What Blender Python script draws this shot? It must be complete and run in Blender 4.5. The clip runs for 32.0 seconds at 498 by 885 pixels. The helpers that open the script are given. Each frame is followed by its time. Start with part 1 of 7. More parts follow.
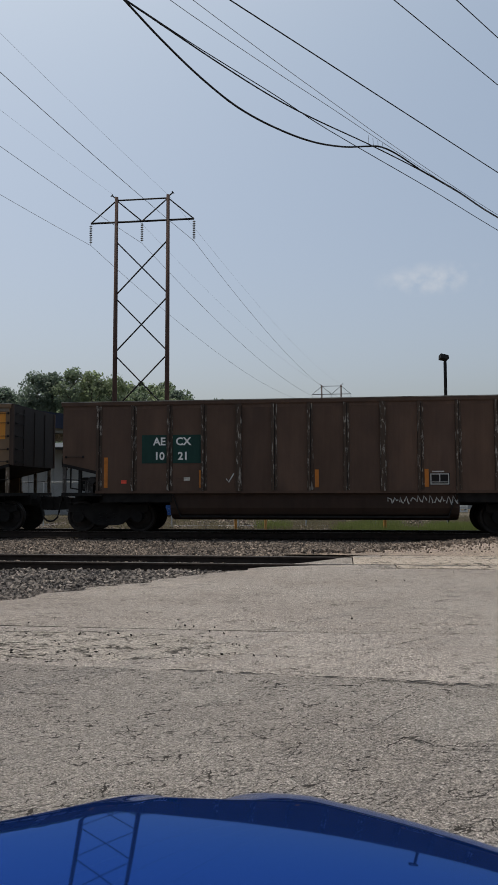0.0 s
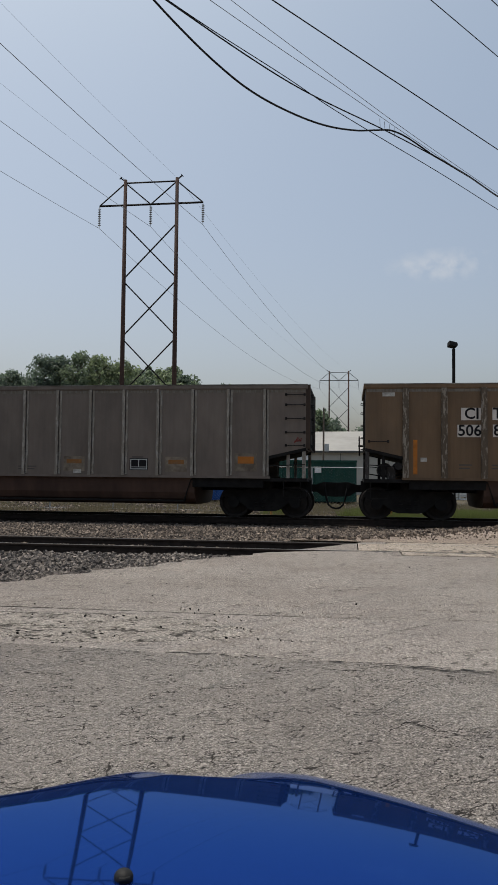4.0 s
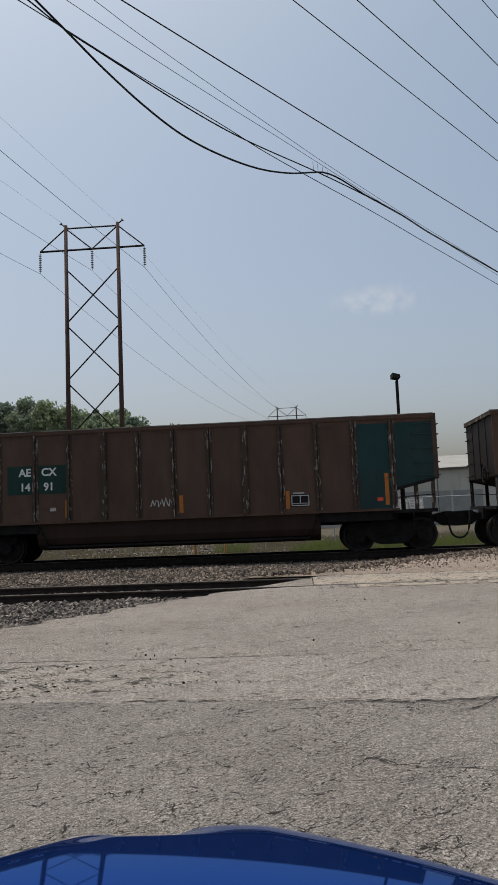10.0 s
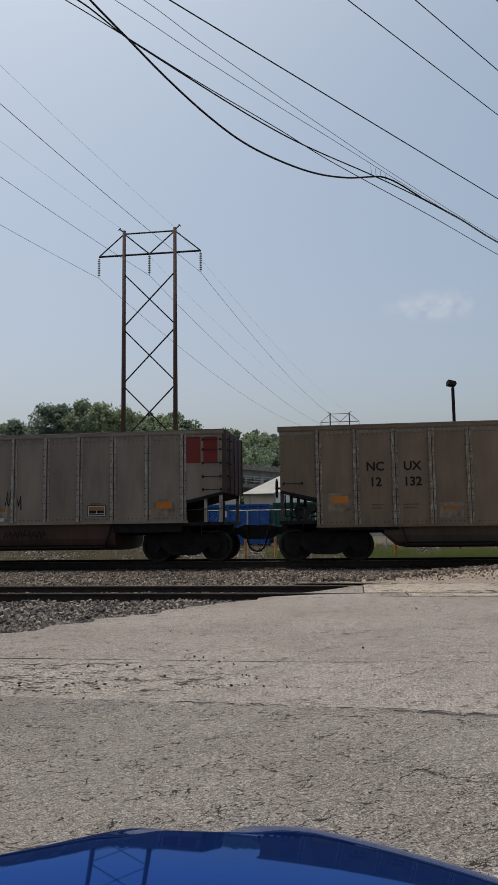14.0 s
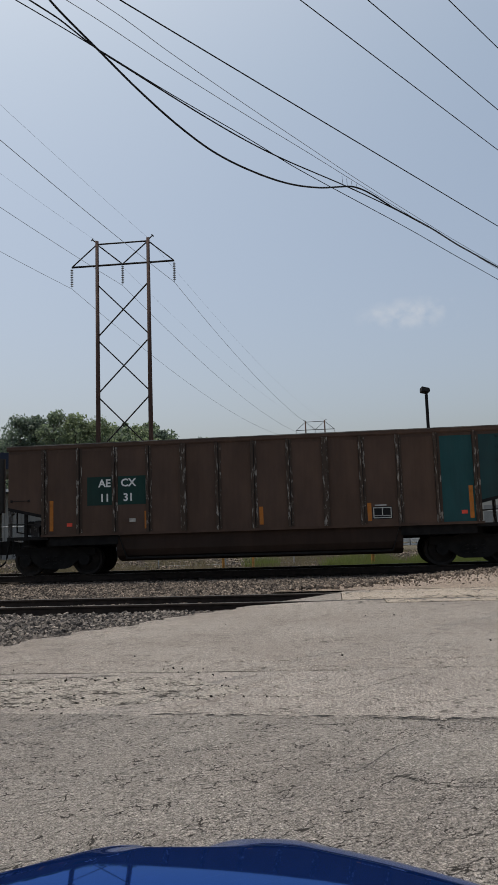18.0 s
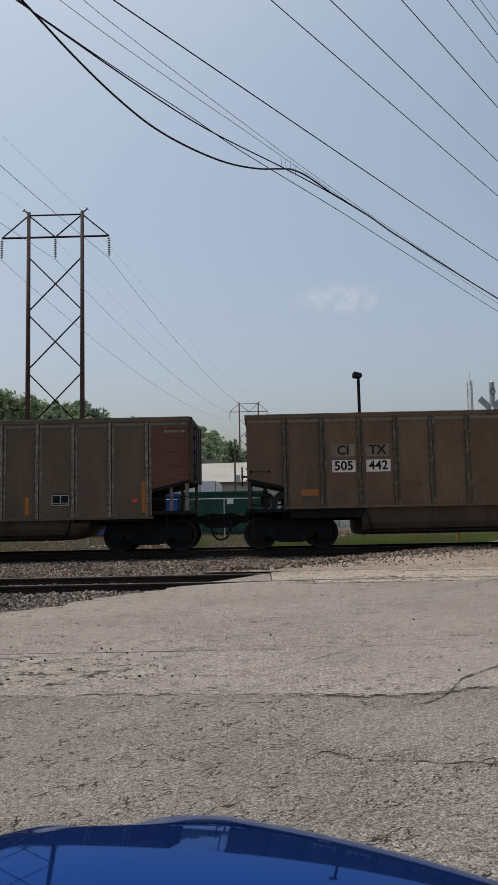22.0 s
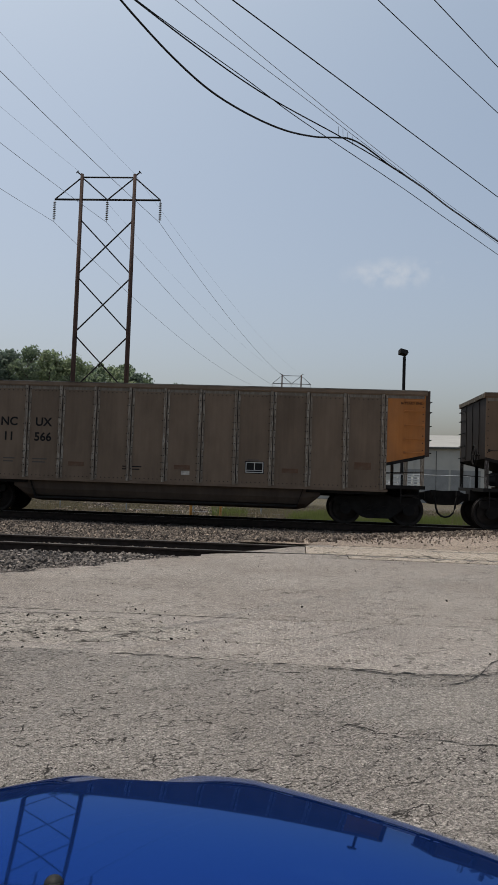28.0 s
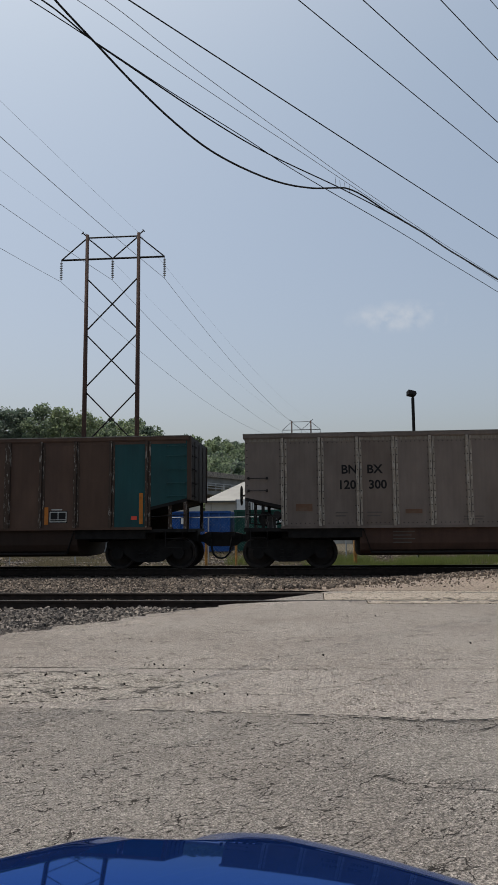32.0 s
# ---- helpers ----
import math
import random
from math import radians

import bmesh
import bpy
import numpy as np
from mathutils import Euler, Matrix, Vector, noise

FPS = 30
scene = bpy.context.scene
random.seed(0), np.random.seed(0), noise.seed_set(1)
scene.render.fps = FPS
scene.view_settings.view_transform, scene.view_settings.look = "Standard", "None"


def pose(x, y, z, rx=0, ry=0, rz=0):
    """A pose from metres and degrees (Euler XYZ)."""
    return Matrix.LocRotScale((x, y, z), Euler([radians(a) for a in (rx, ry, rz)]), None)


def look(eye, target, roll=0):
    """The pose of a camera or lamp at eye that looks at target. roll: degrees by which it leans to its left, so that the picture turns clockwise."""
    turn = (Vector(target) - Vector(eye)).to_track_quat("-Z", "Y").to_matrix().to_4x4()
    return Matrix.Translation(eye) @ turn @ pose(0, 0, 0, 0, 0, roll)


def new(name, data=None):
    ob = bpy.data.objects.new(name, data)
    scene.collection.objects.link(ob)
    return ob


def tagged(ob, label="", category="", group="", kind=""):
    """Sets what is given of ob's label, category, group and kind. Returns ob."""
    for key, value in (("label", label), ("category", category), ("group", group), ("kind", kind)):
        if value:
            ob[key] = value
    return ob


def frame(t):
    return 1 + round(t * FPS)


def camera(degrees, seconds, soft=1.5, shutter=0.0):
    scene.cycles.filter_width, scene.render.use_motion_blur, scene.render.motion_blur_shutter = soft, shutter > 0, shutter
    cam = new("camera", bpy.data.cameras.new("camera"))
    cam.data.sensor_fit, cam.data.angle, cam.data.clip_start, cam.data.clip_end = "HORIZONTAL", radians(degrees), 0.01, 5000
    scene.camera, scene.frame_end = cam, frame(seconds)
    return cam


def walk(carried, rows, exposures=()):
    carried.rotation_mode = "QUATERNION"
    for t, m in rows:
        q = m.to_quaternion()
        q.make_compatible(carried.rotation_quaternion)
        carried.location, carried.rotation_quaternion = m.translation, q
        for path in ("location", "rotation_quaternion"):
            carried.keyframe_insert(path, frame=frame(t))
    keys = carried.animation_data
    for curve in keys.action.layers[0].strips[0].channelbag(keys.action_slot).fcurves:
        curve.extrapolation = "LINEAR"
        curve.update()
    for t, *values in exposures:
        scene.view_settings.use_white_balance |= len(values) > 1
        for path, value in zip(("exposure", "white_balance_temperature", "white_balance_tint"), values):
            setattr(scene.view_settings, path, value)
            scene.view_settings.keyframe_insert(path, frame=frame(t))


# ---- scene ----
cam = camera(37.3, 32.0)

# handheld from the driver's seat: one eye point, small turns (t, yaw, pitch, roll in degrees)
EYE = (0.0, 0.0, 1.25)
TURNS = [
    (0, 7.17, 3.89, -0.1), (0.5, 6.92, 3.4, 0.22), (1, 6.69, 2.99, 0.54), (1.5, 6.66, 2.82, 0.63), (2, 6.64, 2.75, 0.92),
    (2.5, 6.64, 2.79, 1.1), (3, 6.79, 2.85, 0.82), (3.5, 7.38, 2.87, 0.71), (4, 7.68, 2.76, 0.6), (4.5, 4.52, 2.99, 0.76),
    (6.5, 4.18, 4.09, 0.99), (7, 4.17, 4.39, 0.93), (7.5, 4.13, 4.59, 0.73), (8, 4.14, 4.75, 0.84), (8.5, 4.1, 4.97, 1.2),
    (9, 4.08, 5.15, 1.68), (9.5, 4, 5.42, 1.73), (10, 3.8, 5.65, -2.28), (10.5, 6.12, 5.56, -2.86), (11, 6.44, 5.62, -2.52),
    (11.5, 7, 5.76, -1.77), (12, 7.43, 5.99, -1.64), (12.5, 7.55, 6.06, -1.25), (13, 7.79, 6.06, -0.46), (13.5, 7.83, 6.12, -0.33),
    (14, 7.85, 6.13, -0.79), (14.5, 7.92, 6.11, -1.03), (16.5, 7.74, 6.15, -1.35), (17, 7.62, 6.29, -1.5), (17.5, 6.81, 6.54, -1.59),
    (18, 5.96, 6.78, -1.83), (18.5, 5.38, 6.67, -2.17), (19, 5.03, 6.59, -2.23), (19.5, 4.53, 6.57, -2.15), (20, 3.59, 6.4, -2.04),
    (20.5, 2.69, 6.12, -1.93), (21, 1.78, 5.74, -1.74), (21.5, 1.17, 5.43, -1.44), (22, 0.78, 5.19, -1.2), (22.5, 0.64, 5.16, -0.05),
    (23, 0.62, 5.06, -0.18), (23.5, 0.92, 5.01, -0.5), (24, 0.82, 4.65, -0.78), (24.5, 0.82, 4.14, -0.8), (25, 0.89, 3.64, -0.27),
    (25.5, 1.04, 3.51, 1.07), (27.5, 3.36, 2.97, 1.99), (28, 3.9, 2.94, 1.98), (28.5, 4.1, 2.83, 1.93), (29, 4.32, 2.75, 1.93),
    (29.5, 4.59, 3.06, 1.89), (30, 4.5, 3.2, 1.04), (30.5, 4.46, 4.35, 0.2), (31, 4.51, 5.12, -0.2), (31.5, 4.65, 5.92, -0.25),
    (32, 4.85, 6.65, -0.46),
]


# the small sway of the eye: metres to the right across the car, and up
SWAY = [(0, 0.0, 0.004), (2, 0.003, 0.0), (4, 0.0, 0.0), (10, 0.018, 0.006), (13, 0.016, -0.001), (18, 0.014, 0.002), (22, 0.011, 0.002), (24, 0.015, 0.003), (27.8, 0.005, 0.0025), (32, 0.003, -0.002)]


def eye_pose(t, yaw, pitch, roll):
    a, p = radians(yaw), radians(pitch)
    side, lift = [float(np.interp(t, [r[0] for r in SWAY], [r[i] for r in SWAY])) for i in (1, 2)]
    eye = (EYE[0] + 0.978 * side, EYE[1] + 0.208 * side, EYE[2] + lift)
    return look(eye, (eye[0] - math.sin(a) * math.cos(p), eye[1] + math.cos(a) * math.cos(p), eye[2] + math.sin(p)), roll)


walk(cam, [(t, eye_pose(t, y, p, r)) for t, y, p, r in TURNS])

# ---------------------------------------------------------------- light
SUN_ELEV, SUN_AZ = 74.0, -60.0          # degrees; azimuth from +y towards +x
world = bpy.data.worlds.new("sky")
scene.world = world
world.use_nodes = True
wn = world.node_tree
sky = wn.nodes.new("ShaderNodeTexSky")
sky.sky_type = "NISHITA"
sky.sun_disc = False
sky.sun_elevation = radians(SUN_ELEV)
sky.sun_rotation = radians(SUN_AZ)
sky.air_density, sky.dust_density, sky.ozone_density = 1.0, 5.0, 1.0
wn.nodes["Background"].inputs["Strength"].default_value = 0.15
haze = wn.nodes.new("ShaderNodeHueSaturation")
haze.inputs["Saturation"].default_value, haze.inputs["Value"].default_value = 0.86, 1.0
whiten = wn.nodes.new("ShaderNodeMix")
whiten.data_type, whiten.blend_type = "RGBA", "MULTIPLY"
whiten.inputs[0].default_value = 1.0
rise = wn.nodes.new("ShaderNodeMix")
rise.data_type = "RGBA"
rise.inputs[6].default_value, rise.inputs[7].default_value = (1.085, 1.05, 1.02, 1), (0.99, 1.048, 1.0, 1)
aloft = wn.nodes.new("ShaderNodeTexCoord")
split = wn.nodes.new("ShaderNodeSeparateXYZ")
level = wn.nodes.new("ShaderNodeMapRange")
level.inputs[1].default_value, level.inputs[2].default_value = 0.05, 0.55
wn.links.new(aloft.outputs["Generated"], split.inputs[0])
wn.links.new(split.outputs["Z"], level.inputs[0])
wn.links.new(level.outputs[0], rise.inputs[0])
wn.links.new(rise.outputs[2], whiten.inputs[7])
wn.links.new(sky.outputs[0], haze.inputs["Color"])
def at_sky(az, el):
    return Vector((math.sin(radians(az)) * math.cos(radians(el)), math.cos(radians(az)) * math.cos(radians(el)), math.sin(radians(el))))


# one thin wisp of cloud, low in the sky
CLOUD = at_sky(7.0, 15.9)
wtc = wn.nodes.new("ShaderNodeTexCoord")
off = wn.nodes.new("ShaderNodeVectorMath")
off.operation = "SUBTRACT"
off.inputs[1].default_value = CLOUD
wn.links.new(wtc.outputs["Generated"], off.inputs[0])
shape = wn.nodes.new("ShaderNodeMapping")
shape.inputs["Rotation"].default_value = (0, radians(14), 0)
shape.inputs["Scale"].default_value = (13, 4, 44)
wn.links.new(off.outputs[0], shape.inputs[0])
far = wn.nodes.new("ShaderNodeVectorMath")
far.operation = "LENGTH"
wn.links.new(shape.outputs[0], far.inputs[0])
soft = wn.nodes.new("ShaderNodeMapRange")
soft.inputs[1].default_value, soft.inputs[2].default_value, soft.inputs[3].default_value, soft.inputs[4].default_value = 0.1, 1.0, 1.0, 0.0
wn.links.new(far.outputs["Value"], soft.inputs[0])
puff = wn.nodes.new("ShaderNodeTexNoise")
puff.inputs["Scale"].default_value, puff.inputs["Detail"].default_value = 45, 5
wn.links.new(wtc.outputs["Generated"], puff.inputs["Vector"])
ragged = wn.nodes.new("ShaderNodeMapRange")
ragged.inputs[1].default_value, ragged.inputs[2].default_value, ragged.inputs[4].default_value = 0.38, 0.7, 0.55
wn.links.new(puff.outputs["Fac"], ragged.inputs[0])
veil = wn.nodes.new("ShaderNodeMath")
veil.operation = "MULTIPLY"
wn.links.new(soft.outputs[0], veil.inputs[0])
wn.links.new(ragged.outputs[0], veil.inputs[1])
lit = wn.nodes.new("ShaderNodeMix")
lit.data_type, lit.blend_type = "RGBA", "MIX"
lit.inputs[7].default_value = (5.4, 5.3, 5.2, 1)
wn.links.new(veil.outputs[0], lit.inputs[0])
wn.links.new(haze.outputs[0], whiten.inputs[6])
wn.links.new(whiten.outputs[2], lit.inputs[6])
wn.links.new(lit.outputs[2], wn.nodes["Background"].inputs[0])

sun = new("sun", bpy.data.lights.new("sun", "SUN"))
sun.data.energy, sun.data.angle, sun.data.color = 2.2, radians(0.6), (1.0, 0.95, 0.87)
_a, _e = radians(SUN_AZ), radians(SUN_ELEV)
sun.matrix_world = look((math.sin(_a) * math.cos(_e) * 50, math.cos(_a) * math.cos(_e) * 50, math.sin(_e) * 50), (0, 0, 0))
scene.view_settings.exposure = -0.11

# ---------------------------------------------------------------- materials


def nodes_of(m):
    nt = m.node_tree
    return nt, nt.nodes["Principled BSDF"]


def mat(name, base, rough=0.8, metal=0.0, scale=3.0, var=0.25, bump=0.0, bump_scale=40.0, tint=None, tint_amount=0.0, tint_scale=0.8, coords="Object", stretch=(1, 1, 1), rand=0.0, coat=0.0):
    """A painted or raw surface: fine value grain, large patches towards a second colour, and relief."""
    m = bpy.data.materials.new(name)
    m.use_nodes = True
    nt, b = nodes_of(m)
    L = nt.links.new
    tc = nt.nodes.new("ShaderNodeTexCoord")
    mp = nt.nodes.new("ShaderNodeMapping")
    mp.inputs["Scale"].default_value = stretch
    if rand:
        who = nt.nodes.new("ShaderNodeObjectInfo")
        far = nt.nodes.new("ShaderNodeMath")
        far.operation = "MULTIPLY"
        far.inputs[1].default_value = 60
        L(who.outputs["Random"], far.inputs[0])
        add = nt.nodes.new("ShaderNodeVectorMath")
        add.operation = "ADD"
        L(tc.outputs[coords], add.inputs[0])
        L(far.outputs[0], add.inputs[1])
        L(add.outputs[0], mp.inputs[0])
    else:
        L(tc.outputs[coords], mp.inputs[0])
    n1 = nt.nodes.new("ShaderNodeTexNoise")
    n1.inputs["Scale"].default_value, n1.inputs["Detail"].default_value = scale, 6
    L(mp.outputs[0], n1.inputs["Vector"])
    r1 = nt.nodes.new("ShaderNodeMapRange")
    r1.inputs[1].default_value, r1.inputs[2].default_value = 0.3, 0.7
    r1.inputs[3].default_value, r1.inputs[4].default_value = 1 - var, 1 + var
    L(n1.outputs["Fac"], r1.inputs[0])
    colour = nt.nodes.new("ShaderNodeMix")
    colour.data_type, colour.blend_type = "RGBA", "MIX"
    colour.inputs[6].default_value = (*base, 1)
    colour.inputs[7].default_value = (*(tint or base), 1)
    n2 = nt.nodes.new("ShaderNodeTexNoise")
    n2.inputs["Scale"].default_value, n2.inputs["Detail"].default_value, n2.inputs["Roughness"].default_value = tint_scale, 5, 0.65
    L(mp.outputs[0], n2.inputs["Vector"])
    r2 = nt.nodes.new("ShaderNodeMapRange")
    r2.inputs[1].default_value, r2.inputs[2].default_value, r2.inputs[4].default_value = 0.42, 0.62, tint_amount
    L(n2.outputs["Fac"], r2.inputs[0])
    L(r2.outputs[0], colour.inputs[0])
    value = nt.nodes.new("ShaderNodeMix")
    value.data_type, value.blend_type = "RGBA", "MULTIPLY"
    value.inputs[0].default_value = 1.0
    L(colour.outputs[2], value.inputs[6])
    out = r1.outputs[0]
    if rand:
        oi = nt.nodes.new("ShaderNodeObjectInfo")
        rr = nt.nodes.new("ShaderNodeMapRange")
        rr.inputs[3].default_value, rr.inputs[4].default_value = 1 - rand, 1 + rand
        L(oi.outputs["Random"], rr.inputs[0])
        mu = nt.nodes.new("ShaderNodeMath")
        mu.operation = "MULTIPLY"
        L(out, mu.inputs[0])
        L(rr.outputs[0], mu.inputs[1])
        out = mu.outputs[0]
    L(out, value.inputs[7])
    L(value.outputs[2], b.inputs["Base Color"])
    b.inputs["Roughness"].default_value, b.inputs["Metallic"].default_value = rough, metal
    b.inputs["Coat Weight"].default_value = coat
    b.inputs["Specular IOR Level"].default_value = 0.2
    if bump:
        n3 = nt.nodes.new("ShaderNodeTexNoise")
        n3.inputs["Scale"].default_value, n3.inputs["Detail"].default_value = bump_scale, 5
        L(mp.outputs[0], n3.inputs["Vector"])
        bp = nt.nodes.new("ShaderNodeBump")
        bp.inputs["Strength"].default_value, bp.inputs["Distance"].default_value = bump, 0.02
        L(n3.outputs["Fac"], bp.inputs["Height"])
        L(bp.outputs[0], b.inputs["Normal"])
    return m


def island_mat(name, base, other, rough=0.9, var=0.35):
    """For joined loose pieces: each island takes its own shade between two colours."""
    m = bpy.data.materials.new(name)
    m.use_nodes = True
    nt, b = nodes_of(m)
    g = nt.nodes.new("ShaderNodeNewGeometry")
    mx = nt.nodes.new("ShaderNodeMix")
    mx.data_type = "RGBA"
    mx.inputs[6].default_value, mx.inputs[7].default_value = (*base, 1), (*other, 1)
    nt.links.new(g.outputs["Random Per Island"], mx.inputs[0])
    wh = nt.nodes.new("ShaderNodeTexWhiteNoise")
    wh.noise_dimensions = "1D"
    nt.links.new(g.outputs["Random Per Island"], wh.inputs["W"])
    mr = nt.nodes.new("ShaderNodeMapRange")
    mr.inputs[3].default_value, mr.inputs[4].default_value = 1 - var, 1 + var
    nt.links.new(wh.outputs["Value"], mr.inputs[0])
    v = nt.nodes.new("ShaderNodeMix")
    v.data_type, v.blend_type = "RGBA", "MULTIPLY"
    v.inputs[0].default_value = 1
    nt.links.new(mx.outputs[2], v.inputs[6])
    nt.links.new(mr.outputs[0], v.inputs[7])
    nt.links.new(v.outputs[2], b.inputs["Base Color"])
    b.inputs["Roughness"].default_value = rough
    return m


def asphalt(name, base, other, cracks, cell, pitted, grain=(34, 84, 50), gate=(0.37, 0.435), drag=0.0, stretch=(1.0, 1.0, 0.0), width=(-0.015, 0.014), wavy=None):
    """Aggregate speckle, oil-dark drifts and a net of fine cracks, all at real size."""
    m = mat(name, base, 0.92, scale=170, var=0.6, tint=other, tint_amount=0.75, tint_scale=0.45)
    nt, b = nodes_of(m)
    L = nt.links.new
    tc = nt.nodes.new("ShaderNodeTexCoord")
    warp = nt.nodes.new("ShaderNodeTexNoise")
    warp.inputs["Scale"].default_value, warp.inputs["Detail"].default_value = 3.0, 4
    L(tc.outputs["Object"], warp.inputs["Vector"])
    mixv = nt.nodes.new("ShaderNodeMix")
    mixv.data_type = "VECTOR"
    mixv.inputs[0].default_value = 0.12
    L(tc.outputs["Object"], mixv.inputs[4])
    L(warp.outputs["Color"], mixv.inputs[5])
    shake = nt.nodes.new("ShaderNodeTexNoise")
    shake.inputs["Scale"].default_value, shake.inputs["Detail"].default_value, shake.inputs["Roughness"].default_value = 26.0, 4, 0.65
    L(tc.outputs["Object"], shake.inputs["Vector"])
    ragged = nt.nodes.new("ShaderNodeMix")
    ragged.data_type = "VECTOR"
    ragged.inputs[0].default_value = 0.035
    L(mixv.outputs[1], ragged.inputs[4])
    L(shake.outputs["Color"], ragged.inputs[5])
    mp = nt.nodes.new("ShaderNodeMapping")
    mp.vector_type = "TEXTURE"
    mp.inputs["Rotation"].default_value = (0, 0, radians(stretch[2]))
    mp.inputs["Scale"].default_value = (stretch[0] / cell, stretch[1] / cell, 1)
    L(ragged.outputs[1], mp.inputs[0])
    vo = nt.nodes.new("ShaderNodeTexVoronoi")
    vo.feature = "DISTANCE_TO_EDGE"
    vo.inputs["Scale"].default_value = 1.0
    L(mp.outputs[0], vo.inputs["Vector"])
    mask = nt.nodes.new("ShaderNodeTexNoise")
    mask.inputs["Scale"].default_value, mask.inputs["Detail"].default_value = 5.0, 7
    L(tc.outputs["Object"], mask.inputs["Vector"])
    mr = nt.nodes.new("ShaderNodeMapRange")
    mr.inputs[1].default_value, mr.inputs[2].default_value = 0.36, 0.62
    mr.inputs[3].default_value, mr.inputs[4].default_value = width
    L(mask.outputs["Fac"], mr.inputs[0])
    net = nt.nodes.new("ShaderNodeMath")
    net.operation = "LESS_THAN"
    L(vo.outputs["Distance"], net.inputs[0])
    L(mr.outputs[0], net.inputs[1])
    grain_map = nt.nodes.new("ShaderNodeMapping")
    grain_map.vector_type = "TEXTURE"
    grain_map.inputs["Rotation"].default_value = (0, 0, radians(grain[2]))
    grain_map.inputs["Scale"].default_value = (1 / grain[0], 1 / grain[1], 1)
    L(mixv.outputs[1], grain_map.inputs[0])
    pits = nt.nodes.new("ShaderNodeTexNoise")
    pits.inputs["Scale"].default_value, pits.inputs["Detail"].default_value, pits.inputs["Roughness"].default_value = 1.0, 3, 0.55
    L(grain_map.outputs[0], pits.inputs["Vector"])
    pr = nt.nodes.new("ShaderNodeMapRange")
    pr.inputs[1].default_value, pr.inputs[2].default_value, pr.inputs[3].default_value, pr.inputs[4].default_value = gate[0], gate[1], pitted, 0.0
    L(pits.outputs["Fac"], pr.inputs[0])
    lt = nt.nodes.new("ShaderNodeMath")
    lt.operation = "MAXIMUM"
    L(net.outputs[0], lt.inputs[0])
    L(pr.outputs[0], lt.inputs[1])
    if wavy:
        # short winding fissures that follow the wear of the surface
        along = nt.nodes.new("ShaderNodeMapping")
        along.vector_type = "TEXTURE"
        along.inputs["Rotation"].default_value = (0, 0, radians(wavy[2]))
        along.inputs["Scale"].default_value = (wavy[0], wavy[1], 1)
        L(ragged.outputs[1], along.inputs[0])
        field = nt.nodes.new("ShaderNodeTexNoise")
        field.inputs["Scale"].default_value, field.inputs["Detail"].default_value, field.inputs["Roughness"].default_value = 1.0, 0.8, 0.5
        L(along.outputs[0], field.inputs["Vector"])
        level_ = nt.nodes.new("ShaderNodeMath")
        level_.operation = "SUBTRACT"
        level_.inputs[1].default_value = 0.5
        L(field.outputs["Fac"], level_.inputs[0])
        gap = nt.nodes.new("ShaderNodeMath")
        gap.operation = "ABSOLUTE"
        L(level_.outputs[0], gap.inputs[0])
        open_ = nt.nodes.new("ShaderNodeMapRange")
        open_.inputs[1].default_value, open_.inputs[2].default_value = 0.38, 0.62
        open_.inputs[3].default_value, open_.inputs[4].default_value = wavy[3]
        L(mask.outputs["Fac"], open_.inputs[0])
        fissure = nt.nodes.new("ShaderNodeMath")
        fissure.operation = "LESS_THAN"
        L(gap.outputs[0], fissure.inputs[0])
        L(open_.outputs[0], fissure.inputs[1])
        both = nt.nodes.new("ShaderNodeMath")
        both.operation = "MAXIMUM"
        L(lt.outputs[0], both.inputs[0])
        L(fissure.outputs[0], both.inputs[1])
        lt = both
    amt = nt.nodes.new("ShaderNodeMath")
    amt.operation = "MULTIPLY"
    amt.inputs[1].default_value = cracks
    L(lt.outputs[0], amt.inputs[0])
    src = b.inputs["Base Color"].links[0].from_socket
    lane = nt.nodes.new("ShaderNodeMapping")
    lane.inputs["Scale"].default_value = (1, 0.16, 1)
    L(tc.outputs["Object"], lane.inputs[0])
    for size, low, high in ((58, 1 - drag, 1 + drag), (95, 0.4, 1.6), (38, 0.68, 1.34), (12, 0.92, 1.1)):
        grit = nt.nodes.new("ShaderNodeTexNoise")
        grit.inputs["Scale"].default_value, grit.inputs["Detail"].default_value, grit.inputs["Roughness"].default_value = size, 4, 0.75
        L(lane.outputs[0] if size == 58 else tc.outputs["Object"], grit.inputs["Vector"])
        span_ = nt.nodes.new("ShaderNodeMapRange")
        span_.inputs[1].default_value, span_.inputs[2].default_value, span_.inputs[3].default_value, span_.inputs[4].default_value = 0.36, 0.64, low, high
        L(grit.outputs["Fac"], span_.inputs[0])
        mul = nt.nodes.new("ShaderNodeMix")
        mul.data_type, mul.blend_type = "RGBA", "MULTIPLY"
        mul.inputs[0].default_value = 1.0
        L(src, mul.inputs[6])
        L(span_.outputs[0], mul.inputs[7])
        src = mul.outputs[2]
    dk = nt.nodes.new("ShaderNodeMix")
    dk.data_type = "RGBA"
    dk.inputs[7].default_value = (base[0] * 0.1, base[1] * 0.095, base[2] * 0.09, 1)
    L(amt.outputs[0], dk.inputs[0])
    L(src, dk.inputs[6])
    L(dk.outputs[2], b.inputs["Base Color"])
    gr = nt.nodes.new("ShaderNodeTexNoise")
    gr.inputs["Scale"].default_value, gr.inputs["Detail"].default_value = 85, 3
    L(tc.outputs["Object"], gr.inputs["Vector"])
    sub = nt.nodes.new("ShaderNodeMath")
    sub.operation = "SUBTRACT"
    L(gr.outputs["Fac"], sub.inputs[0])
    L(amt.outputs[0], sub.inputs[1])
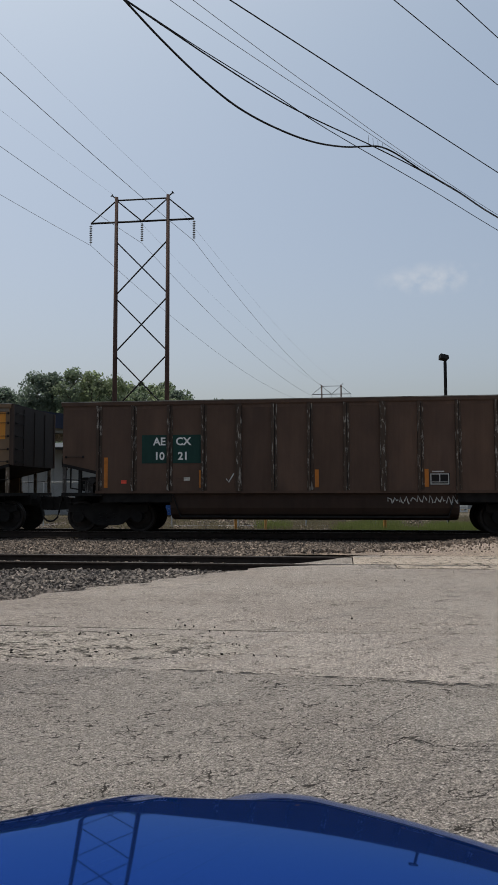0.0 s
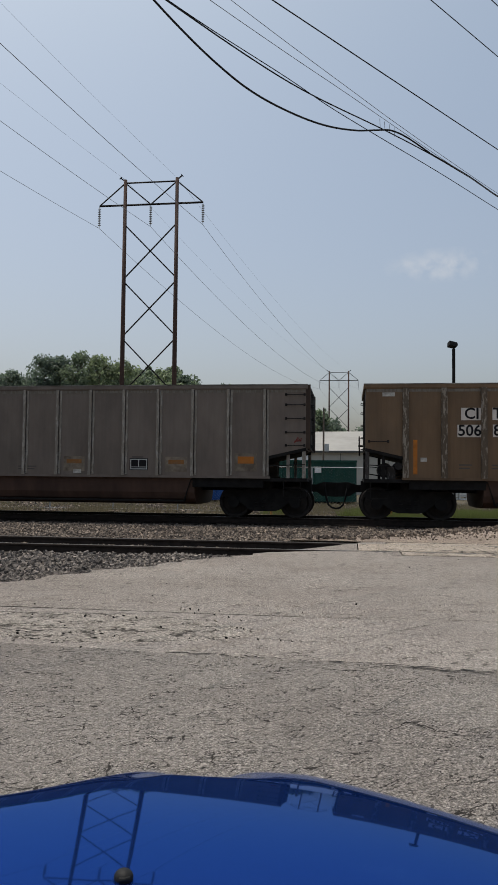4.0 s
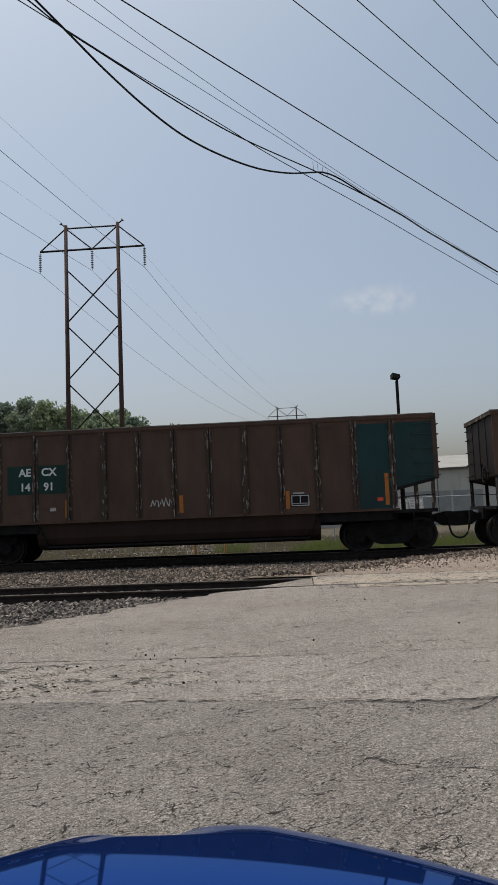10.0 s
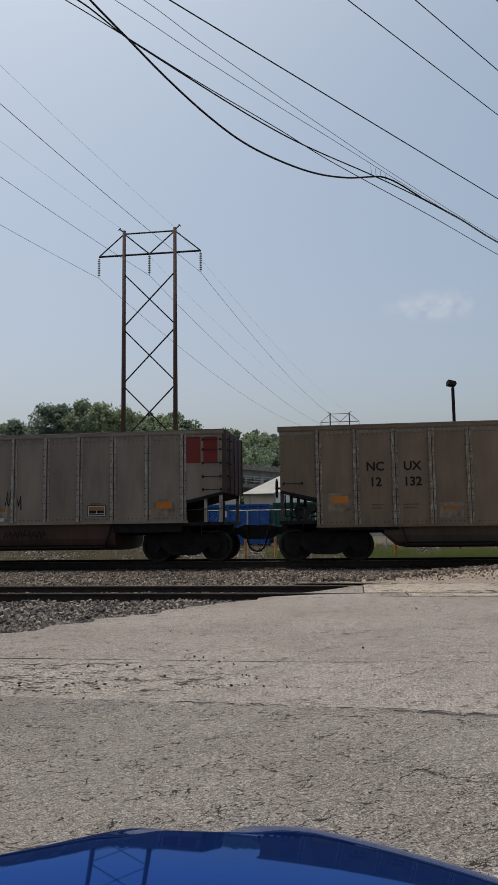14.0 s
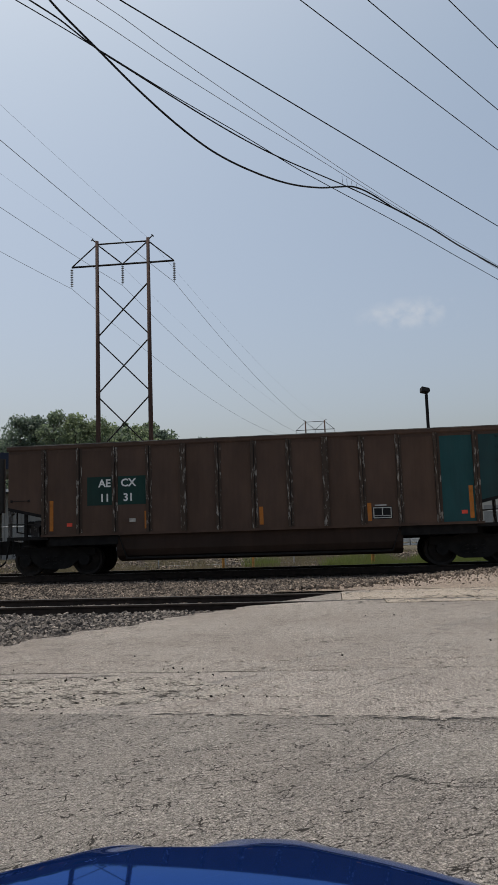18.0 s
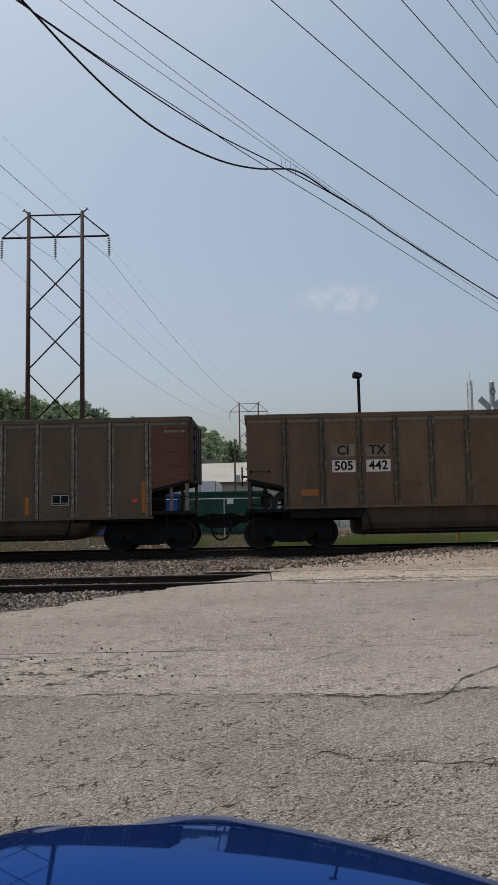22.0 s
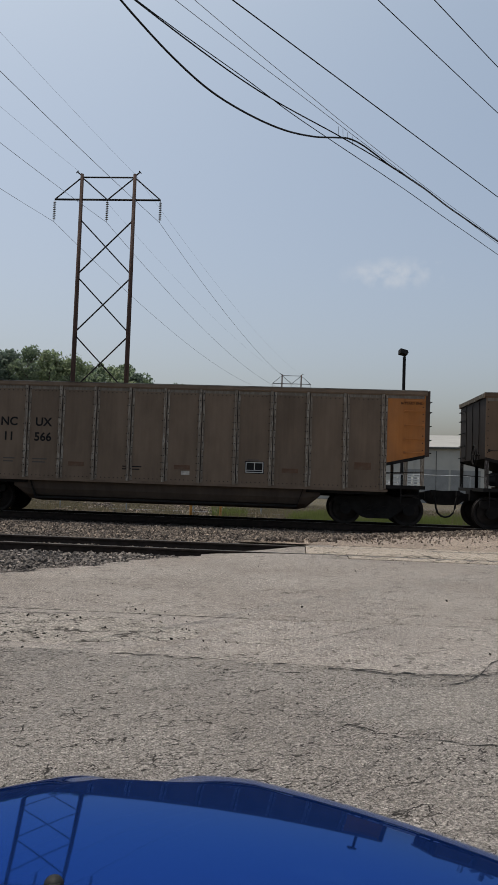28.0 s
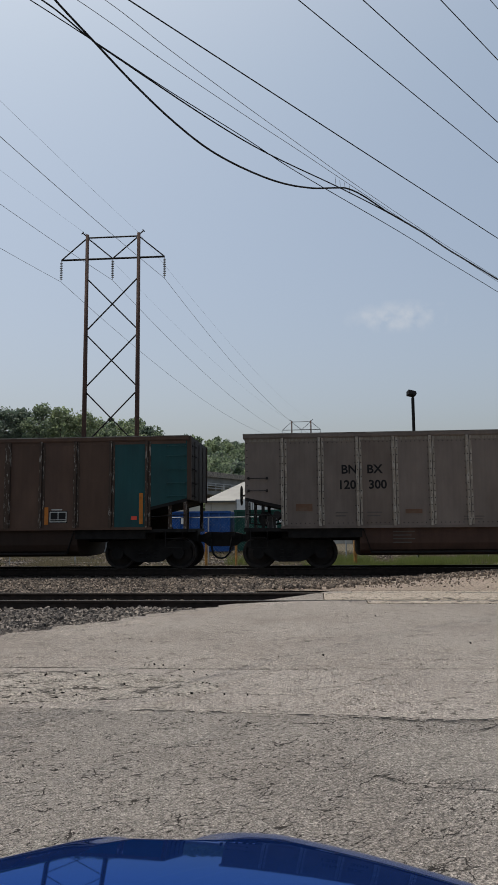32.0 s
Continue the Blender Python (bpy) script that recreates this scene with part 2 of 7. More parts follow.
    bp = nt.nodes.new("ShaderNodeBump")
    bp.inputs["Strength"].default_value, bp.inputs["Distance"].default_value = 1.0, 0.02
    L(sub.outputs[0], bp.inputs["Height"])
    L(bp.outputs[0], b.inputs["Normal"])
    return m


M_ASPHALT = asphalt("pale_asphalt", (0.291, 0.257, 0.229), (0.235, 0.203, 0.179), 0.6, 9.0, 0.42, drag=0.2, stretch=(2.2, 1.0, 15), width=(-0.06, 0.022), wavy=(0.3, 0.07, 12, (-0.02, 0.014)))
M_ASPHALT_OLD = asphalt("crazed_asphalt", (0.245, 0.22, 0.198), (0.196, 0.172, 0.154), 0.95, 8.0, 0.3, stretch=(2.0, 1.0, 44), width=(-0.03, 0.014), wavy=(0.09, 0.032, 40, (0.005, 0.0175)))
M_ASPHALT_WORN = asphalt("bleached_asphalt", (0.311, 0.276, 0.248), (0.250, 0.219, 0.196), 0.6, 9.0, 0.45, drag=0.16, stretch=(2.2, 1.0, 25), width=(-0.06, 0.022), wavy=(0.2, 0.07, 20, (-0.025, 0.016)))
M_PATCH = asphalt("patched_asphalt", (0.222, 0.2, 0.18), (0.2, 0.18, 0.162), 0.4, 3.0, 0.0)
M_BLEACHED = asphalt("crumbling_pale_asphalt", (0.369, 0.329, 0.290), (0.279, 0.248, 0.217), 0.9, 13.0, 0.7, stretch=(2.0, 1.0, 15), width=(-0.03, 0.03), wavy=(0.14, 0.05, 20, (-0.01, 0.045)))
M_PANEL = asphalt("pitted_concrete", (0.37, 0.315, 0.262), (0.27, 0.225, 0.182), 0.95, 2.0, 1.0, (11, 7, 0), (0.34, 0.37))
M_DUST = asphalt("dusty_gravel_crust", (0.31, 0.25, 0.205), (0.22, 0.175, 0.14), 0.6, 3.0, 0.6, (14, 26, 10))
M_DARK_STREAK = asphalt("streak_dark_asphalt", (0.275, 0.243, 0.216), (0.222, 0.192, 0.169), 0.3, 9.0, 0.35, drag=0.2)
M_TAR = mat("dark_crack", (0.028, 0.026, 0.024), 0.95, scale=20, var=0.3)
M_GROUND = mat("dry_ground", (0.082, 0.068, 0.05), 0.95, scale=2, var=0.3, bump=0.5, bump_scale=12, tint=(0.1, 0.088, 0.05), tint_amount=0.5, tint_scale=0.15)
M_BALLAST_BED = mat("ballast_bed", (0.06, 0.05, 0.042), 0.95, scale=25, var=0.5, bump=1.0, bump_scale=30)
M_STONE = island_mat("ballast_stone", (0.27, 0.212, 0.165), (0.06, 0.045, 0.036))
M_STONE_GREY = island_mat("grey_ballast_stone", (0.235, 0.198, 0.17), (0.024, 0.02, 0.018), var=0.5)
M_RAIL = mat("rusty_rail", (0.032, 0.024, 0.02), 0.75, metal=0.3, scale=8, var=0.3, bump=0.2)
M_RAILTOP = mat("polished_railhead", (0.2, 0.19, 0.18), 0.45, metal=0.8, scale=5, var=0.15)
M_TIE = mat("creosoted_wood", (0.07, 0.055, 0.045), 0.9, scale=10, var=0.35, bump=0.5, stretch=(8, 1, 8), rand=0.2)
M_CONCRETE = mat("concrete", (0.34, 0.3, 0.25), 0.9, scale=12, var=0.25, bump=0.4, tint=(0.14, 0.125, 0.11), tint_amount=0.9, tint_scale=3.0, rand=0.15)
M_STEEL_DARK = mat("dark_steel", (0.018, 0.0165, 0.016), 0.75, metal=0.2, scale=6, var=0.35)
M_GALV = mat("galvanised_steel", (0.42, 0.43, 0.43), 0.55, metal=0.5, scale=4, var=0.15)
M_CABLE = mat("cable_black", (0.015, 0.015, 0.015), 0.6, scale=2, var=0.1)
M_WIRE = mat("weathered_wire", (0.2, 0.205, 0.215), 0.5, metal=0.5, scale=2, var=0.1)
M_TOWER = mat("weathered_tower_pole", (0.075, 0.045, 0.036), 0.85, scale=1.5, var=0.3, stretch=(4, 4, 0.5))
M_BARK = mat("bark", (0.12, 0.1, 0.08), 0.95, scale=6, var=0.3)


# ---------------------------------------------------------------- mesh helpers


def box(bm, x0, x1, y0, y1, z0, z1):
    c = [bm.verts.new(p) for p in ((x0, y0, z0), (x1, y0, z0), (x1, y1, z0), (x0, y1, z0), (x0, y0, z1), (x1, y0, z1), (x1, y1, z1), (x0, y1, z1))]
    for f in ((0, 3, 2, 1), (4, 5, 6, 7), (0, 1, 5, 4), (1, 2, 6, 5), (2, 3, 7, 6), (3, 0, 4, 7)):
        bm.faces.new([c[i] for i in f])
    return c


def prism(bm, outline, y0, y1):
    """An outline in x and z, drawn out from y0 to y1."""
    a = [bm.verts.new((x, y0, z)) for x, z in outline]
    b = [bm.verts.new((x, y1, z)) for x, z in outline]
    n = len(outline)
    bm.faces.new(a)
    bm.faces.new(b[::-1])
    for i in range(n):
        bm.faces.new((a[i], b[i], b[(i + 1) % n], a[(i + 1) % n]))


def prism_x(bm, outline, x0, x1):
    """An outline in y and z, drawn out from x0 to x1."""
    a = [bm.verts.new((x0, y, z)) for y, z in outline]
    b = [bm.verts.new((x1, y, z)) for y, z in outline]
    n = len(outline)
    bm.faces.new(a)
    bm.faces.new(b[::-1])
    for i in range(n):
        bm.faces.new((a[i], b[i], b[(i + 1) % n], a[(i + 1) % n]))


def tube(bm, pts, r, n=8, caps=True):
    """A round bar along points."""
    pts = [Vector(p) for p in pts]
    rings = []
    for i, p in enumerate(pts):
        d = (pts[min(i + 1, len(pts) - 1)] - pts[max(i - 1, 0)]).normalized()
        s = d.cross(Vector((0, 0, 1)) if abs(d.z) < 0.95 else Vector((1, 0, 0))).normalized()
        u = s.cross(d)
        rr = r[i] if isinstance(r, (list, tuple)) else r
        rings.append([bm.verts.new(p + (s * math.cos(2 * math.pi * k / n) + u * math.sin(2 * math.pi * k / n)) * rr) for k in range(n)])
    for a, b in zip(rings, rings[1:]):
        for k in range(n):
            bm.faces.new((a[k], a[(k + 1) % n], b[(k + 1) % n], b[k]))
    if caps:
        bm.faces.new(rings[0][::-1])
        bm.faces.new(rings[-1])


def wheel_profile(bm, profile, n=32, y=0.0):
    """A solid of revolution about the y axis; the profile is pairs of (radius, y)."""
    rings = []
    for r, yy in profile:
        rings.append([bm.verts.new((r * math.cos(2 * math.pi * k / n), y + yy, r * math.sin(2 * math.pi * k / n))) for k in range(n)])
    for a, b in zip(rings, rings[1:]):
        for k in range(n):
            bm.faces.new((a[k], b[k], b[(k + 1) % n], a[(k + 1) % n]))
    bm.faces.new(rings[0])
    bm.faces.new(rings[-1][::-1])


def mesh(name, bm, smooth=False):
    bmesh.ops.recalc_face_normals(bm, faces=bm.faces)
    me = bpy.data.meshes.new(name)
    bm.to_mesh(me)
    bm.free()
    if smooth:
        for p in me.polygons:
            p.use_smooth = True
    return me


def put(name, me, material, parent=None, m=None, label=""):
    """An object on a mesh that may be shared; its material hangs on the object."""
    ob = new(name, me)
    if not me.materials:
        me.materials.append(None)
    ob.material_slots[0].link = "OBJECT"
    ob.material_slots[0].material = material
    if parent is not None:
        ob.parent = parent
    if m is not None:
        ob.matrix_basis = m
    if label:
        ob["label"] = label
    return ob


def part(name, bm, material, parent=None, label="", smooth=False):
    return put(name, mesh(name, bm, smooth), material, parent, None, label)


def anchor(name, m=None):
    e = new(name)
    e.empty_display_size = 0.3
    if m is not None:
        e.matrix_basis = m
    return e


MESHES = {}


def shared(key, fn, smooth=False):
    """One mesh for all pieces of a kind."""
    if key not in MESHES:
        bm = bmesh.new()
        fn(bm)
        MESHES[key] = mesh(key, bm, smooth)
    return MESHES[key]


# ---------------------------------------------------------------- ground
RAIL_Z = 0.10          # railhead of the line that carries the train
TRACK_Y = 22.37        # its centre line
SIDING_Y, SIDING_Z = 13.83, 0.0


def road_edge_x(y):
    """The skewed edge of the paved crossing road: ballast lies on its far-west side."""
    return -4.0 + (y - 8.3) * 0.63 if y > 8.3 else -4.0 - (8.3 - y) * 1.9


def mid_edge_x(y):
    """Where the stone between the two lines thins out over the dusty crossing."""
    return 0.5 + (y - 15.1) * 1.03


def sheet(name, x0, x1, y0, y1, nx, ny, height, material, label, kind="structure", category=""):
    bm = bmesh.new()
    grid = [[bm.verts.new((x, y, height(x, y))) for x in np.linspace(x0, x1, nx)] for y in np.linspace(y0, y1, ny)]
    for a, b in zip(grid, grid[1:]):
        for i in range(nx - 1):
            bm.faces.new((a[i], a[i + 1], b[i + 1], b[i]))
    ob = part(name, bm, material, None, label, smooth=True)
    return tagged(ob, label, category or name, kind=kind)


def ground_sheet():
    bm = bmesh.new()
    R = 1500
    xs = [-R, -200, -60, -30, -10, 0, 10, 30, 60, 200, R]
    ys = [-R, -200, -50, -10, 8, 25.5, 30, 40, 60, 200, R]
    grid = [[bm.verts.new((x, y, -0.32)) for x in xs] for y in ys]
    for a, b in zip(grid, grid[1:]):
        for i in range(len(xs) - 1):
            bm.faces.new((a[i], a[i + 1], b[i + 1], b[i]))
    ob = part("ground", bm, M_GROUND)
    tagged(ob, "dry gravelly ground with patches of grass", "ground", kind="structure")


def road_piece(ys, x_left, x_right, material, label, n=36, lift=0.0, seed=3):
    bm = bmesh.new()
    rows = []
    for y in ys:
        a, b = x_left(y), x_right(y)
        rows.append([bm.verts.new((x, y, lift * min(1.0, (y - ys[0]) / 0.5) + 0.008 * noise.noise((x * 0.5, y * 0.5, 0)))) for x in np.linspace(a, b, n)])
    for a, b in zip(rows, rows[1:]):
        for i in range(n - 1):
            bm.faces.new((a[i], a[i + 1], b[i + 1], b[i]))
    edge = [bm.verts.new((r[0].co.x - 0.06, r[0].co.y, -0.3)) for r in rows]
    for i in range(len(rows) - 1):
        bm.faces.new((rows[i][0], rows[i + 1][0], edge[i + 1], edge[i]))
    return tagged(part("road", bm, material, smooth=True), label, "road", kind="structure")


def joint_y(x):
    """The ragged seam between the crazed old paving and the newer strip."""
    return 5.12 - 0.07 * x + 0.05 * noise.noise((x * 2.0, 0, 0)) + (0.22 * min(1.0, max(0.0, x - 1.15) / 0.25))


def road():
    """The paved approach and crossing: slabs that end along the skewed ballast edge."""
    rng = random.Random(3)
    jag = [rng.uniform(-0.14, 0.14) for _ in range(200)]
    edge = lambda y: (road_edge_x(y) + jag[int(y * 8) % 200]) if y > 7.2 else -30.0
    xs = [-30, -12, -6] + [x / 5 for x in range(-20, 26)] + [8, 15, 40]
    for lo, hi, m, w in ((lambda x: -30.0, joint_y, M_ASPHALT_OLD, "crazed and weathered asphalt road"), (joint_y, lambda x: 6.75 + 0.01 * x, M_ASPHALT_WORN, "bleached asphalt strip across the road")):
        bm = bmesh.new()
        cols = []
        for x in xs:
            cols.append([bm.verts.new((x, y, 0.008 * noise.noise((x * 0.5, y * 0.5, 0)))) for y in np.linspace(lo(x), hi(x), 14)])
        for a, b in zip(cols, cols[1:]):
            for i in range(13):
                bm.faces.new((a[i], b[i], b[i + 1], a[i + 1]))
        tagged(part("road", bm, m, smooth=True), w, "road", kind="structure")
    road_piece([6.755] + list(np.linspace(6.9, 12.52, 40)), edge, lambda y: 40.0, M_ASPHALT, "pale asphalt road at a level crossing", 40)
    road_piece(list(np.linspace(15.05, 21.25, 30)), lambda y: mid_edge_x(y) - 1.6 + jag[int(y * 7) % 200] * 1.6, lambda y: 40.0, M_DUST, "pale dusty gravel crust between the two rail lines", 30, 0.045)
    road_piece(list(np.linspace(23.4, 40, 12)), lambda y: road_edge_x(y) + 1.2, lambda y: 40.0, M_ASPHALT, "asphalt road leading away beyond the line", 12, 0.02)


def crack(points, width, seed, label="dark crack in the asphalt"):
    """A ragged dark opening along a line, laid just over the paving."""
    rng = random.Random(seed)
    fine = []
    for (ax, ay), (bx, by) in zip(points, points[1:]):
        n = max(2, int(math.hypot(bx - ax, by - ay) / 0.05))
        for i in range(n):
            f = i / n
            k = 0.05 * noise.noise((ax * 3 + f * 4 + seed, ay * 3, seed)) + rng.uniform(-0.014, 0.014)
            fine.append((ax + (bx - ax) * f + k * 0.4, ay + (by - ay) * f + k))
    bm = bmesh.new()
    vs = []
    for x, y in fine:
        w = width * rng.choice((rng.uniform(0.1, 0.4), rng.uniform(0.2, 0.8)))
        z = 0.008 * noise.noise((x * 0.5, y * 0.5, 0)) + 0.0065
        vs.append((bm.verts.new((x, y - w / 2, z)), bm.verts.new((x, y + w / 2, z))))
    for a, b in zip(vs, vs[1:]):
        bm.faces.new((a[0], b[0], b[1], a[1]))
    ob = part("road_crack", bm, M_TAR)
    tagged(ob, label, "road crack", group="road cracks", kind="structure")


def patch(cx, cy, rx, ry, seed, material, label):
    bm = bmesh.new()
    rings = []
    for g in (0.05, 0.25, 0.45, 0.65, 0.85, 0.97, 1.0):
        ring = []
        for k in range(48):
            a = 2 * math.pi * k / 48
            f = g * (1 + 0.22 * noise.noise((math.cos(a) * 1.4 + seed, math.sin(a) * 1.4, seed)))
            x, y = cx + rx * f * math.cos(a), cy + ry * f * math.sin(a)
            ring.append(bm.verts.new((x, y, 0.008 * noise.noise((x * 0.5, y * 0.5, 0)) + (0.004 if g < 1 else 0.0))))
        rings.append(ring)
    bm.faces.new(rings[0])
    for p, q in zip(rings, rings[1:]):
        for k in range(48):
            bm.faces.new((p[k], q[k], q[(k + 1) % 48], p[(k + 1) % 48]))
    tagged(part("road_patch", bm, material, smooth=True), label, "road patch", group="road patches", kind="structure")


def dark_streak(points, width):
    """A dark streak along the paving, with frayed edges."""
    rng = random.Random(41)
    bm = bmesh.new()
    vs = []
    for (ax, ay), (bx, by) in zip(points, points[1:]):
        n = int(math.hypot(bx - ax, by - ay) / 0.06)
        nx, ny = (by - ay) / math.hypot(bx - ax, by - ay), (ax - bx) / math.hypot(bx - ax, by - ay)
        for i in range(n):
            f, a, b = i / n, width * rng.uniform(0.2, 0.55), width * rng.uniform(0.2, 0.55)
            x, y = ax + (bx - ax) * f, ay + (by - ay) * f
            z = 0.008 * noise.noise((x * 0.5, y * 0.5, 0))
            vs.append([bm.verts.new((x + nx * d, y + ny * d, z + h)) for d, h in ((-a, -0.003), (-a * 0.6, 0.0025), (b * 0.6, 0.0025), (b, -0.003))])
    for p, q in zip(vs, vs[1:]):
        for k in range(3):
            bm.faces.new((p[k], p[k + 1], q[k + 1], q[k]))
    tagged(part("dark_streak", bm, M_DARK_STREAK), "faint dark streak across the asphalt", "tyre mark", kind="structure")


def crumbs():
    """Broken bits of paving lying where the surface crumbles."""
    rng = random.Random(52)
    lump = shared("asphalt_crumb", lambda bm: bmesh.ops.create_icosphere(bm, subdivisions=1, radius=1.0))
    for _ in range(70):
        x, y = rng.uniform(-3.2, -1.9), rng.gauss(5.45, 0.16)
        r = rng.choice((rng.uniform(0.003, 0.006), rng.uniform(0.005, 0.011)))
        o = put("asphalt_crumb", lump, M_TAR if rng.random() < 0.7 else M_ASPHALT_OLD, None, pose(x, y, 0.012, 0, 0, rng.uniform(0, 180)) @ Matrix.Diagonal((r * 1.8, r, r * 0.6, 1)))
        tagged(o, "dark crumb of broken asphalt on the road", "asphalt crumb", group="asphalt crumbs")


def road_wear():
    patch(1.35, 4.3, 1.15, 0.5, 1, M_PATCH, "smooth grey repair patch in the crazed asphalt")
    patch(-0.85, 4.6, 0.24, 0.2, 5, M_PATCH, "small smooth repair patch in the crazed asphalt")
    crack([(x / 4, joint_y(x / 4)) for x in range(-5, 14)], 0.038, 1)
    crack([(x / 4, joint_y(x / 4) - 0.05) for x in range(1, 8)], 0.028, 21)
    crack([(-6, 6.5), (-2.6, 6.42), (-1.6, 6.68), (-0.5, 6.76), (0.64, 6.8), (1.8, 6.82), (4, 6.88)], 0.022, 2)
    crack([(-4.6, 5.6), (-2.89, 5.9), (-2.68, 5.98), (-2.62, 6.13), (-2.63, 6.38), (-2.44, 6.5), (-1.9, 6.56)], 0.055, 3)
    crack([(-1.24, 5.82), (-1.06, 5.7), (-0.89, 5.59), (-0.8, 5.45), (-0.74, 5.29), (-0.68, 5.18)], 0.02, 14)
    crack([(-1.9, 5.8), (-1.79, 5.69), (-1.64, 5.4), (-1.56, 5.27)], 0.024, 15)
    crack([(-1.65, 6.0), (-1.48, 5.99), (-1.38, 5.94)], 0.018, 16)
    crack([(-2.56, 9.26), (-2.34, 8.87), (-2.2, 8.25), (-2.21, 7.93)], 0.022, 17)
    crack([(-2.16, 9.29), (-2.08, 8.71), (-1.94, 8.28)], 0.02, 18)
    crack([(-1.08, 4.35), (-1.07, 4.48), (-1.07, 4.67), (-1.03, 4.74), (-0.82, 4.79)], 0.016, 19)
    crack([(-0.74, 5.29), (-0.5, 5.28), (-0.1, 5.2)], 0.014, 20)
    crack([(-0.06, 5.59), (0.21, 5.95), (0.46, 6.31), (0.88, 6.78)], 0.016, 22)
    crack([(0.15, 4.08), (0.34, 4.44), (0.52, 4.59)], 0.02, 23)
    crack([(0.15, 4.08), (0.28, 3.93), (0.47, 3.81), (0.72, 3.76), (1.3, 3.7)], 0.018, 24)
    dark_streak([(-1.22, 5.15), (-0.75, 6.01), (-0.09, 7.25), (1.1, 9.45), (2.25, 11.57)], 0.24)
    crumbs()
    crack([(-1.2, 5.28), (-0.95, 5.22), (-0.55, 5.18)], 0.02, 5)
    crack([(-0.2, 5.85), (0.3, 6.1), (0.75, 6.6)], 0.016, 6)
    crack([(0.98, 4.8), (1.12, 4.9), (1.26, 5.11), (1.43, 5.47), (1.87, 5.95), (2.31, 6.43)], 0.034, 7)
    crack([(-1.1, 4.42), (-0.98, 4.72), (-0.7, 4.8)], 0.016, 10)
    crack([(-2.2, 8.7), (-1.4, 8.5), (-0.9, 8.8)], 0.012, 12)
    crack([(-4.6, 6.1), (-3.4, 5.8), (-2.4, 5.9), (-1.8, 5.6)], 0.025, 13)
    patch(-2.3, 6.0, 1.5, 0.55, 8, M_BLEACHED, "pale crumbling patch of asphalt")
    for i in range(84):
        rng = random.Random(100 + i)
        x, y = (rng.uniform(-2.6, 3.0), rng.uniform(2.3, 5.0)) if i < 50 else (rng.uniform(-3.6, -0.9), rng.uniform(5.4, 9.4))
        a = rng.choice((rng.uniform(0.5, 1.2), rng.uniform(0.5, 1.2), rng.uniform(-0.4, 0.3)))
        pts = [(x, y)]
        for _ in range(rng.choice((2, 3, 5))):
            a += rng.uniform(-0.6, 0.6)
            pts.append((pts[-1][0] + 0.16 * math.cos(a), pts[-1][1] + 0.16 * math.sin(a)))
        crack(pts, 0.008 if i < 50 else 0.012, 200 + i)
    rng = random.Random(77)
    pebble = shared("pebble", lambda bm: bmesh.ops.create_icosphere(bm, subdivisions=1, radius=1.0))
    for i in range(120):
        y = rng.choice((rng.uniform(5.4, 7.6), rng.uniform(5.4, 12.0)))
        x = rng.uniform(-3.2, 3.4) if y < 9 else rng.uniform(-1.5, 3.5)
        if i >= 60:
            x, y = rng.uniform(-3.4, -0.4), rng.uniform(5.5, 7.0)
        r = rng.choice((rng.uniform(0.003, 0.007), rng.uniform(0.005, 0.011)))
        o = put("pebble", pebble, M_STEEL_DARK if i % 3 else M_CONCRETE, None, pose(x, y, 0.012, rng.uniform(0, 90), rng.uniform(0, 90), 0) @ Matrix.Diagonal((r * 1.4, r, r * 0.8, 1)))
        tagged(o, "small dark stone lying on the asphalt", "pebble", group="pebbles")


def bed_height(x, y):
    z = -0.16 + 0.03 * noise.noise((x * 1.5, y * 1.5, 5))
    if 20.3 < y < 24.4:
        z = -0.17 + 0.02 * noise.noise((x * 2, y * 2, 1))
    elif y >= 24.4:
        z = max(-0.36, -0.17 - (y - 24.4) * 0.2)
    elif y > 18.5:
        z += 0.03 * (y - 18.5) / 1.8
    if y < 8:
        z = min(z, -0.2)
    if y < 21.4 and x > (road_edge_x(y) + 0.5 if y < 15 else mid_edge_x(y) - 1.4):
        z = -0.2
    return z


def stones(name, count, area, size, seed, label, lift=False, material=None):
    """Loose broken rock scattered over the bed, each stone a rough wedge."""
    rng = np.random.default_rng(seed)
    base = np.array([(1, 0.7, 0.5), (-0.9, 0.8, 0.6), (-1, -0.8, 0.5), (0.8, -0.9, 0.6), (1, 0.9, -0.6), (-0.8, 0.9, -0.5), (-1, -0.7, -0.6), (0.9, -0.9, -0.5)]) * 0.72
    tri = np.array([(0, 1, 2, 3), (7, 6, 5, 4), (0, 4, 5, 1), (1, 5, 6, 2), (2, 6, 7, 3), (3, 7, 4, 0)])
    vs, fs = [], []
    n = 0
    while n < count:
        x, y = area(rng)
        if x is None:
            continue
        s = size * rng.uniform(0.55, 1.5)
        q = Euler(rng.uniform(-3.1, 3.1, 3)).to_matrix()
        v = (base * rng.uniform(0.65, 1.25, base.shape)) * (s, s * rng.uniform(0.6, 1), s * rng.uniform(0.5, 0.9))
        v = v @ np.array(q).T + (x, y, (0.05 if lift or (15.05 < y < 21.25 and x > mid_edge_x(y) - 1.6) else bed_height(x, y) if y < 26 else -0.32) + s * 0.25)
        vs.append(v)
        fs.append(tri + 8 * n)
        n += 1
    me = bpy.data.meshes.new(name)
    me.from_pydata(np.concatenate(vs).tolist(), [], np.concatenate(fs).tolist())
    ob = put(name, me, material or M_STONE)
    tagged(ob, label, "ballast", kind="stuff")


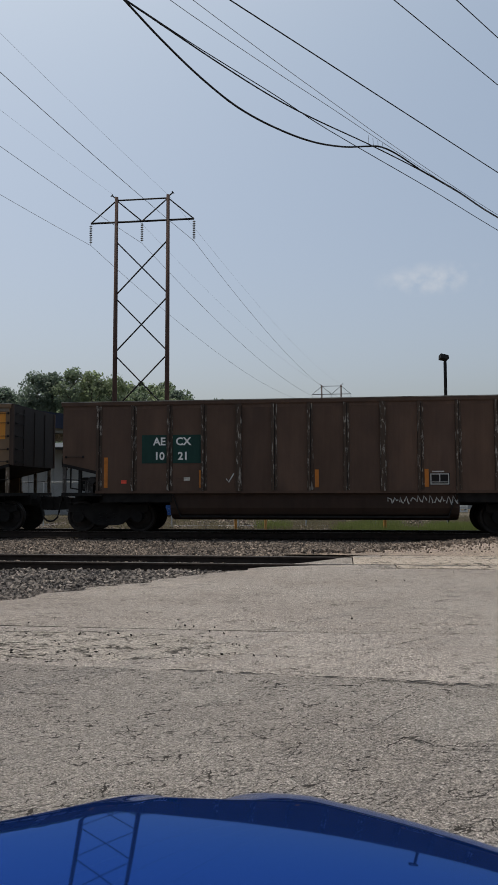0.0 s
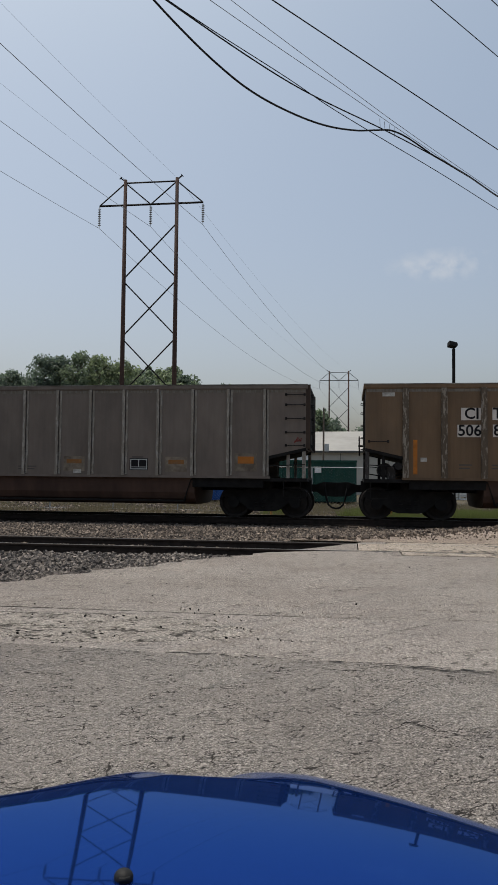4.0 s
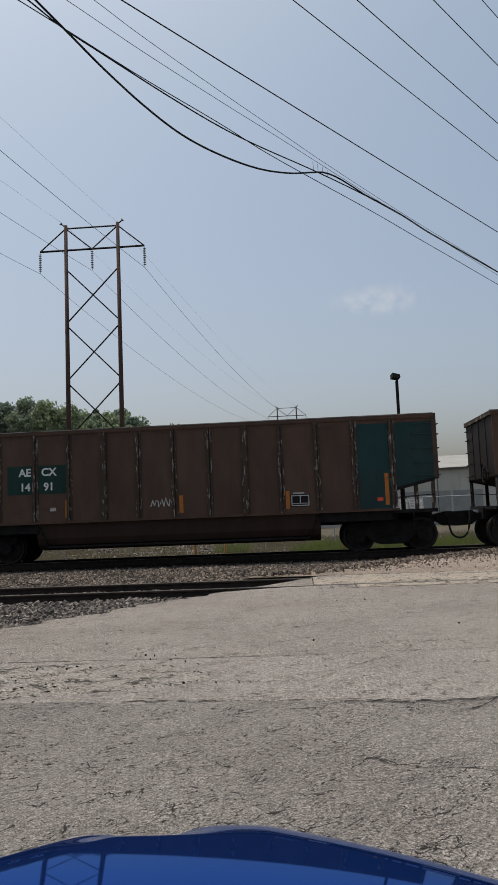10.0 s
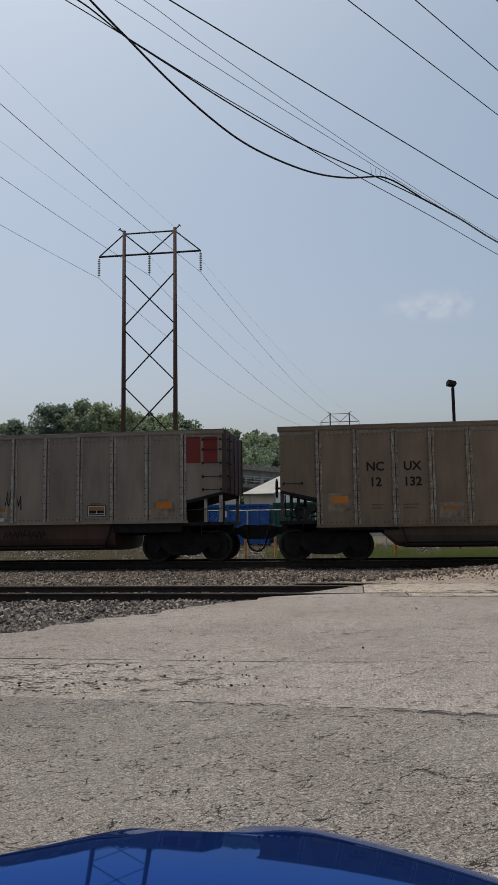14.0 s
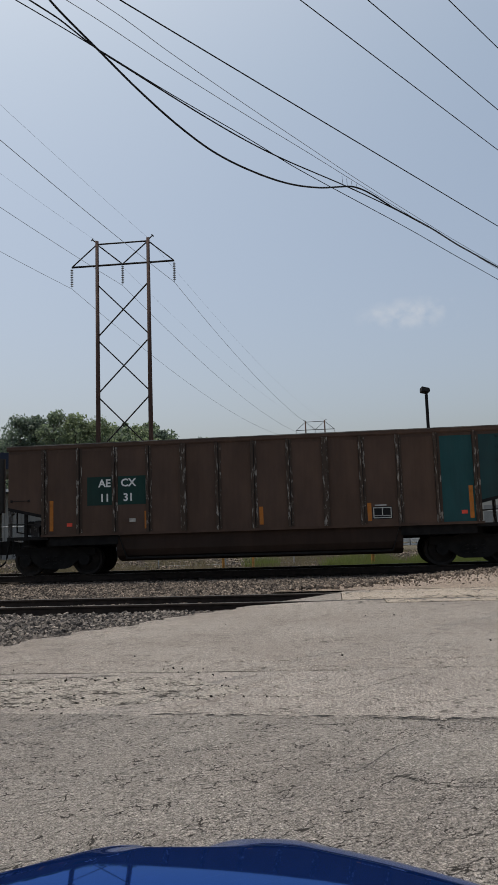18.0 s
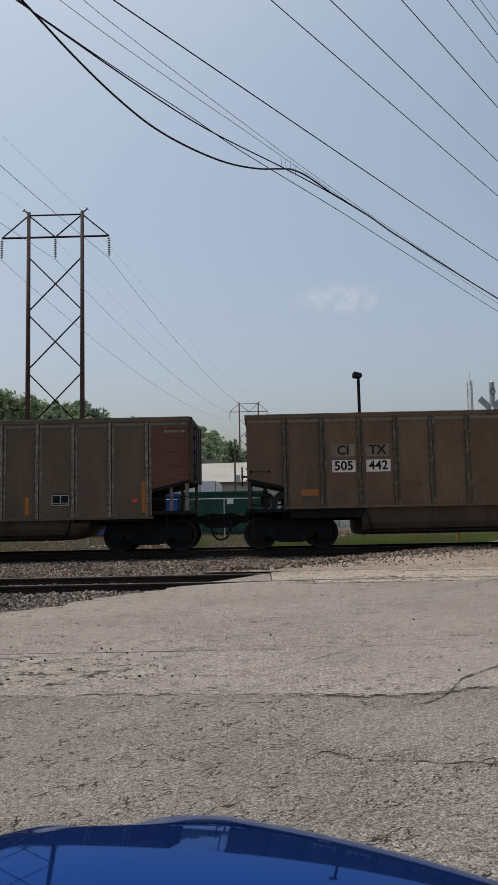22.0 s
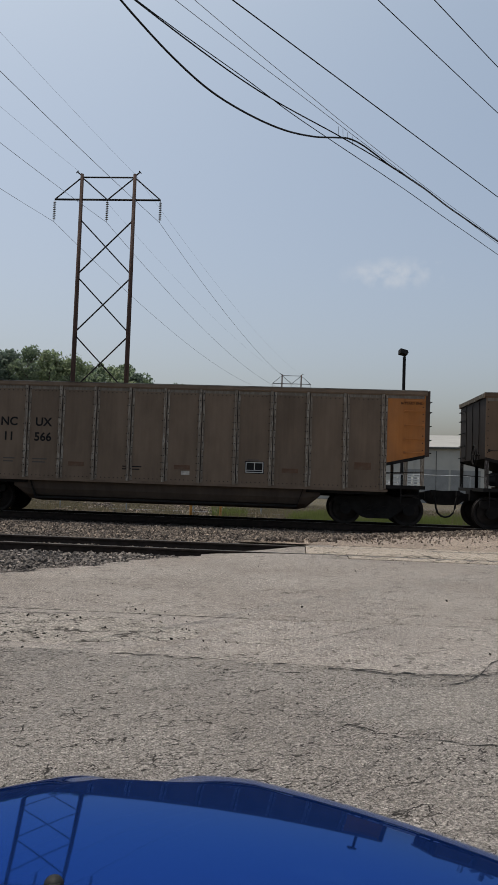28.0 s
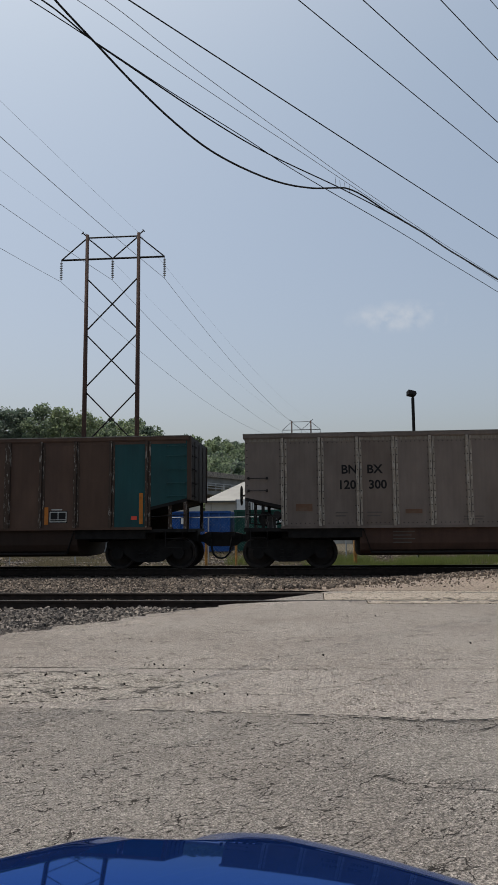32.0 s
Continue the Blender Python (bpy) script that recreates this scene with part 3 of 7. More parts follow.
def rail(name, y, top, x0=-120, x1=120):
    """A flat-bottomed rail: foot, web and head, with the polished running band on top."""
    bm = bmesh.new()
    prof = [(-0.075, -0.19), (0.075, -0.19), (0.075, -0.178), (0.012, -0.155), (0.009, -0.045), (0.036, -0.035), (0.036, -0.008), (0.028, 0.0), (-0.028, 0.0), (-0.036, -0.008), (-0.036, -0.035), (-0.009, -0.045), (-0.012, -0.155), (-0.075, -0.178)]
    prism_x(bm, [(y + a, top + b) for a, b in prof], x0, x1)
    ob = part(name, bm, M_RAIL)
    bm = bmesh.new()
    box(bm, x0, x1, y - 0.024, y + 0.024, top + 0.0005, top + 0.003)
    part("running_band", bm, M_RAILTOP, ob)
    return tagged(ob, "rusty steel rail with a worn bright head", "rail", group="rails", kind="structure")


def tracks():
    for cy, top in ((SIDING_Y, SIDING_Z), (TRACK_Y, RAIL_Z)):
        for s in (-1, 1):
            rail("rail", cy + s * 0.7525, top)
    tie = shared("tie", lambda bm: box(bm, -0.115, 0.115, -1.3, 1.3, -0.18, 0.0))
    plate = shared("tie_plate", lambda bm: box(bm, -0.1, 0.1, -0.17, 0.17, 0.0, 0.014))
    rng = random.Random(5)
    for cy, top in ((SIDING_Y, SIDING_Z), (TRACK_Y, RAIL_Z)):
        edge = road_edge_x(cy)
        for i in range(60):
            x = edge + 0.5 - i * 0.53 if cy < 20 else 6.0 - i * 0.53
            t = put("railway_tie", tie, M_TIE, None, pose(x + rng.uniform(-0.03, 0.03), cy + rng.uniform(-0.05, 0.05), top - 0.2, 0, 0, rng.uniform(-1.2, 1.2)))
            tagged(t, "weathered dark timber tie under the rails", "railway tie", group="ties")
            for s in (-1, 1):
                put("tie_plate", plate, M_RAIL, t, pose(0, s * 0.7525, 0))


def chipped(bm, length, width, seed):
    """A plank with worn, notched long edges."""
    rng = random.Random(seed)
    n = 22
    rows = []
    for i in range(n + 1):
        x = 0.01 + (length - 0.02) * i / n
        a = 0.0 if rng.random() < 0.45 else rng.uniform(0, 0.07)
        b = width if rng.random() < 0.6 else width - rng.uniform(0, 0.05)
        rows.append([bm.verts.new(p) for p in ((x, a, -0.2), (x, a, -0.012), (x, a + 0.012, 0), (x, b - 0.012, 0), (x, b, -0.012), (x, b, -0.2))])
    for p, q in zip(rows, rows[1:]):
        for k in range(5):
            bm.faces.new((p[k], q[k], q[k + 1], p[k + 1]))
    bm.faces.new(rows[0])
    bm.faces.new(rows[-1][::-1])


def crossing_panels():
    """Concrete planks that fill the siding at the road, and the asphalt wedge that runs up to them."""
    rng = random.Random(9)
    floor = anchor("level_crossing", pose(0, 0, 0))
    for n, (y0, y1, start) in enumerate(((SIDING_Y - 1.27, SIDING_Y - 0.81, 0.9), (SIDING_Y - 0.67, SIDING_Y + 0.69, 0.18), (SIDING_Y + 0.805, SIDING_Y + 1.2, 0.75))):
        for i in range(12):
            me = shared("plank%d_%d" % (n, i % 4), lambda bm: chipped(bm, 2.44, y1 - y0, n * 10 + i))
            put("crossing_panel", me, M_PANEL, floor, pose(start + i * 2.44, y0, SIDING_Z + 0.006 + rng.uniform(-0.006, 0.006)))
    bm = bmesh.new()
    for i in range(260):
        y0, y1 = ((SIDING_Y - 0.62, SIDING_Y + 0.62), (SIDING_Y - 1.27, SIDING_Y - 0.84), (SIDING_Y + 0.85, SIDING_Y + 1.2))[rng.choice((0, 0, 0, 1, 2))]
        x, y = rng.uniform(0.3, 9.0), (y0 + rng.uniform(0.02, 0.2) if rng.random() < 0.6 else rng.uniform(y0 + 0.06, y1 - 0.06))
        w, d = rng.uniform(0.015, 0.08), rng.uniform(0.015, 0.06)
        ring = [bm.verts.new((x + w * rng.uniform(0.5, 1) * math.cos(a), y + d * rng.uniform(0.5, 1) * math.sin(a), SIDING_Z + 0.0165)) for a in np.linspace(0, 6.28, 9)[:-1]]
        bm.faces.new(ring)
    part("spalls", bm, M_TAR, floor, "dark broken-out hollows")["kind"] = "stuff"
    tagged(floor, "chipped grey concrete crossing panels between the rails", "level crossing", kind="structure")
    for y0, y1, a, b in ((SIDING_Y - 0.68, SIDING_Y + 0.64, -1.35, -0.2), (SIDING_Y + 0.82, SIDING_Y + 1.25, -0.3, 0.1), (SIDING_Y - 1.33, SIDING_Y - 0.8, -1.5, -1.2)):
        bm = bmesh.new()
        end = {0: 0.17, 1: 0.74, 2: 0.89}[0 if y1 - y0 > 1 else 1 if y0 > SIDING_Y else 2]
        rows = []
        for f in np.linspace(0, 1, 10):
            x0 = a + (b - a) * f + rng.uniform(-0.05, 0.05)
            rows.append([bm.verts.new((x0 + (end - x0) * g, y0 + (y1 - y0) * f, SIDING_Z - 0.05 * (1 - g) ** 3 + 0.006 * noise.noise((x0 * 3, f * 4, g * 5)))) for g in np.linspace(0, 1, 8)])
        for p, q in zip(rows, rows[1:]):
            for k in range(7):
                bm.faces.new((p[k], p[k + 1], q[k + 1], q[k]))
        tagged(part("road", bm, M_ASPHALT, smooth=True), "broken asphalt wedge between crossing rails", "road", kind="structure")


ground_sheet()
road()
road_wear()
bed = sheet("ballast_bed", -70, 40, 7.0, 27.0, 221, 81, bed_height, M_BALLAST_BED, "grey crushed-stone railway bed")
tracks()
crossing_panels()

# ---------------------------------------------------------------- the train
CAR_L, BODY = 16.18, 14.52
HALF = BODY / 2
RIBS = [-HALF + x for x in (1.1, 2.14, 3.2, 4.2, 5.21, 6.22, 7.24, 8.25, 9.26, 10.28, 11.3, 12.34, 13.39)]
TOP, SILL = 3.81, 1.16
SIDE = 1.60


def x_of(off):
    return off - HALF


def paint(name, base, dust=(0.12, 0.1, 0.085), amount=0.6, rough=0.7):
    """Old railcar paint: dust patches and drip streaks running down."""
    base, dust = [tuple(v * k for v, k in zip(c, (1.26, 1.2, 1.16))) for c in (base, dust)]
    m = mat(name, base, rough, scale=1.2, var=0.14, tint=dust, tint_amount=amount, tint_scale=0.55, stretch=(1.6, 1, 0.7), bump=0.15, bump_scale=14, rand=0.09)
    nt, b = nodes_of(m)
    tc = nt.nodes.new("ShaderNodeTexCoord")
    mp = nt.nodes.new("ShaderNodeMapping")
    mp.inputs["Scale"].default_value = (6, 6, 0.4)
    nt.links.new(tc.outputs["Object"], mp.inputs[0])
    n = nt.nodes.new("ShaderNodeTexNoise")
    n.inputs["Scale"].default_value, n.inputs["Detail"].default_value = 1.6, 5
    nt.links.new(mp.outputs[0], n.inputs["Vector"])
    r = nt.nodes.new("ShaderNodeMapRange")
    r.inputs[1].default_value, r.inputs[2].default_value = 0.35, 0.75
    r.inputs[3].default_value, r.inputs[4].default_value = 1.04, 0.9
    nt.links.new(n.outputs["Fac"], r.inputs[0])
    src = b.inputs["Base Color"].links[0].from_socket
    v = nt.nodes.new("ShaderNodeMix")
    v.data_type, v.blend_type = "RGBA", "MULTIPLY"
    v.inputs[0].default_value = 1
    nt.links.new(src, v.inputs[6])
    nt.links.new(r.outputs[0], v.inputs[7])
    nt.links.new(v.outputs[2], b.inputs["Base Color"])
    return m


def flaked(name, base, bare, threshold=0.56):
    """Paint that has flaked off in long ragged flecks."""
    m = bpy.data.materials.new(name)
    m.use_nodes = True
    nt, b = nodes_of(m)
    tc = nt.nodes.new("ShaderNodeTexCoord")
    oi = nt.nodes.new("ShaderNodeObjectInfo")
    ad = nt.nodes.new("ShaderNodeVectorMath")
    ad.operation = "ADD"
    sc = nt.nodes.new("ShaderNodeMath")
    sc.operation = "MULTIPLY"
    sc.inputs[1].default_value = 40
    nt.links.new(oi.outputs["Random"], sc.inputs[0])
    nt.links.new(tc.outputs["Object"], ad.inputs[0])
    nt.links.new(sc.outputs[0], ad.inputs[1])
    mp = nt.nodes.new("ShaderNodeMapping")
    mp.inputs["Scale"].default_value = (18, 5, 3.6)
    nt.links.new(ad.outputs[0], mp.inputs[0])
    n = nt.nodes.new("ShaderNodeTexNoise")
    n.inputs["Scale"].default_value, n.inputs["Detail"].default_value, n.inputs["Roughness"].default_value = 1.0, 7, 0.7
    nt.links.new(mp.outputs[0], n.inputs["Vector"])
    r = nt.nodes.new("ShaderNodeMapRange")
    r.inputs[1].default_value, r.inputs[2].default_value = threshold - 0.015, threshold + 0.015
    nt.links.new(n.outputs["Fac"], r.inputs[0])
    mx = nt.nodes.new("ShaderNodeMix")
    mx.data_type = "RGBA"
    mx.inputs[6].default_value, mx.inputs[7].default_value = (*base, 1), (*bare, 1)
    nt.links.new(r.outputs[0], mx.inputs[0])
    nt.links.new(mx.outputs[2], b.inputs["Base Color"])
    b.inputs["Roughness"].default_value, b.inputs["Specular IOR Level"].default_value = 0.7, 0.2
    return m


P_BROWN = paint("dark_brown_car_paint", (0.069, 0.044, 0.032), (0.053, 0.035, 0.028))
P_TAN = paint("tan_dusty_car_paint", (0.13, 0.088, 0.054), (0.098, 0.073, 0.05))
P_GREY = paint("grey_aluminium_sheet", (0.138, 0.118, 0.102), (0.104, 0.086, 0.073), rough=0.6)
P_GREY_SOOT = paint("soot_stained_sheet", (0.11, 0.092, 0.08), (0.085, 0.07, 0.06), rough=0.7)
P_PALE = paint("pale_aluminium_sheet", (0.158, 0.137, 0.113), (0.118, 0.1, 0.08), rough=0.55)
P_NCUX = paint("grey_brown_aluminium_sheet", (0.132, 0.1, 0.073), (0.098, 0.074, 0.054), rough=0.6)
# tub colours, darker than the side sheets above them
P_BELLY = paint("dark_brown_tub", (0.032, 0.02, 0.015), (0.024, 0.017, 0.014))
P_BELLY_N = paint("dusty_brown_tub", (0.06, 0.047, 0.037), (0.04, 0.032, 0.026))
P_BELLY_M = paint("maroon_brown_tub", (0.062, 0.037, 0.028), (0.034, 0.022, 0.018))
P_NCUX_D = paint("dark_grey_brown_sheet", (0.104, 0.08, 0.058), (0.078, 0.06, 0.044), rough=0.6)
P_GREY_D = paint("dull_grey_sheet", (0.118, 0.102, 0.091), (0.088, 0.074, 0.065), rough=0.6)
P_UMBER = paint("umber_car_paint", (0.108, 0.075, 0.05), (0.08, 0.058, 0.041))
P_TEAL = paint("faded_teal_paint", (0.0115, 0.052, 0.056), (0.02, 0.042, 0.045), 0.4)
P_TEAL_D = paint("sooty_teal_paint", (0.0115, 0.04, 0.043), (0.018, 0.027, 0.028), 0.6)
P_YELLOW = paint("faded_yellow_paint", (0.5, 0.216, 0.036), (0.36, 0.165, 0.042), 0.5)
P_ORANGE = paint("faded_orange_paint", (0.302, 0.122, 0.036), (0.216, 0.108, 0.0504), 0.5)
P_RED = paint("faded_red_paint", (0.135, 0.02, 0.018), (0.1, 0.03, 0.024), 0.5)
P_WHITE = paint("dusty_white_paint", (0.465, 0.45, 0.427), (0.338, 0.315, 0.285), 0.4)
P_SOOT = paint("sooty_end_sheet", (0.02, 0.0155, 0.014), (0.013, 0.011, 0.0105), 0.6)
P_CORNER = paint("sooty_corner_paint", (0.06, 0.042, 0.032), (0.026, 0.02, 0.018), 0.6)
P_ENDRED = paint("sooty_maroon_end", (0.04, 0.019, 0.02), (0.02, 0.013, 0.014), 0.6)
P_MAROON = paint("brown_red_paint", (0.115, 0.054, 0.0396), (0.0864, 0.0576, 0.0432), 0.5)
M_GREENBOX = paint("lettering_green", (0.008, 0.033, 0.028), (0.014, 0.028, 0.024), 0.5)
M_STRIPE = mat("orange_reflector", (0.45, 0.15, 0.0225), 0.6, scale=5, var=0.25, tint=(0.262, 0.112, 0.0375), tint_amount=0.6, tint_scale=3)
M_STRIPE_D = mat("dusty_orange_reflector", (0.28, 0.119, 0.035), 0.7, scale=5, var=0.25, tint=(0.154, 0.098, 0.056), tint_amount=0.9, tint_scale=3)
M_STRIPE_W = mat("worn_reflector", (0.13, 0.072, 0.046), 0.8, scale=5, var=0.3, tint=(0.1, 0.072, 0.052), tint_amount=0.9, tint_scale=3)
M_REDTAG = mat("red_tag", (0.65, 0.08, 0.05), 0.6, scale=5, var=0.2)
M_WHITE = mat("white_lettering", (0.7, 0.7, 0.68), 0.7, scale=6, var=0.15)
M_BLACK = mat("black_lettering", (0.009, 0.009, 0.0095), 0.7, scale=6, var=0.2)
M_TAG = mat("dusty_tag", (0.4, 0.38, 0.34), 0.8, scale=9, var=0.5)
M_FADETAG = mat("faded_tag", (0.24, 0.19, 0.14), 0.8, scale=9, var=0.3)
M_CHALK = mat("chalk_grey_spray", (0.42, 0.42, 0.4), 0.8, scale=6, var=0.2)
M_FADED = mat("faded_stencil", (0.09, 0.08, 0.07), 0.8, scale=6, var=0.2)
# dark for the rivets, and for the shade painted in the rib slots
M_RIVET_SHADE = mat("dark_rivet_and_slot_shade", (0.028, 0.023, 0.02), 0.7, scale=6, var=0.2)
M_CLEAN = mat("rubbed_paint", (0.22, 0.18, 0.135), 0.7, scale=4, var=0.2, tint=(0.13, 0.1, 0.075), tint_amount=1.0, tint_scale=3.5, rand=0.15)
M_UNDER = mat("sooty_underframe", (0.012, 0.011, 0.0105), 0.85, scale=5, var=0.4, bump=0.2)
M_WHEEL = mat("wheel_steel", (0.03, 0.026, 0.024), 0.6, metal=0.4, scale=6, var=0.3)
M_HOSE = mat("air_hose_rubber", (0.012, 0.012, 0.012), 0.7, scale=4, var=0.2)
R_BROWN = flaked("flaked_brown_rib", (0.055, 0.038, 0.028), (0.27, 0.245, 0.215), 0.575)
R_TAN = flaked("flaked_tan_rib", (0.105, 0.08, 0.057), (0.27, 0.23, 0.185), 0.54)
R_UMBER = flaked("dark_umber_rib", (0.085, 0.068, 0.05), (0.19, 0.165, 0.135), 0.57)
R_GREY = flaked("scuffed_grey_rib", (0.175, 0.142, 0.11), (0.3, 0.265, 0.22), 0.54)
R_PALE = flaked("scuffed_pale_rib", (0.23, 0.2, 0.165), (0.33, 0.3, 0.26), 0.54)
R_BAND = flaked("bare_top_band", (0.15, 0.126, 0.1), (0.19, 0.165, 0.135), 0.5)
M_CHORD = mat("scuffed_bare_rim", (0.25, 0.235, 0.205), 0.6, scale=2, var=0.3, tint=(0.07, 0.06, 0.05), tint_amount=1.0, tint_scale=1.6, rand=0.1)
R_POST = flaked("scuffed_post", (0.05, 0.044, 0.04), (0.16, 0.15, 0.14), 0.56)


def side_outline(sill):
    z_in, z_out = 1.76, 2.0
    return [(-HALF, z_out), (-HALF + 1.1, z_in), (-HALF + 1.1, sill), (HALF - 1.1, sill), (HALF - 1.1, z_in), (HALF, z_out), (HALF, TOP), (-HALF, TOP)]


def side_mesh(s, sill):
    return shared("side_wall%d_%.2f" % (s, sill), lambda bm: prism(bm, side_outline(sill), s * SIDE, s * (SIDE - 0.05)))


def floor_mesh():
    def fn(bm):
        pts = [(-HALF + 0.05, 2.0), (-HALF + 1.1, 1.74), (-HALF + 3.3, SILL - 0.05), (-HALF + 3.5, 0.5), (HALF - 3.5, 0.5), (HALF - 3.3, SILL - 0.05), (HALF - 1.1, 1.74), (HALF - 0.05, 2.0)]
        a = [(x, z) for x, z in pts] + [(x, z - 0.05) for x, z in pts[::-1]]
        prism(bm, a, -SIDE + 0.05, SIDE - 0.05)
    return shared("floor_sheet", fn)


def belly_mesh(taper):
    """The twin rounded tubs that hang between the trucks."""
    def fn(bm):
        x0, x1 = -HALF + 3.2, HALF - 3.2
        arc = [(1.0, SILL), (1.0, 0.95), (0.985, 0.72), (0.93, 0.54), (0.82, 0.43), (0.62, 0.37), (0.2, 0.36)]
        xs = ((x0, 0.0), (x0 + 0.02, 0.0), (x1 - 0.02, 0.0), (x1, 0.0)) if not taper else ((x0 - 0.35, 0.42), (x0 + 0.05, 0.06), (x0 + 0.3, 0.0), (x1 - 0.3, 0.0), (x1 - 0.05, 0.06), (x1 + 0.35, 0.42))
        rings = []
        for x, lift in xs:
            prof = [(-y * 1.5, max(z, 0.36 + lift)) for y, z in arc] + [(y * 1.5, max(z, 0.36 + lift)) for y, z in arc[::-1]]
            rings.append([bm.verts.new((x, y, z)) for y, z in prof])
        for a, b in zip(rings, rings[1:]):
            for i in range(len(a) - 1):
                bm.faces.new((a[i], a[i + 1], b[i + 1], b[i]))
        bm.faces.new(rings[0])
        bm.faces.new(rings[-1][::-1])
    return shared("belly%d" % taper, fn)


def rib_fn(bm, sill):
    """A folded stake: a proud flange, a narrow slot beside it and a flat flange that is riveted to the sheet."""
    box(bm, -0.085, 0.085, -0.006, 0.0, sill + 0.07, TOP - 0.13)
    box(bm, -0.075, 0.0, -0.06, -0.006, sill + 0.04, TOP - 0.12)
    box(bm, 0.023, 0.085, -0.016, -0.006, sill + 0.07, TOP - 0.14)


def wide_rib_fn(bm, sill):
    """A broad channel stake standing proud of the sheets."""
    box(bm, -0.085, 0.085, -0.006, 0.0, sill + 0.07, TOP - 0.13)
    box(bm, -0.08, 0.08, -0.075, -0.006, sill + 0.04, TOP - 0.12)
    box(bm, -0.05, 0.05, -0.085, -0.075, sill + 0.1, TOP - 0.16)


# flat dark strip that paints the shade inside the stake's slot
def slot_shade_fn(bm, sill):
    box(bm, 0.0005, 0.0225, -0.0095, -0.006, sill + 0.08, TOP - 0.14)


def rivet(bm, x, y, z, r=0.017):
    c = bm.verts.new((x, y - 0.012, z))
    ring = [bm.verts.new((x + r * math.cos(a), y, z + r * math.sin(a))) for a in (0.4, 1.45, 2.49, 3.54, 4.59, 5.64)]
    for i in range(6):
        bm.faces.new((c, ring[i], ring[(i + 1) % 6]))


def rivets_fn(bm, sill):
    rng = random.Random(9)
    for x in RIBS:
        for dx, y in ((-0.04, -0.0605), (0.058, -0.0165), (-0.105, -0.0055)):
            for z in np.arange(sill + 0.2, TOP - 0.2, 0.2):
                if rng.random() < 0.86:
                    rivet(bm, x + dx, y, z + rng.uniform(-0.01, 0.01))
    for x in (-HALF + 0.06, HALF - 0.06):
        for z in np.arange(2.15, TOP - 0.2, 0.2):
            rivet(bm, x, -0.0055, z)
    for a, b in zip(RIBS, RIBS[1:]):
        for z in (sill + 0.12, TOP - 0.27):
            for x in np.linspace(a + 0.2, b - 0.2, 6):
                rivet(bm, x, -0.0055, z, 0.015)


def end_wall_fn(bm):
    box(bm, 0, 0.05, -SIDE + 0.05, SIDE - 0.05, 1.98, TOP)
    for y in (-0.8, 0.0, 0.8):
        box(bm, -0.02, 0, y - 0.05, y + 0.05, 2.0, TOP - 0.1)


def truck_frame_fn(bm):
    out = [(-1.22, 0.62), (-1.22, 0.78), (-0.98, 0.82), (-0.62, 0.8), (-0.36, 0.86), (0.36, 0.86), (0.62, 0.8), (0.98, 0.82), (1.22, 0.78), (1.22, 0.62), (1.0, 0.55), (0.78, 0.5), (0.44, 0.24), (0.3, 0.2), (-0.3, 0.2), (-0.44, 0.24), (-0.78, 0.5), (-1.0, 0.55)]
    for s in (-1, 1):
        prism(bm, out, s * 1.1, s * 0.98)
        for x in (-0.89, 0.89):
            prism(bm, [(x + 0.17 * math.cos(a), 0.457 + 0.17 * math.sin(a)) for a in np.linspace(0, 2 * math.pi, 13)[:-1]], s * 1.14, s * 0.96)
    box(bm, -0.2, 0.2, -1.05, 1.05, 0.45, 0.8)


def spring_fn(bm):
    for x in (-0.22, 0.0, 0.22):
        pts = [(x + 0.075 * math.cos(a), 0.075 * math.sin(a), 0.27 + 0.016 * a) for a in np.linspace(0, 18.8, 46)]
        tube(bm, pts, 0.016, 5)


def wheelset_fn(bm):
    for s in (-1, 1):
        prof = [(0.16, 0.1), (0.16, 0.06), (0.34, 0.02), (0.39, 0.065), (0.455, 0.065), (0.457, -0.03), (0.485, -0.05), (0.482, -0.075), (0.4, -0.075), (0.34, -0.03), (0.1, -0.06)]
        wheel_profile(bm, [(r, s * (0.7525 + y)) for r, y in prof], 36)
    tube(bm, [(0, -1.08, 0), (0, 1.08, 0)], 0.085, 12)
    for s in (-1, 1):
        for k in range(3):
            a = k * 2.0944
            box(bm, 0.05 * math.cos(a) - 0.015, 0.05 * math.cos(a) + 0.015, s * 1.08 - 0.02, s * 1.08 + 0.02, 0.05 * math.sin(a) - 0.015, 0.05 * math.sin(a) + 0.015)


def rung_fn(bm):
    tube(bm, [(-0.26, 0.0, 0), (-0.26, -0.07, 0), (0.26, -0.07, 0), (0.26, 0.0, 0)], 0.012, 6)
    for x in (-0.26, 0.26):
        box(bm, x - 0.03, x + 0.03, -0.012, 0.0, -0.03, 0.04)


def hose_fn(bm):
    tube(bm, [(-0.34, 0, 0.93), (-0.3, 0, 0.74), (-0.27, 0, 0.55), (-0.22, 0, 0.4), (-0.12, 0, 0.31), (0, 0, 0.28), (0.12, 0, 0.31), (0.22, 0, 0.4), (0.27, 0, 0.55), (0.3, 0, 0.74), (0.34, 0, 0.93)], 0.03, 8)


def brake_wheel_fn(bm):
    n = 20
    tube(bm, [(0, 0.27 * math.cos(a), 0.27 * math.sin(a)) for a in np.linspace(0, 2 * math.pi, n + 1)], 0.02, 6, caps=False)
    for k in range(5):
        a = k * 1.2566
        tube(bm, [(0, 0, 0), (0, 0.26 * math.cos(a), 0.26 * math.sin(a))], 0.013, 5)
    tube(bm, [(-0.03, 0, 0), (0.2, 0, 0)], 0.03, 8)


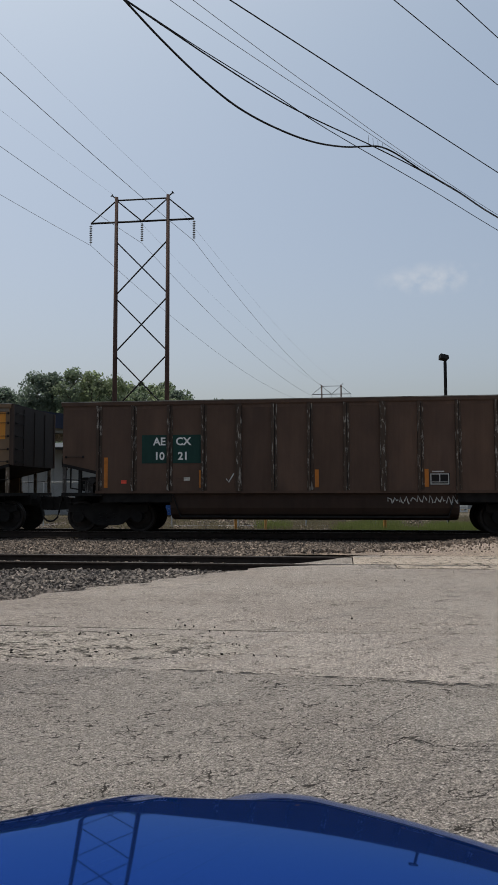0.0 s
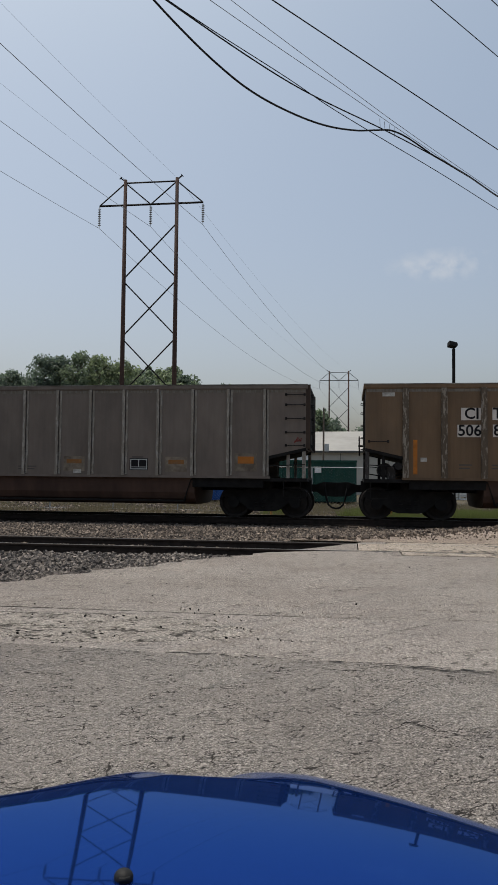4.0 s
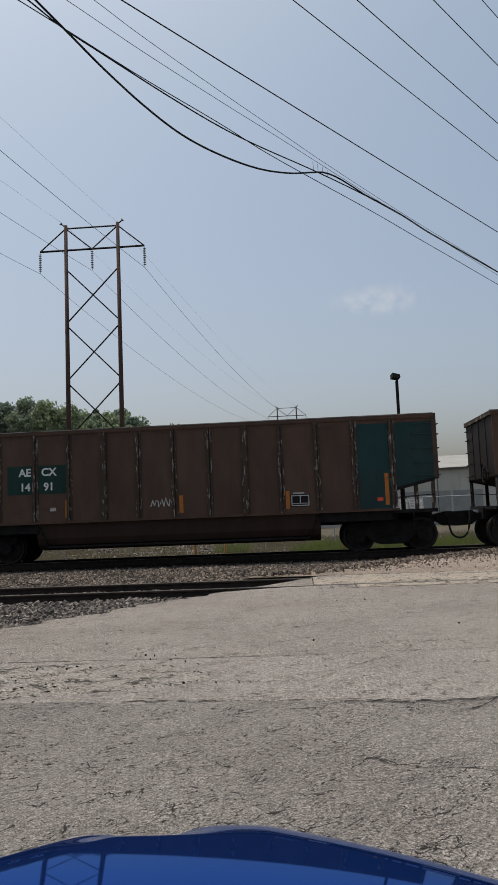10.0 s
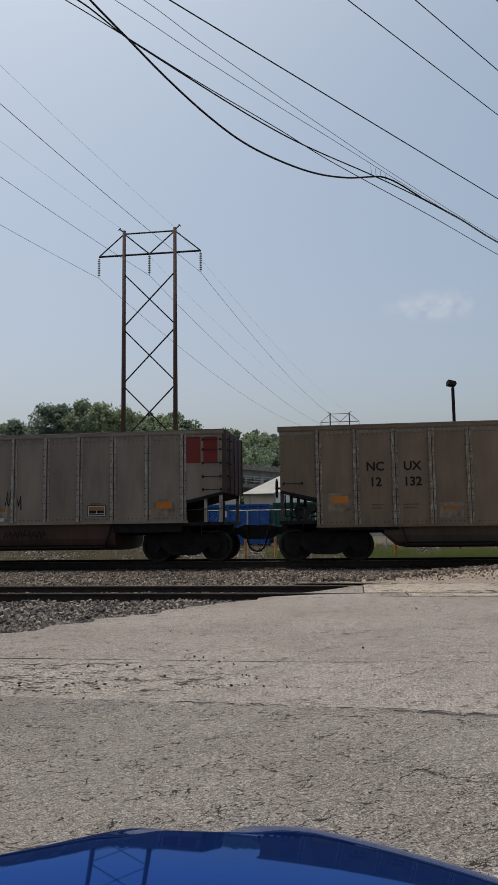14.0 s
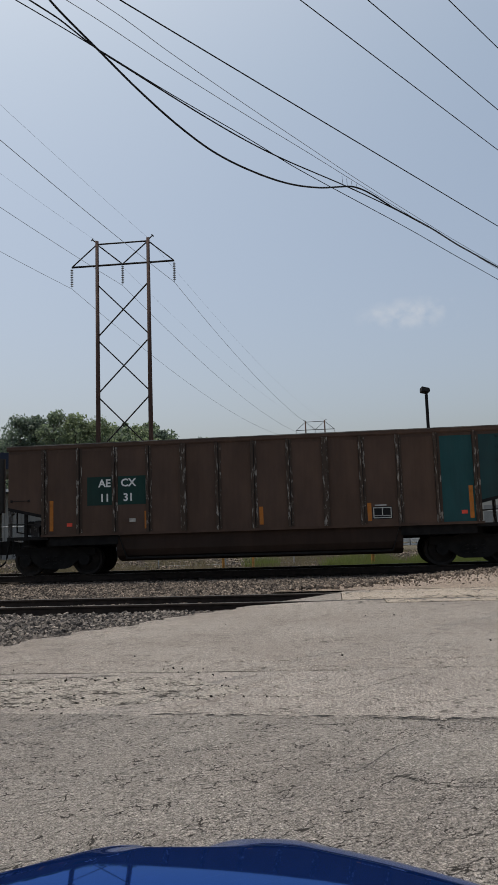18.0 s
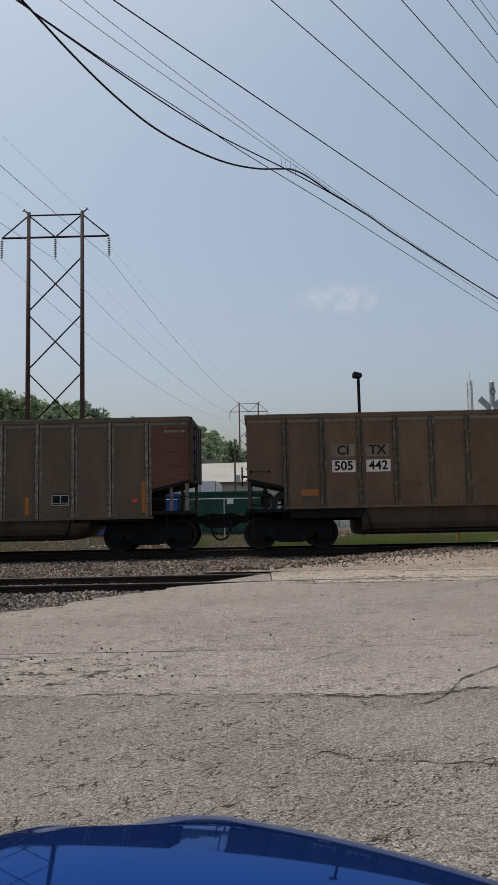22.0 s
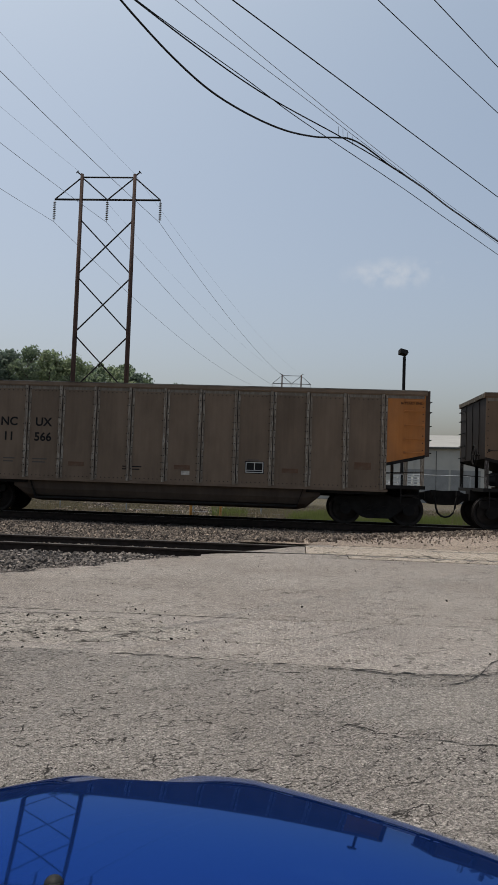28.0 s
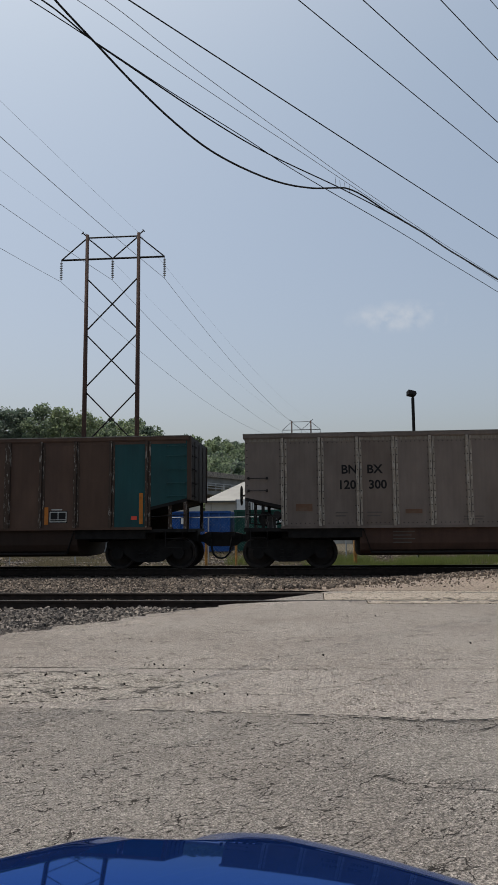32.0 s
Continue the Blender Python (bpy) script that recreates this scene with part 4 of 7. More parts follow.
def lettering(text, size, material, parent, x, y, z, label=""):
    cu = bpy.data.curves.new("lettering", "FONT")
    cu.body, cu.size, cu.extrude, cu.align_x, cu.align_y = text, size, 0.0015, "CENTER", "CENTER"
    cu.resolution_u = 3
    cu.materials.append(material)
    ob = new("lettering", cu)
    ob.parent = parent
    ob.matrix_basis = pose(x, y, z, 90, 0, 0)
    cu.offset = 0.008 if size > 0.2 else 0.0
    if label:
        ob["label"] = label
    return ob


def plate(name, x0, x1, z0, z1, material, parent, proud=0.006, label=""):
    me = shared("plate%.3f_%.3f_%.4f" % (x1 - x0, z1 - z0, proud), lambda bm: box(bm, -(x1 - x0) / 2, (x1 - x0) / 2, -proud, 0.0, -(z1 - z0) / 2, (z1 - z0) / 2))
    return put(name, me, material, parent, pose((x0 + x1) / 2, -SIDE, (z0 + z1) / 2), label)


def railcar(k, spec):
    car = anchor("coal_gondola")
    body, rib, sill = spec["body"], spec["rib"], spec.get("sill", SILL)
    for s in (-1, 1):
        put("side_wall", side_mesh(s, sill), body, car)
    put("floor", floor_mesh(), M_UNDER, car)
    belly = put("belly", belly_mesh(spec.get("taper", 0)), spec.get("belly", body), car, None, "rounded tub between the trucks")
    ew = shared("end_wall", end_wall_fn)
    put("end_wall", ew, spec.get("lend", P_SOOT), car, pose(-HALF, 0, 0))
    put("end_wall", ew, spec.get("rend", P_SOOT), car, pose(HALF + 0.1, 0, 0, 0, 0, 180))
    chord = shared("top_chord", lambda bm: prism_x(bm, [(-0.09, 0), (0.0, 0.0), (0.0, -0.12), (-0.07, -0.14), (-0.09, -0.1)], -HALF - 0.05, HALF + 0.05))
    chord_lip = shared("chord_lip", lambda bm: box(bm, -HALF - 0.052, HALF + 0.052, -0.097, 0.002, -0.016, 0.01))
    wide = spec["body"] is P_TAN
    narrow, broad = shared("rib%.2f" % sill, lambda bm: rib_fn(bm, sill)), shared("wide_rib%.2f" % sill, lambda bm: wide_rib_fn(bm, sill))
    rv = shared("rivets%.2f" % sill, lambda bm: rivets_fn(bm, sill))
    sm = shared("seam%.2f" % sill, lambda bm: slot_shade_fn(bm, sill))
    tb = shared("top_band", lambda bm: box(bm, -HALF + 0.03, HALF - 0.03, -0.009, 0.0, TOP - 0.225, TOP - 0.135))
    lip = shared("side_sill%.2f" % sill, lambda bm: box(bm, -HALF + 1.0, HALF - 1.0, -0.045, 0.0, sill - 0.02, sill + 0.05))
    for s, turn in ((-1, 0), (1, 180)):
        put("top_chord", chord, body, car, pose(0, s * (SIDE - 0.05), TOP, 0, 0, turn))
        put("chord_lip", chord_lip, M_CHORD, car, pose(0, s * (SIDE - 0.05), TOP, 0, 0, turn))
        for i, x in enumerate(RIBS):
            thick = wide or (spec["style"] == "green" and i in (4, 8))
            r = put("rib", broad if thick else narrow, rib, car, pose(x, s * SIDE, 0, 0, 0, turn))
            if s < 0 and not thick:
                put("seam", sm, M_RIVET_SHADE, r)
        put("top_band", tb, body if spec["style"] == "green" else R_BAND, car, pose(0, s * SIDE, 0, 0, 0, turn))
        put("side_sill", lip, spec.get("lip", body), car, pose(0, s * SIDE, 0, 0, 0, turn))
        if spec.get("rivets", 1):
            put("rivets", rv, M_RIVET_SHADE, car, pose(0, s * SIDE, 0, 0, 0, turn))["kind"] = "stuff"
    ec = shared("end_chord", lambda bm: box(bm, -0.06, 0.06, -SIDE + 0.05, SIDE - 0.05, -0.12, 0.0))
    for s in (-1, 1):
        put("end_chord", ec, rib, car, pose(s * (HALF - 0.01), 0, TOP - 0.002))
    # underframe and ends
    put("centre_sill", shared("centre_sill", lambda bm: box(bm, -HALF - 0.1, HALF + 0.1, -0.28, 0.28, 0.78, 1.1)), M_UNDER, car)
    plat = shared("platform", lambda bm: (box(bm, -0.04, 1.2, -SIDE + 0.02, SIDE - 0.02, SILL - 0.1, SILL), box(bm, 1.2, 3.25, -SIDE + 0.06, SIDE - 0.06, SILL - 0.28, SILL - 0.004), box(bm, 1.0, 1.5, -1.2, 1.2, 0.86, SILL - 0.06)))
    post = shared("corner_post", lambda bm: box(bm, -0.05, 0.05, 0.0, 0.06, SILL, 2.02))
    inner = shared("slope_post", lambda bm: box(bm, -0.045, 0.045, 0.05, 0.13, SILL, 1.86))
    slope = shared("slope_beam", lambda bm: prism(bm, [(0.0, 1.93), (1.1, 1.68), (1.1, 1.77), (0.0, 2.02)], -0.01, 0.08))
    handrail = shared("handrail", lambda bm: tube(bm, [(0.02, -0.02, 1.55), (1.08, -0.02, 1.5)], 0.014, 6))
    step = shared("sill_step", lambda bm: tube(bm, [(-0.24, 0, SILL - 0.05), (-0.24, 0, 0.62), (0.24, 0, 0.62), (0.24, 0, SILL - 0.05)], 0.016, 6))
    bar = shared("step_bar", lambda bm: tube(bm, [(-0.24, 0, 0.88), (0.24, 0, 0.88)], 0.012, 6))
    for e, turn in ((-1, 0), (1, 180)):
        fr = pose(e * HALF, 0, 0, 0, 0, turn)
        put("end_platform", plat, M_UNDER, car, fr)
        for s in (-1, 1):
            put("corner_post", post, R_POST if e < 0 else rib, car, pose(e * (HALF - 0.05), s * (SIDE - 0.005), 0, 0, 0, 0 if s < 0 else 180))
            put("slope_post", inner, rib if e > 0 else M_UNDER, car, pose(e * (HALF - 0.5), s * (SIDE - 0.02), 0, 0, 0, 0 if s < 0 else 180))
            put("slope_beam", slope, M_UNDER if spec.get("dark_slope", 1) else rib, car, (pose(-HALF, s * SIDE - (0.0 if s < 0 else 0.07), 0) if e < 0 else pose(HALF, s * SIDE + (0.07 if s < 0 else 0.0), 0, 0, 0, 180)))
            put("handrail", handrail, M_STEEL_DARK, car, (pose(-HALF, s * (SIDE + 0.02), 0) if e < 0 else pose(HALF, s * (SIDE + 0.02), 0, 0, 0, 180)))
        st = put("sill_step", step, M_UNDER, car, pose(e * (HALF - 0.38), -SIDE + 0.03, 0))
        put("step_bar", bar, M_UNDER, st)
        put("coupler", shared("coupler", lambda bm: (box(bm, 0.0, 0.36, -0.1, 0.1, 0.76, 0.98), prism(bm, [(0.26, 0.76), (0.42, 0.64), (0.828, 0.62), (0.828, 1.04), (0.5, 1.06), (0.26, 1.0)], -0.19, 0.17))), M_UNDER, car, pose(e * HALF, 0, 0, 0, 0, 0 if e > 0 else 180))
    put("air_hose", shared("air_hose", hose_fn, True), M_HOSE, car, pose(-CAR_L / 2, -0.42, 0))
    for x in (-0.35, 0.35):
        put("hose_bracket", shared("hose_bracket", lambda bm: box(bm, -0.05, 0.05, -0.1, 0.06, 0.9, 1.06)), M_UNDER, car, pose(-CAR_L / 2 + x, -0.42, 0))
    # sooty corner posts that carry the ladder end
    for s in (-1, 1):
        put("end_post", shared("end_post", lambda bm: (box(bm, 0.0, 0.1, -0.03, 0.03, 2.0, TOP - 0.01), box(bm, 0.085, 0.125, -0.04, 0.04, 1.98, TOP))), P_CORNER, car, pose(HALF + 0.001, s * (SIDE - 0.032), 0))
    # brake gear on the end with the wheel
    put("brake_wheel", shared("brake_wheel", brake_wheel_fn), M_UNDER, car, pose(-HALF - 0.16, -0.95, 2.1))
    put("brake_reservoir", shared("reservoir", lambda bm: (tube(bm, [(0, -0.5, 0), (0, 0.5, 0)], 0.2, 14), tube(bm, [(0.35, -0.9, 0.1), (0.35, 0.2, 0.1)], 0.11, 10))), M_STEEL_DARK, car, pose(-HALF + 0.55, -0.75, 1.42))
    put("brake_valve", shared("valve", lambda bm: (box(bm, -0.12, 0.12, -0.1, 0.1, 0, 0.34), box(bm, -0.2, -0.1, -0.06, 0.06, 0.1, 0.26), tube(bm, [(0.1, 0, 0.2), (0.4, 0, 0.3), (0.5, 0, 0.1)], 0.03, 6))), R_POST, car, pose(-HALF + 0.72, -1.25, SILL))
    put("brake_pipe", shared("pipe", lambda bm: tube(bm, [(0.1, -1.2, 1.9), (0.1, -1.2, 1.3), (0.6, -1.2, 1.22), (1.05, -1.2, 1.3)], 0.025, 6)), M_STEEL_DARK, car, pose(-HALF, 0, 0))
    rg = shared("rung", rung_fn)
    paint_13 = [m for p, m, z0, z1 in spec.get("panels", ()) if p == 13 and z0 is None]
    for z in (3.52, 3.23, 2.84, 2.45, 2.08):
        put("ladder_rung", rg, paint_13[0] if paint_13 else M_STEEL_DARK, car, pose(HALF - 0.3, -SIDE - 0.004, z))
        put("ladder_rung", rg, M_STEEL_DARK, car, pose(-HALF - 0.01, SIDE - 0.4, z, 0, 0, -90))
        put("ladder_rung", rg, M_STEEL_DARK, car, pose(HALF + 0.13, -SIDE + 0.4, z, 0, 0, 90))
    for z in (2.2,) if spec.get("style") != "pale" else (2.2, 2.55):
        put("ladder_rung", rg, M_STEEL_DARK, car, pose(-HALF + 0.36, -SIDE - 0.004, z))
    # trucks
    for e in (-1, 1):
        tr = put("truck", shared("truck_frame", truck_frame_fn), M_UNDER, car, pose(e * (HALF - 1.22), 0, 0), "black cast-steel truck")
        for s in (-1, 1):
            put("spring_nest", shared("springs", spring_fn), M_STEEL_DARK, tr, pose(0, s * 1.04, 0))
        for d in (-0.89, 0.89):
            w = put("wheelset", shared("wheelset", wheelset_fn), M_WHEEL, tr, pose(d, 0, 0.457))
            WHEELS.append((w, d))
        put("brake_lever", shared("lever", lambda bm: box(bm, -0.02, 0.02, -0.03, 0.03, -0.3, 0.3)), M_RAIL, tr, pose(0.55, -0.9, 0.62, 0, 50, 0))
    # side sheets between the ribs, each its own piece
    whole = {p: m for p, m, z0, z1 in spec.get("panels", ()) if z0 is None}
    edges = [-HALF] + RIBS + [HALF]
    for i in range(14):
        a, b = edges[i] + (0.088 if i else 0.0), edges[i + 1] - (0.088 if i < 13 else 0.0)
        w = (b - a) / 2

        def sheet_fn(bm, i=i, w=w):
            lo = [(-w, 2.0), (w, 1.785)] if i == 0 else [(-w, 1.785), (w, 2.0)] if i == 13 else [(-w, sill + 0.05), (w, sill + 0.05)]
            prism(bm, lo + [(w, TOP - 0.13), (-w, TOP - 0.13)], -0.005, 0.0)
        me = shared("side_sheet%d_%.2f" % (i, sill), sheet_fn)
        put("side_sheet", me, whole.get(i, body), car, pose((a + b) / 2, -SIDE, 0))
        back = shared("side_sheet_far%d_%.2f" % (i, sill), lambda bm, fn=sheet_fn: fn(bm))
        put("side_sheet", back, whole.get(i, body), car, pose((a + b) / 2, SIDE + 0.005, 0))
    # painted patches on the end sheets
    for panel, m, z0, z1 in [p for p in spec.get("panels", ()) if p[2] is not None]:
        edges = [-HALF + 0.02] + RIBS + [HALF - 0.02]
        a, b = edges[panel] + 0.088, edges[panel + 1] - 0.088
        if panel == 13:
            for x0, x1 in ((a, a + 0.42), (a + 0.5, b - 0.02)) if z1 - z0 > 0.7 else ((a, b - 0.02),):
                plate("painted_patch", x0, x1, z0, z1, m, car, 0.009)
        else:
            plate("painted_patch", a, b, z0, z1, m, car, 0.009)
    letter(car, spec)
    mark_up(car, spec)
    tagged(car, spec["label"], "railcar", group="coal cars of the train")
    return car


def letter(car, spec):
    marks, style = spec.get("marks"), spec.get("style")
    if not marks:
        return
    (a, b), (c, d) = marks
    xa, xb = x_of(2.78), x_of(3.62)
    if style == "green":
        for x0, x1 in ((x_of(2.38), RIBS[2] - 0.09), (RIBS[2] + 0.09, RIBS[3] - 0.09)):
            plate("green_patch", x0, x1, 2.0, 2.82, M_GREENBOX, car, 0.0105)
        lettering(a, 0.31, M_WHITE, car, x_of(2.9), -SIDE - 0.0135, 2.62)
        lettering(b, 0.31, M_WHITE, car, x_of(3.6), -SIDE - 0.0135, 2.62)
        lettering(c, 0.31, M_WHITE, car, x_of(2.9), -SIDE - 0.0135, 2.2)
        lettering(d, 0.31, M_WHITE, car, x_of(3.6), -SIDE - 0.0135, 2.2)
    elif style == "boxes":
        for t, x, z, w in (((a, 2.875, 2.965, 0.57), (b, 3.705, 2.97, 0.57), (c, 2.815, 2.5, 0.65), (d, 3.76, 2.505, 0.66)) if spec["body"] is P_TAN else ((a, 2.71, 2.75, 0.68), (b, 3.68, 2.75, 0.66), (c, 2.72, 2.31, 0.66), (d, 3.69, 2.31, 0.68))):
            plate("letter_board", x_of(x - w / 2), x_of(x + w / 2), z - 0.17, z + 0.17, spec.get("board", P_WHITE) if z < 2.6 or spec.get("board") is None else P_PALE, car, 0.0105)
            lettering(t, 0.42 if spec["body"] is P_TAN else 0.36, M_BLACK, car, x_of(x), -SIDE - 0.0135, z)
    else:
        up = 0.0 if spec["style"] == "pale" else -0.14
        xs = (2.93, 3.63, 2.86, 3.71) if spec["style"] == "pale" else (2.66, 3.67, 2.66, 3.67)
        for t, x, z in zip((a, b, c, d), xs, (2.76 + up, 2.76 + up, 2.33 + up, 2.33 + up)):
            lettering(t, 0.34, M_BLACK, car, x_of(x), -SIDE - 0.0085, z)


def bars(car, x, z, rows, width, material, h=0.035, gap=0.09):
    for i in range(rows):
        plate("stencil_line", x - width / 2, x + width / 2 - 0.05 * (i % 2), z - i * gap, z - i * gap + h, material, car, 0.009)


def mark_up(car, spec):
    if spec.get("stripes") == "vert":
        tan = spec["body"] is P_TAN
        for off, h in (((1.36, 0.95), (5.15, 0.5), (7.13, 0.55), (9.49, 0.52), (13.25, 0.95)) if tan else ((1.37, 0.9), (4.46, 0.5), (6.8, 0.5), (9.95, 0.5), (13.25, 0.88)) if spec["style"] == "black" else ((1.31, 0.88), (4.12, 0.5), (7.42, 0.5), (10.43, 0.5), (13.2, 0.88))):
            plate("reflector", x_of(off - 0.055), x_of(off + 0.055), spec.get("sill", SILL) + 0.14, spec.get("sill", SILL) + 0.14 + h, M_STRIPE, car, 0.011, "orange reflector stripe")
        for off in () if tan else (1.85, 13.0):
            plate("tag", x_of(off - 0.08), x_of(off + 0.08), 1.42, 1.52, M_REDTAG, car, 0.011, "small red tag")
        if tan:
            for x0, x1, z0, z1 in ((1.5, 1.67, 1.65, 1.76), (6.71, 6.97, 1.47, 1.58), (12.71, 12.93, 1.38, 1.46), (0.46, 0.8, 3.46, 3.57)):
                plate("tag", x_of(x0), x_of(x1), z0, z1, M_TAG, car, 0.011, "small pale tag")
        else:
            plate("tag", x_of(3.62), x_of(3.8), 1.5, 1.6, M_TAG, car, 0.011)
    elif spec.get("umber"):
        for off in (4.68, 6.72, 7.68, 10.75):
            plate("reflector", x_of(off - 0.23), x_of(off + 0.23), 1.73, 1.86, M_STRIPE_W if spec.get("worn") else M_STRIPE_D, car, 0.014, "orange reflector patch")
        plate("reflector", x_of(1.5), x_of(1.98), 1.5, 1.68, P_ORANGE, car, 0.014, "rusty orange reflector patch")
        plate("tag", x_of(1.52), x_of(1.78), 1.36, 1.47, M_FADED, car, 0.014)
        plate("reflector", x_of(12.6), x_of(13.07), 1.78, 1.99, P_ORANGE, car, 0.014, "rusty orange reflector patch")
        plate("tag", x_of(12.63), x_of(12.89), 1.51, 1.6, M_TAG, car, 0.014)
    elif spec.get("stripes") == "horiz":
        low = 1.4 if spec["style"] == "black" else 1.53
        for off, w, m, z0, z1 in ((1.66, 0.46, M_STRIPE, 1.62, 1.82), (4.68, 0.46, M_STRIPE_D, low, low + 0.12), (7.74, 0.46, M_STRIPE_D, low, low + 0.12), (10.8, 0.46, M_STRIPE_D, low, low + 0.12), (12.82, 0.46, M_STRIPE, 1.56, 1.76)):
            m = M_STRIPE_W if spec.get("worn") else m
            if not spec.get("worn"):
                plate("rubbed_patch", x_of(off - w / 2 - 0.09), x_of(off + w / 2 + 0.09), z0 - 0.22, z1 + 0.09, M_CLEAN, car, 0.0095)
            plate("reflector", x_of(off - w / 2), x_of(off + w / 2), z0, z1, m, car, 0.014, "orange reflector patch")
    off = spec.get("board_at", 10.9)
    plate("data_board", x_of(off - 0.27), x_of(off + 0.27), 1.35, 1.69, M_BLACK, car, 0.011, "black data board framed in white")
    for x0, x1, z0, z1 in ((-0.25, 0.25, 1.645, 1.67), (-0.25, 0.25, 1.37, 1.395), (-0.25, -0.225, 1.395, 1.645), (0.225, 0.25, 1.395, 1.645), (-0.012, 0.012, 1.43, 1.645), (-0.25, 0.25, 1.43, 1.448)):
        plate("board_line", x_of(off + x0), x_of(off + x1), z0, z1, M_CHALK, car, 0.0135)
    plate("board_line", x_of(off - 0.2), x_of(off + 0.12), 1.71, 1.745, spec.get("ink", M_FADED), car, 0.011)
    bars(car, x_of(2.7), 1.55, 2, 0.34, spec.get("faint", M_FADED))
    bars(car, x_of(3.6), 1.55, 2, 0.42, spec.get("faint", M_FADED))
    if spec["style"] != "green" and spec["body"] is not P_TAN and not spec.get("umber"):
        bars(car, x_of(6.3), 1.42, 2, 0.55, M_FADED if spec["style"] != "black" else M_BLACK, 0.03, 0.075)
        plate("tag", x_of(7.72), x_of(7.96), 1.25, 1.36, M_TAG, car, 0.0125, "small white tag")
    if spec["body"] is P_TAN:
        for off in (5.32, 7.34, 9.33):
            plate("tag", x_of(off - 0.15), x_of(off + 0.15), 0.98, 1.07, M_FADETAG, car, 0.03, "dusty tag on the tub").location.y = -1.5
    if spec.get("belly_marks"):
        for i in range(4):
            b = plate("stencil_line", x_of(spec["belly_marks"] - 0.3), x_of(spec["belly_marks"] + 0.3 - 0.1 * (i % 2)), 1.02 - i * 0.1, 1.05 - i * 0.1, M_FADED, car, 0.009)
            b.location.y = -1.5
    for strokes, m, x, z, sc, yy in spec.get("graffiti", ()):
        for st in strokes:
            bm = bmesh.new()
            tube(bm, [(px * sc, 0, pz * sc) for px, pz in st], 0.018, 5)
            g = part("spray_stroke", bm, m, car, "stroke of a spray-painted scrawl")
            g.matrix_basis = Matrix.Translation((x_of(x), -yy - 0.009, z)) @ Matrix.Diagonal((1, 0.25, 1, 1))
    for t, m, x, z, sc in spec.get("words", ()):
        lettering(t, sc, m, car, x_of(x), -SIDE - 0.0125, z)


def scrawl(n, seed, w=0.16, h=0.2):
    """Looping spray strokes, like hasty letters."""
    rng = random.Random(seed)
    out = []
    for i in range(n):
        x = i * w
        out.append([(x + rng.uniform(-0.03, 0.03), rng.uniform(0, h * 0.3)), (x + rng.uniform(0.02, 0.08), h * rng.uniform(0.75, 1.1)), (x + w * rng.uniform(0.5, 0.8), h * rng.uniform(0.2, 0.7)), (x + w * rng.uniform(0.7, 1.0), rng.uniform(-0.04, h * 0.5))])
    return out


WHEELS = []
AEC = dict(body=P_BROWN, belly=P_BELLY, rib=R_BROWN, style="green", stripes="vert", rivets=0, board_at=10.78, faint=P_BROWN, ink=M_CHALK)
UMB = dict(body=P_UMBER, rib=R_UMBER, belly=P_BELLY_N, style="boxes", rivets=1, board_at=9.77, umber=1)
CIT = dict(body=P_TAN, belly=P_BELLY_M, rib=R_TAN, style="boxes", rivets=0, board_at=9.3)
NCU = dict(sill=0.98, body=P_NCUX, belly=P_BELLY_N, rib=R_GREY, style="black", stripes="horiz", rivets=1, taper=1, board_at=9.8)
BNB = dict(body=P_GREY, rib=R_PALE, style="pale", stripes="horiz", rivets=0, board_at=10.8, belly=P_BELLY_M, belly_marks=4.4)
TEALS = dict(panels=((12, P_TEAL, None, None), (13, P_TEAL_D, None, None)))
DARKTEALS = dict(panels=((12, P_TEAL_D, None, None), (13, P_TEAL_D, None, None)))
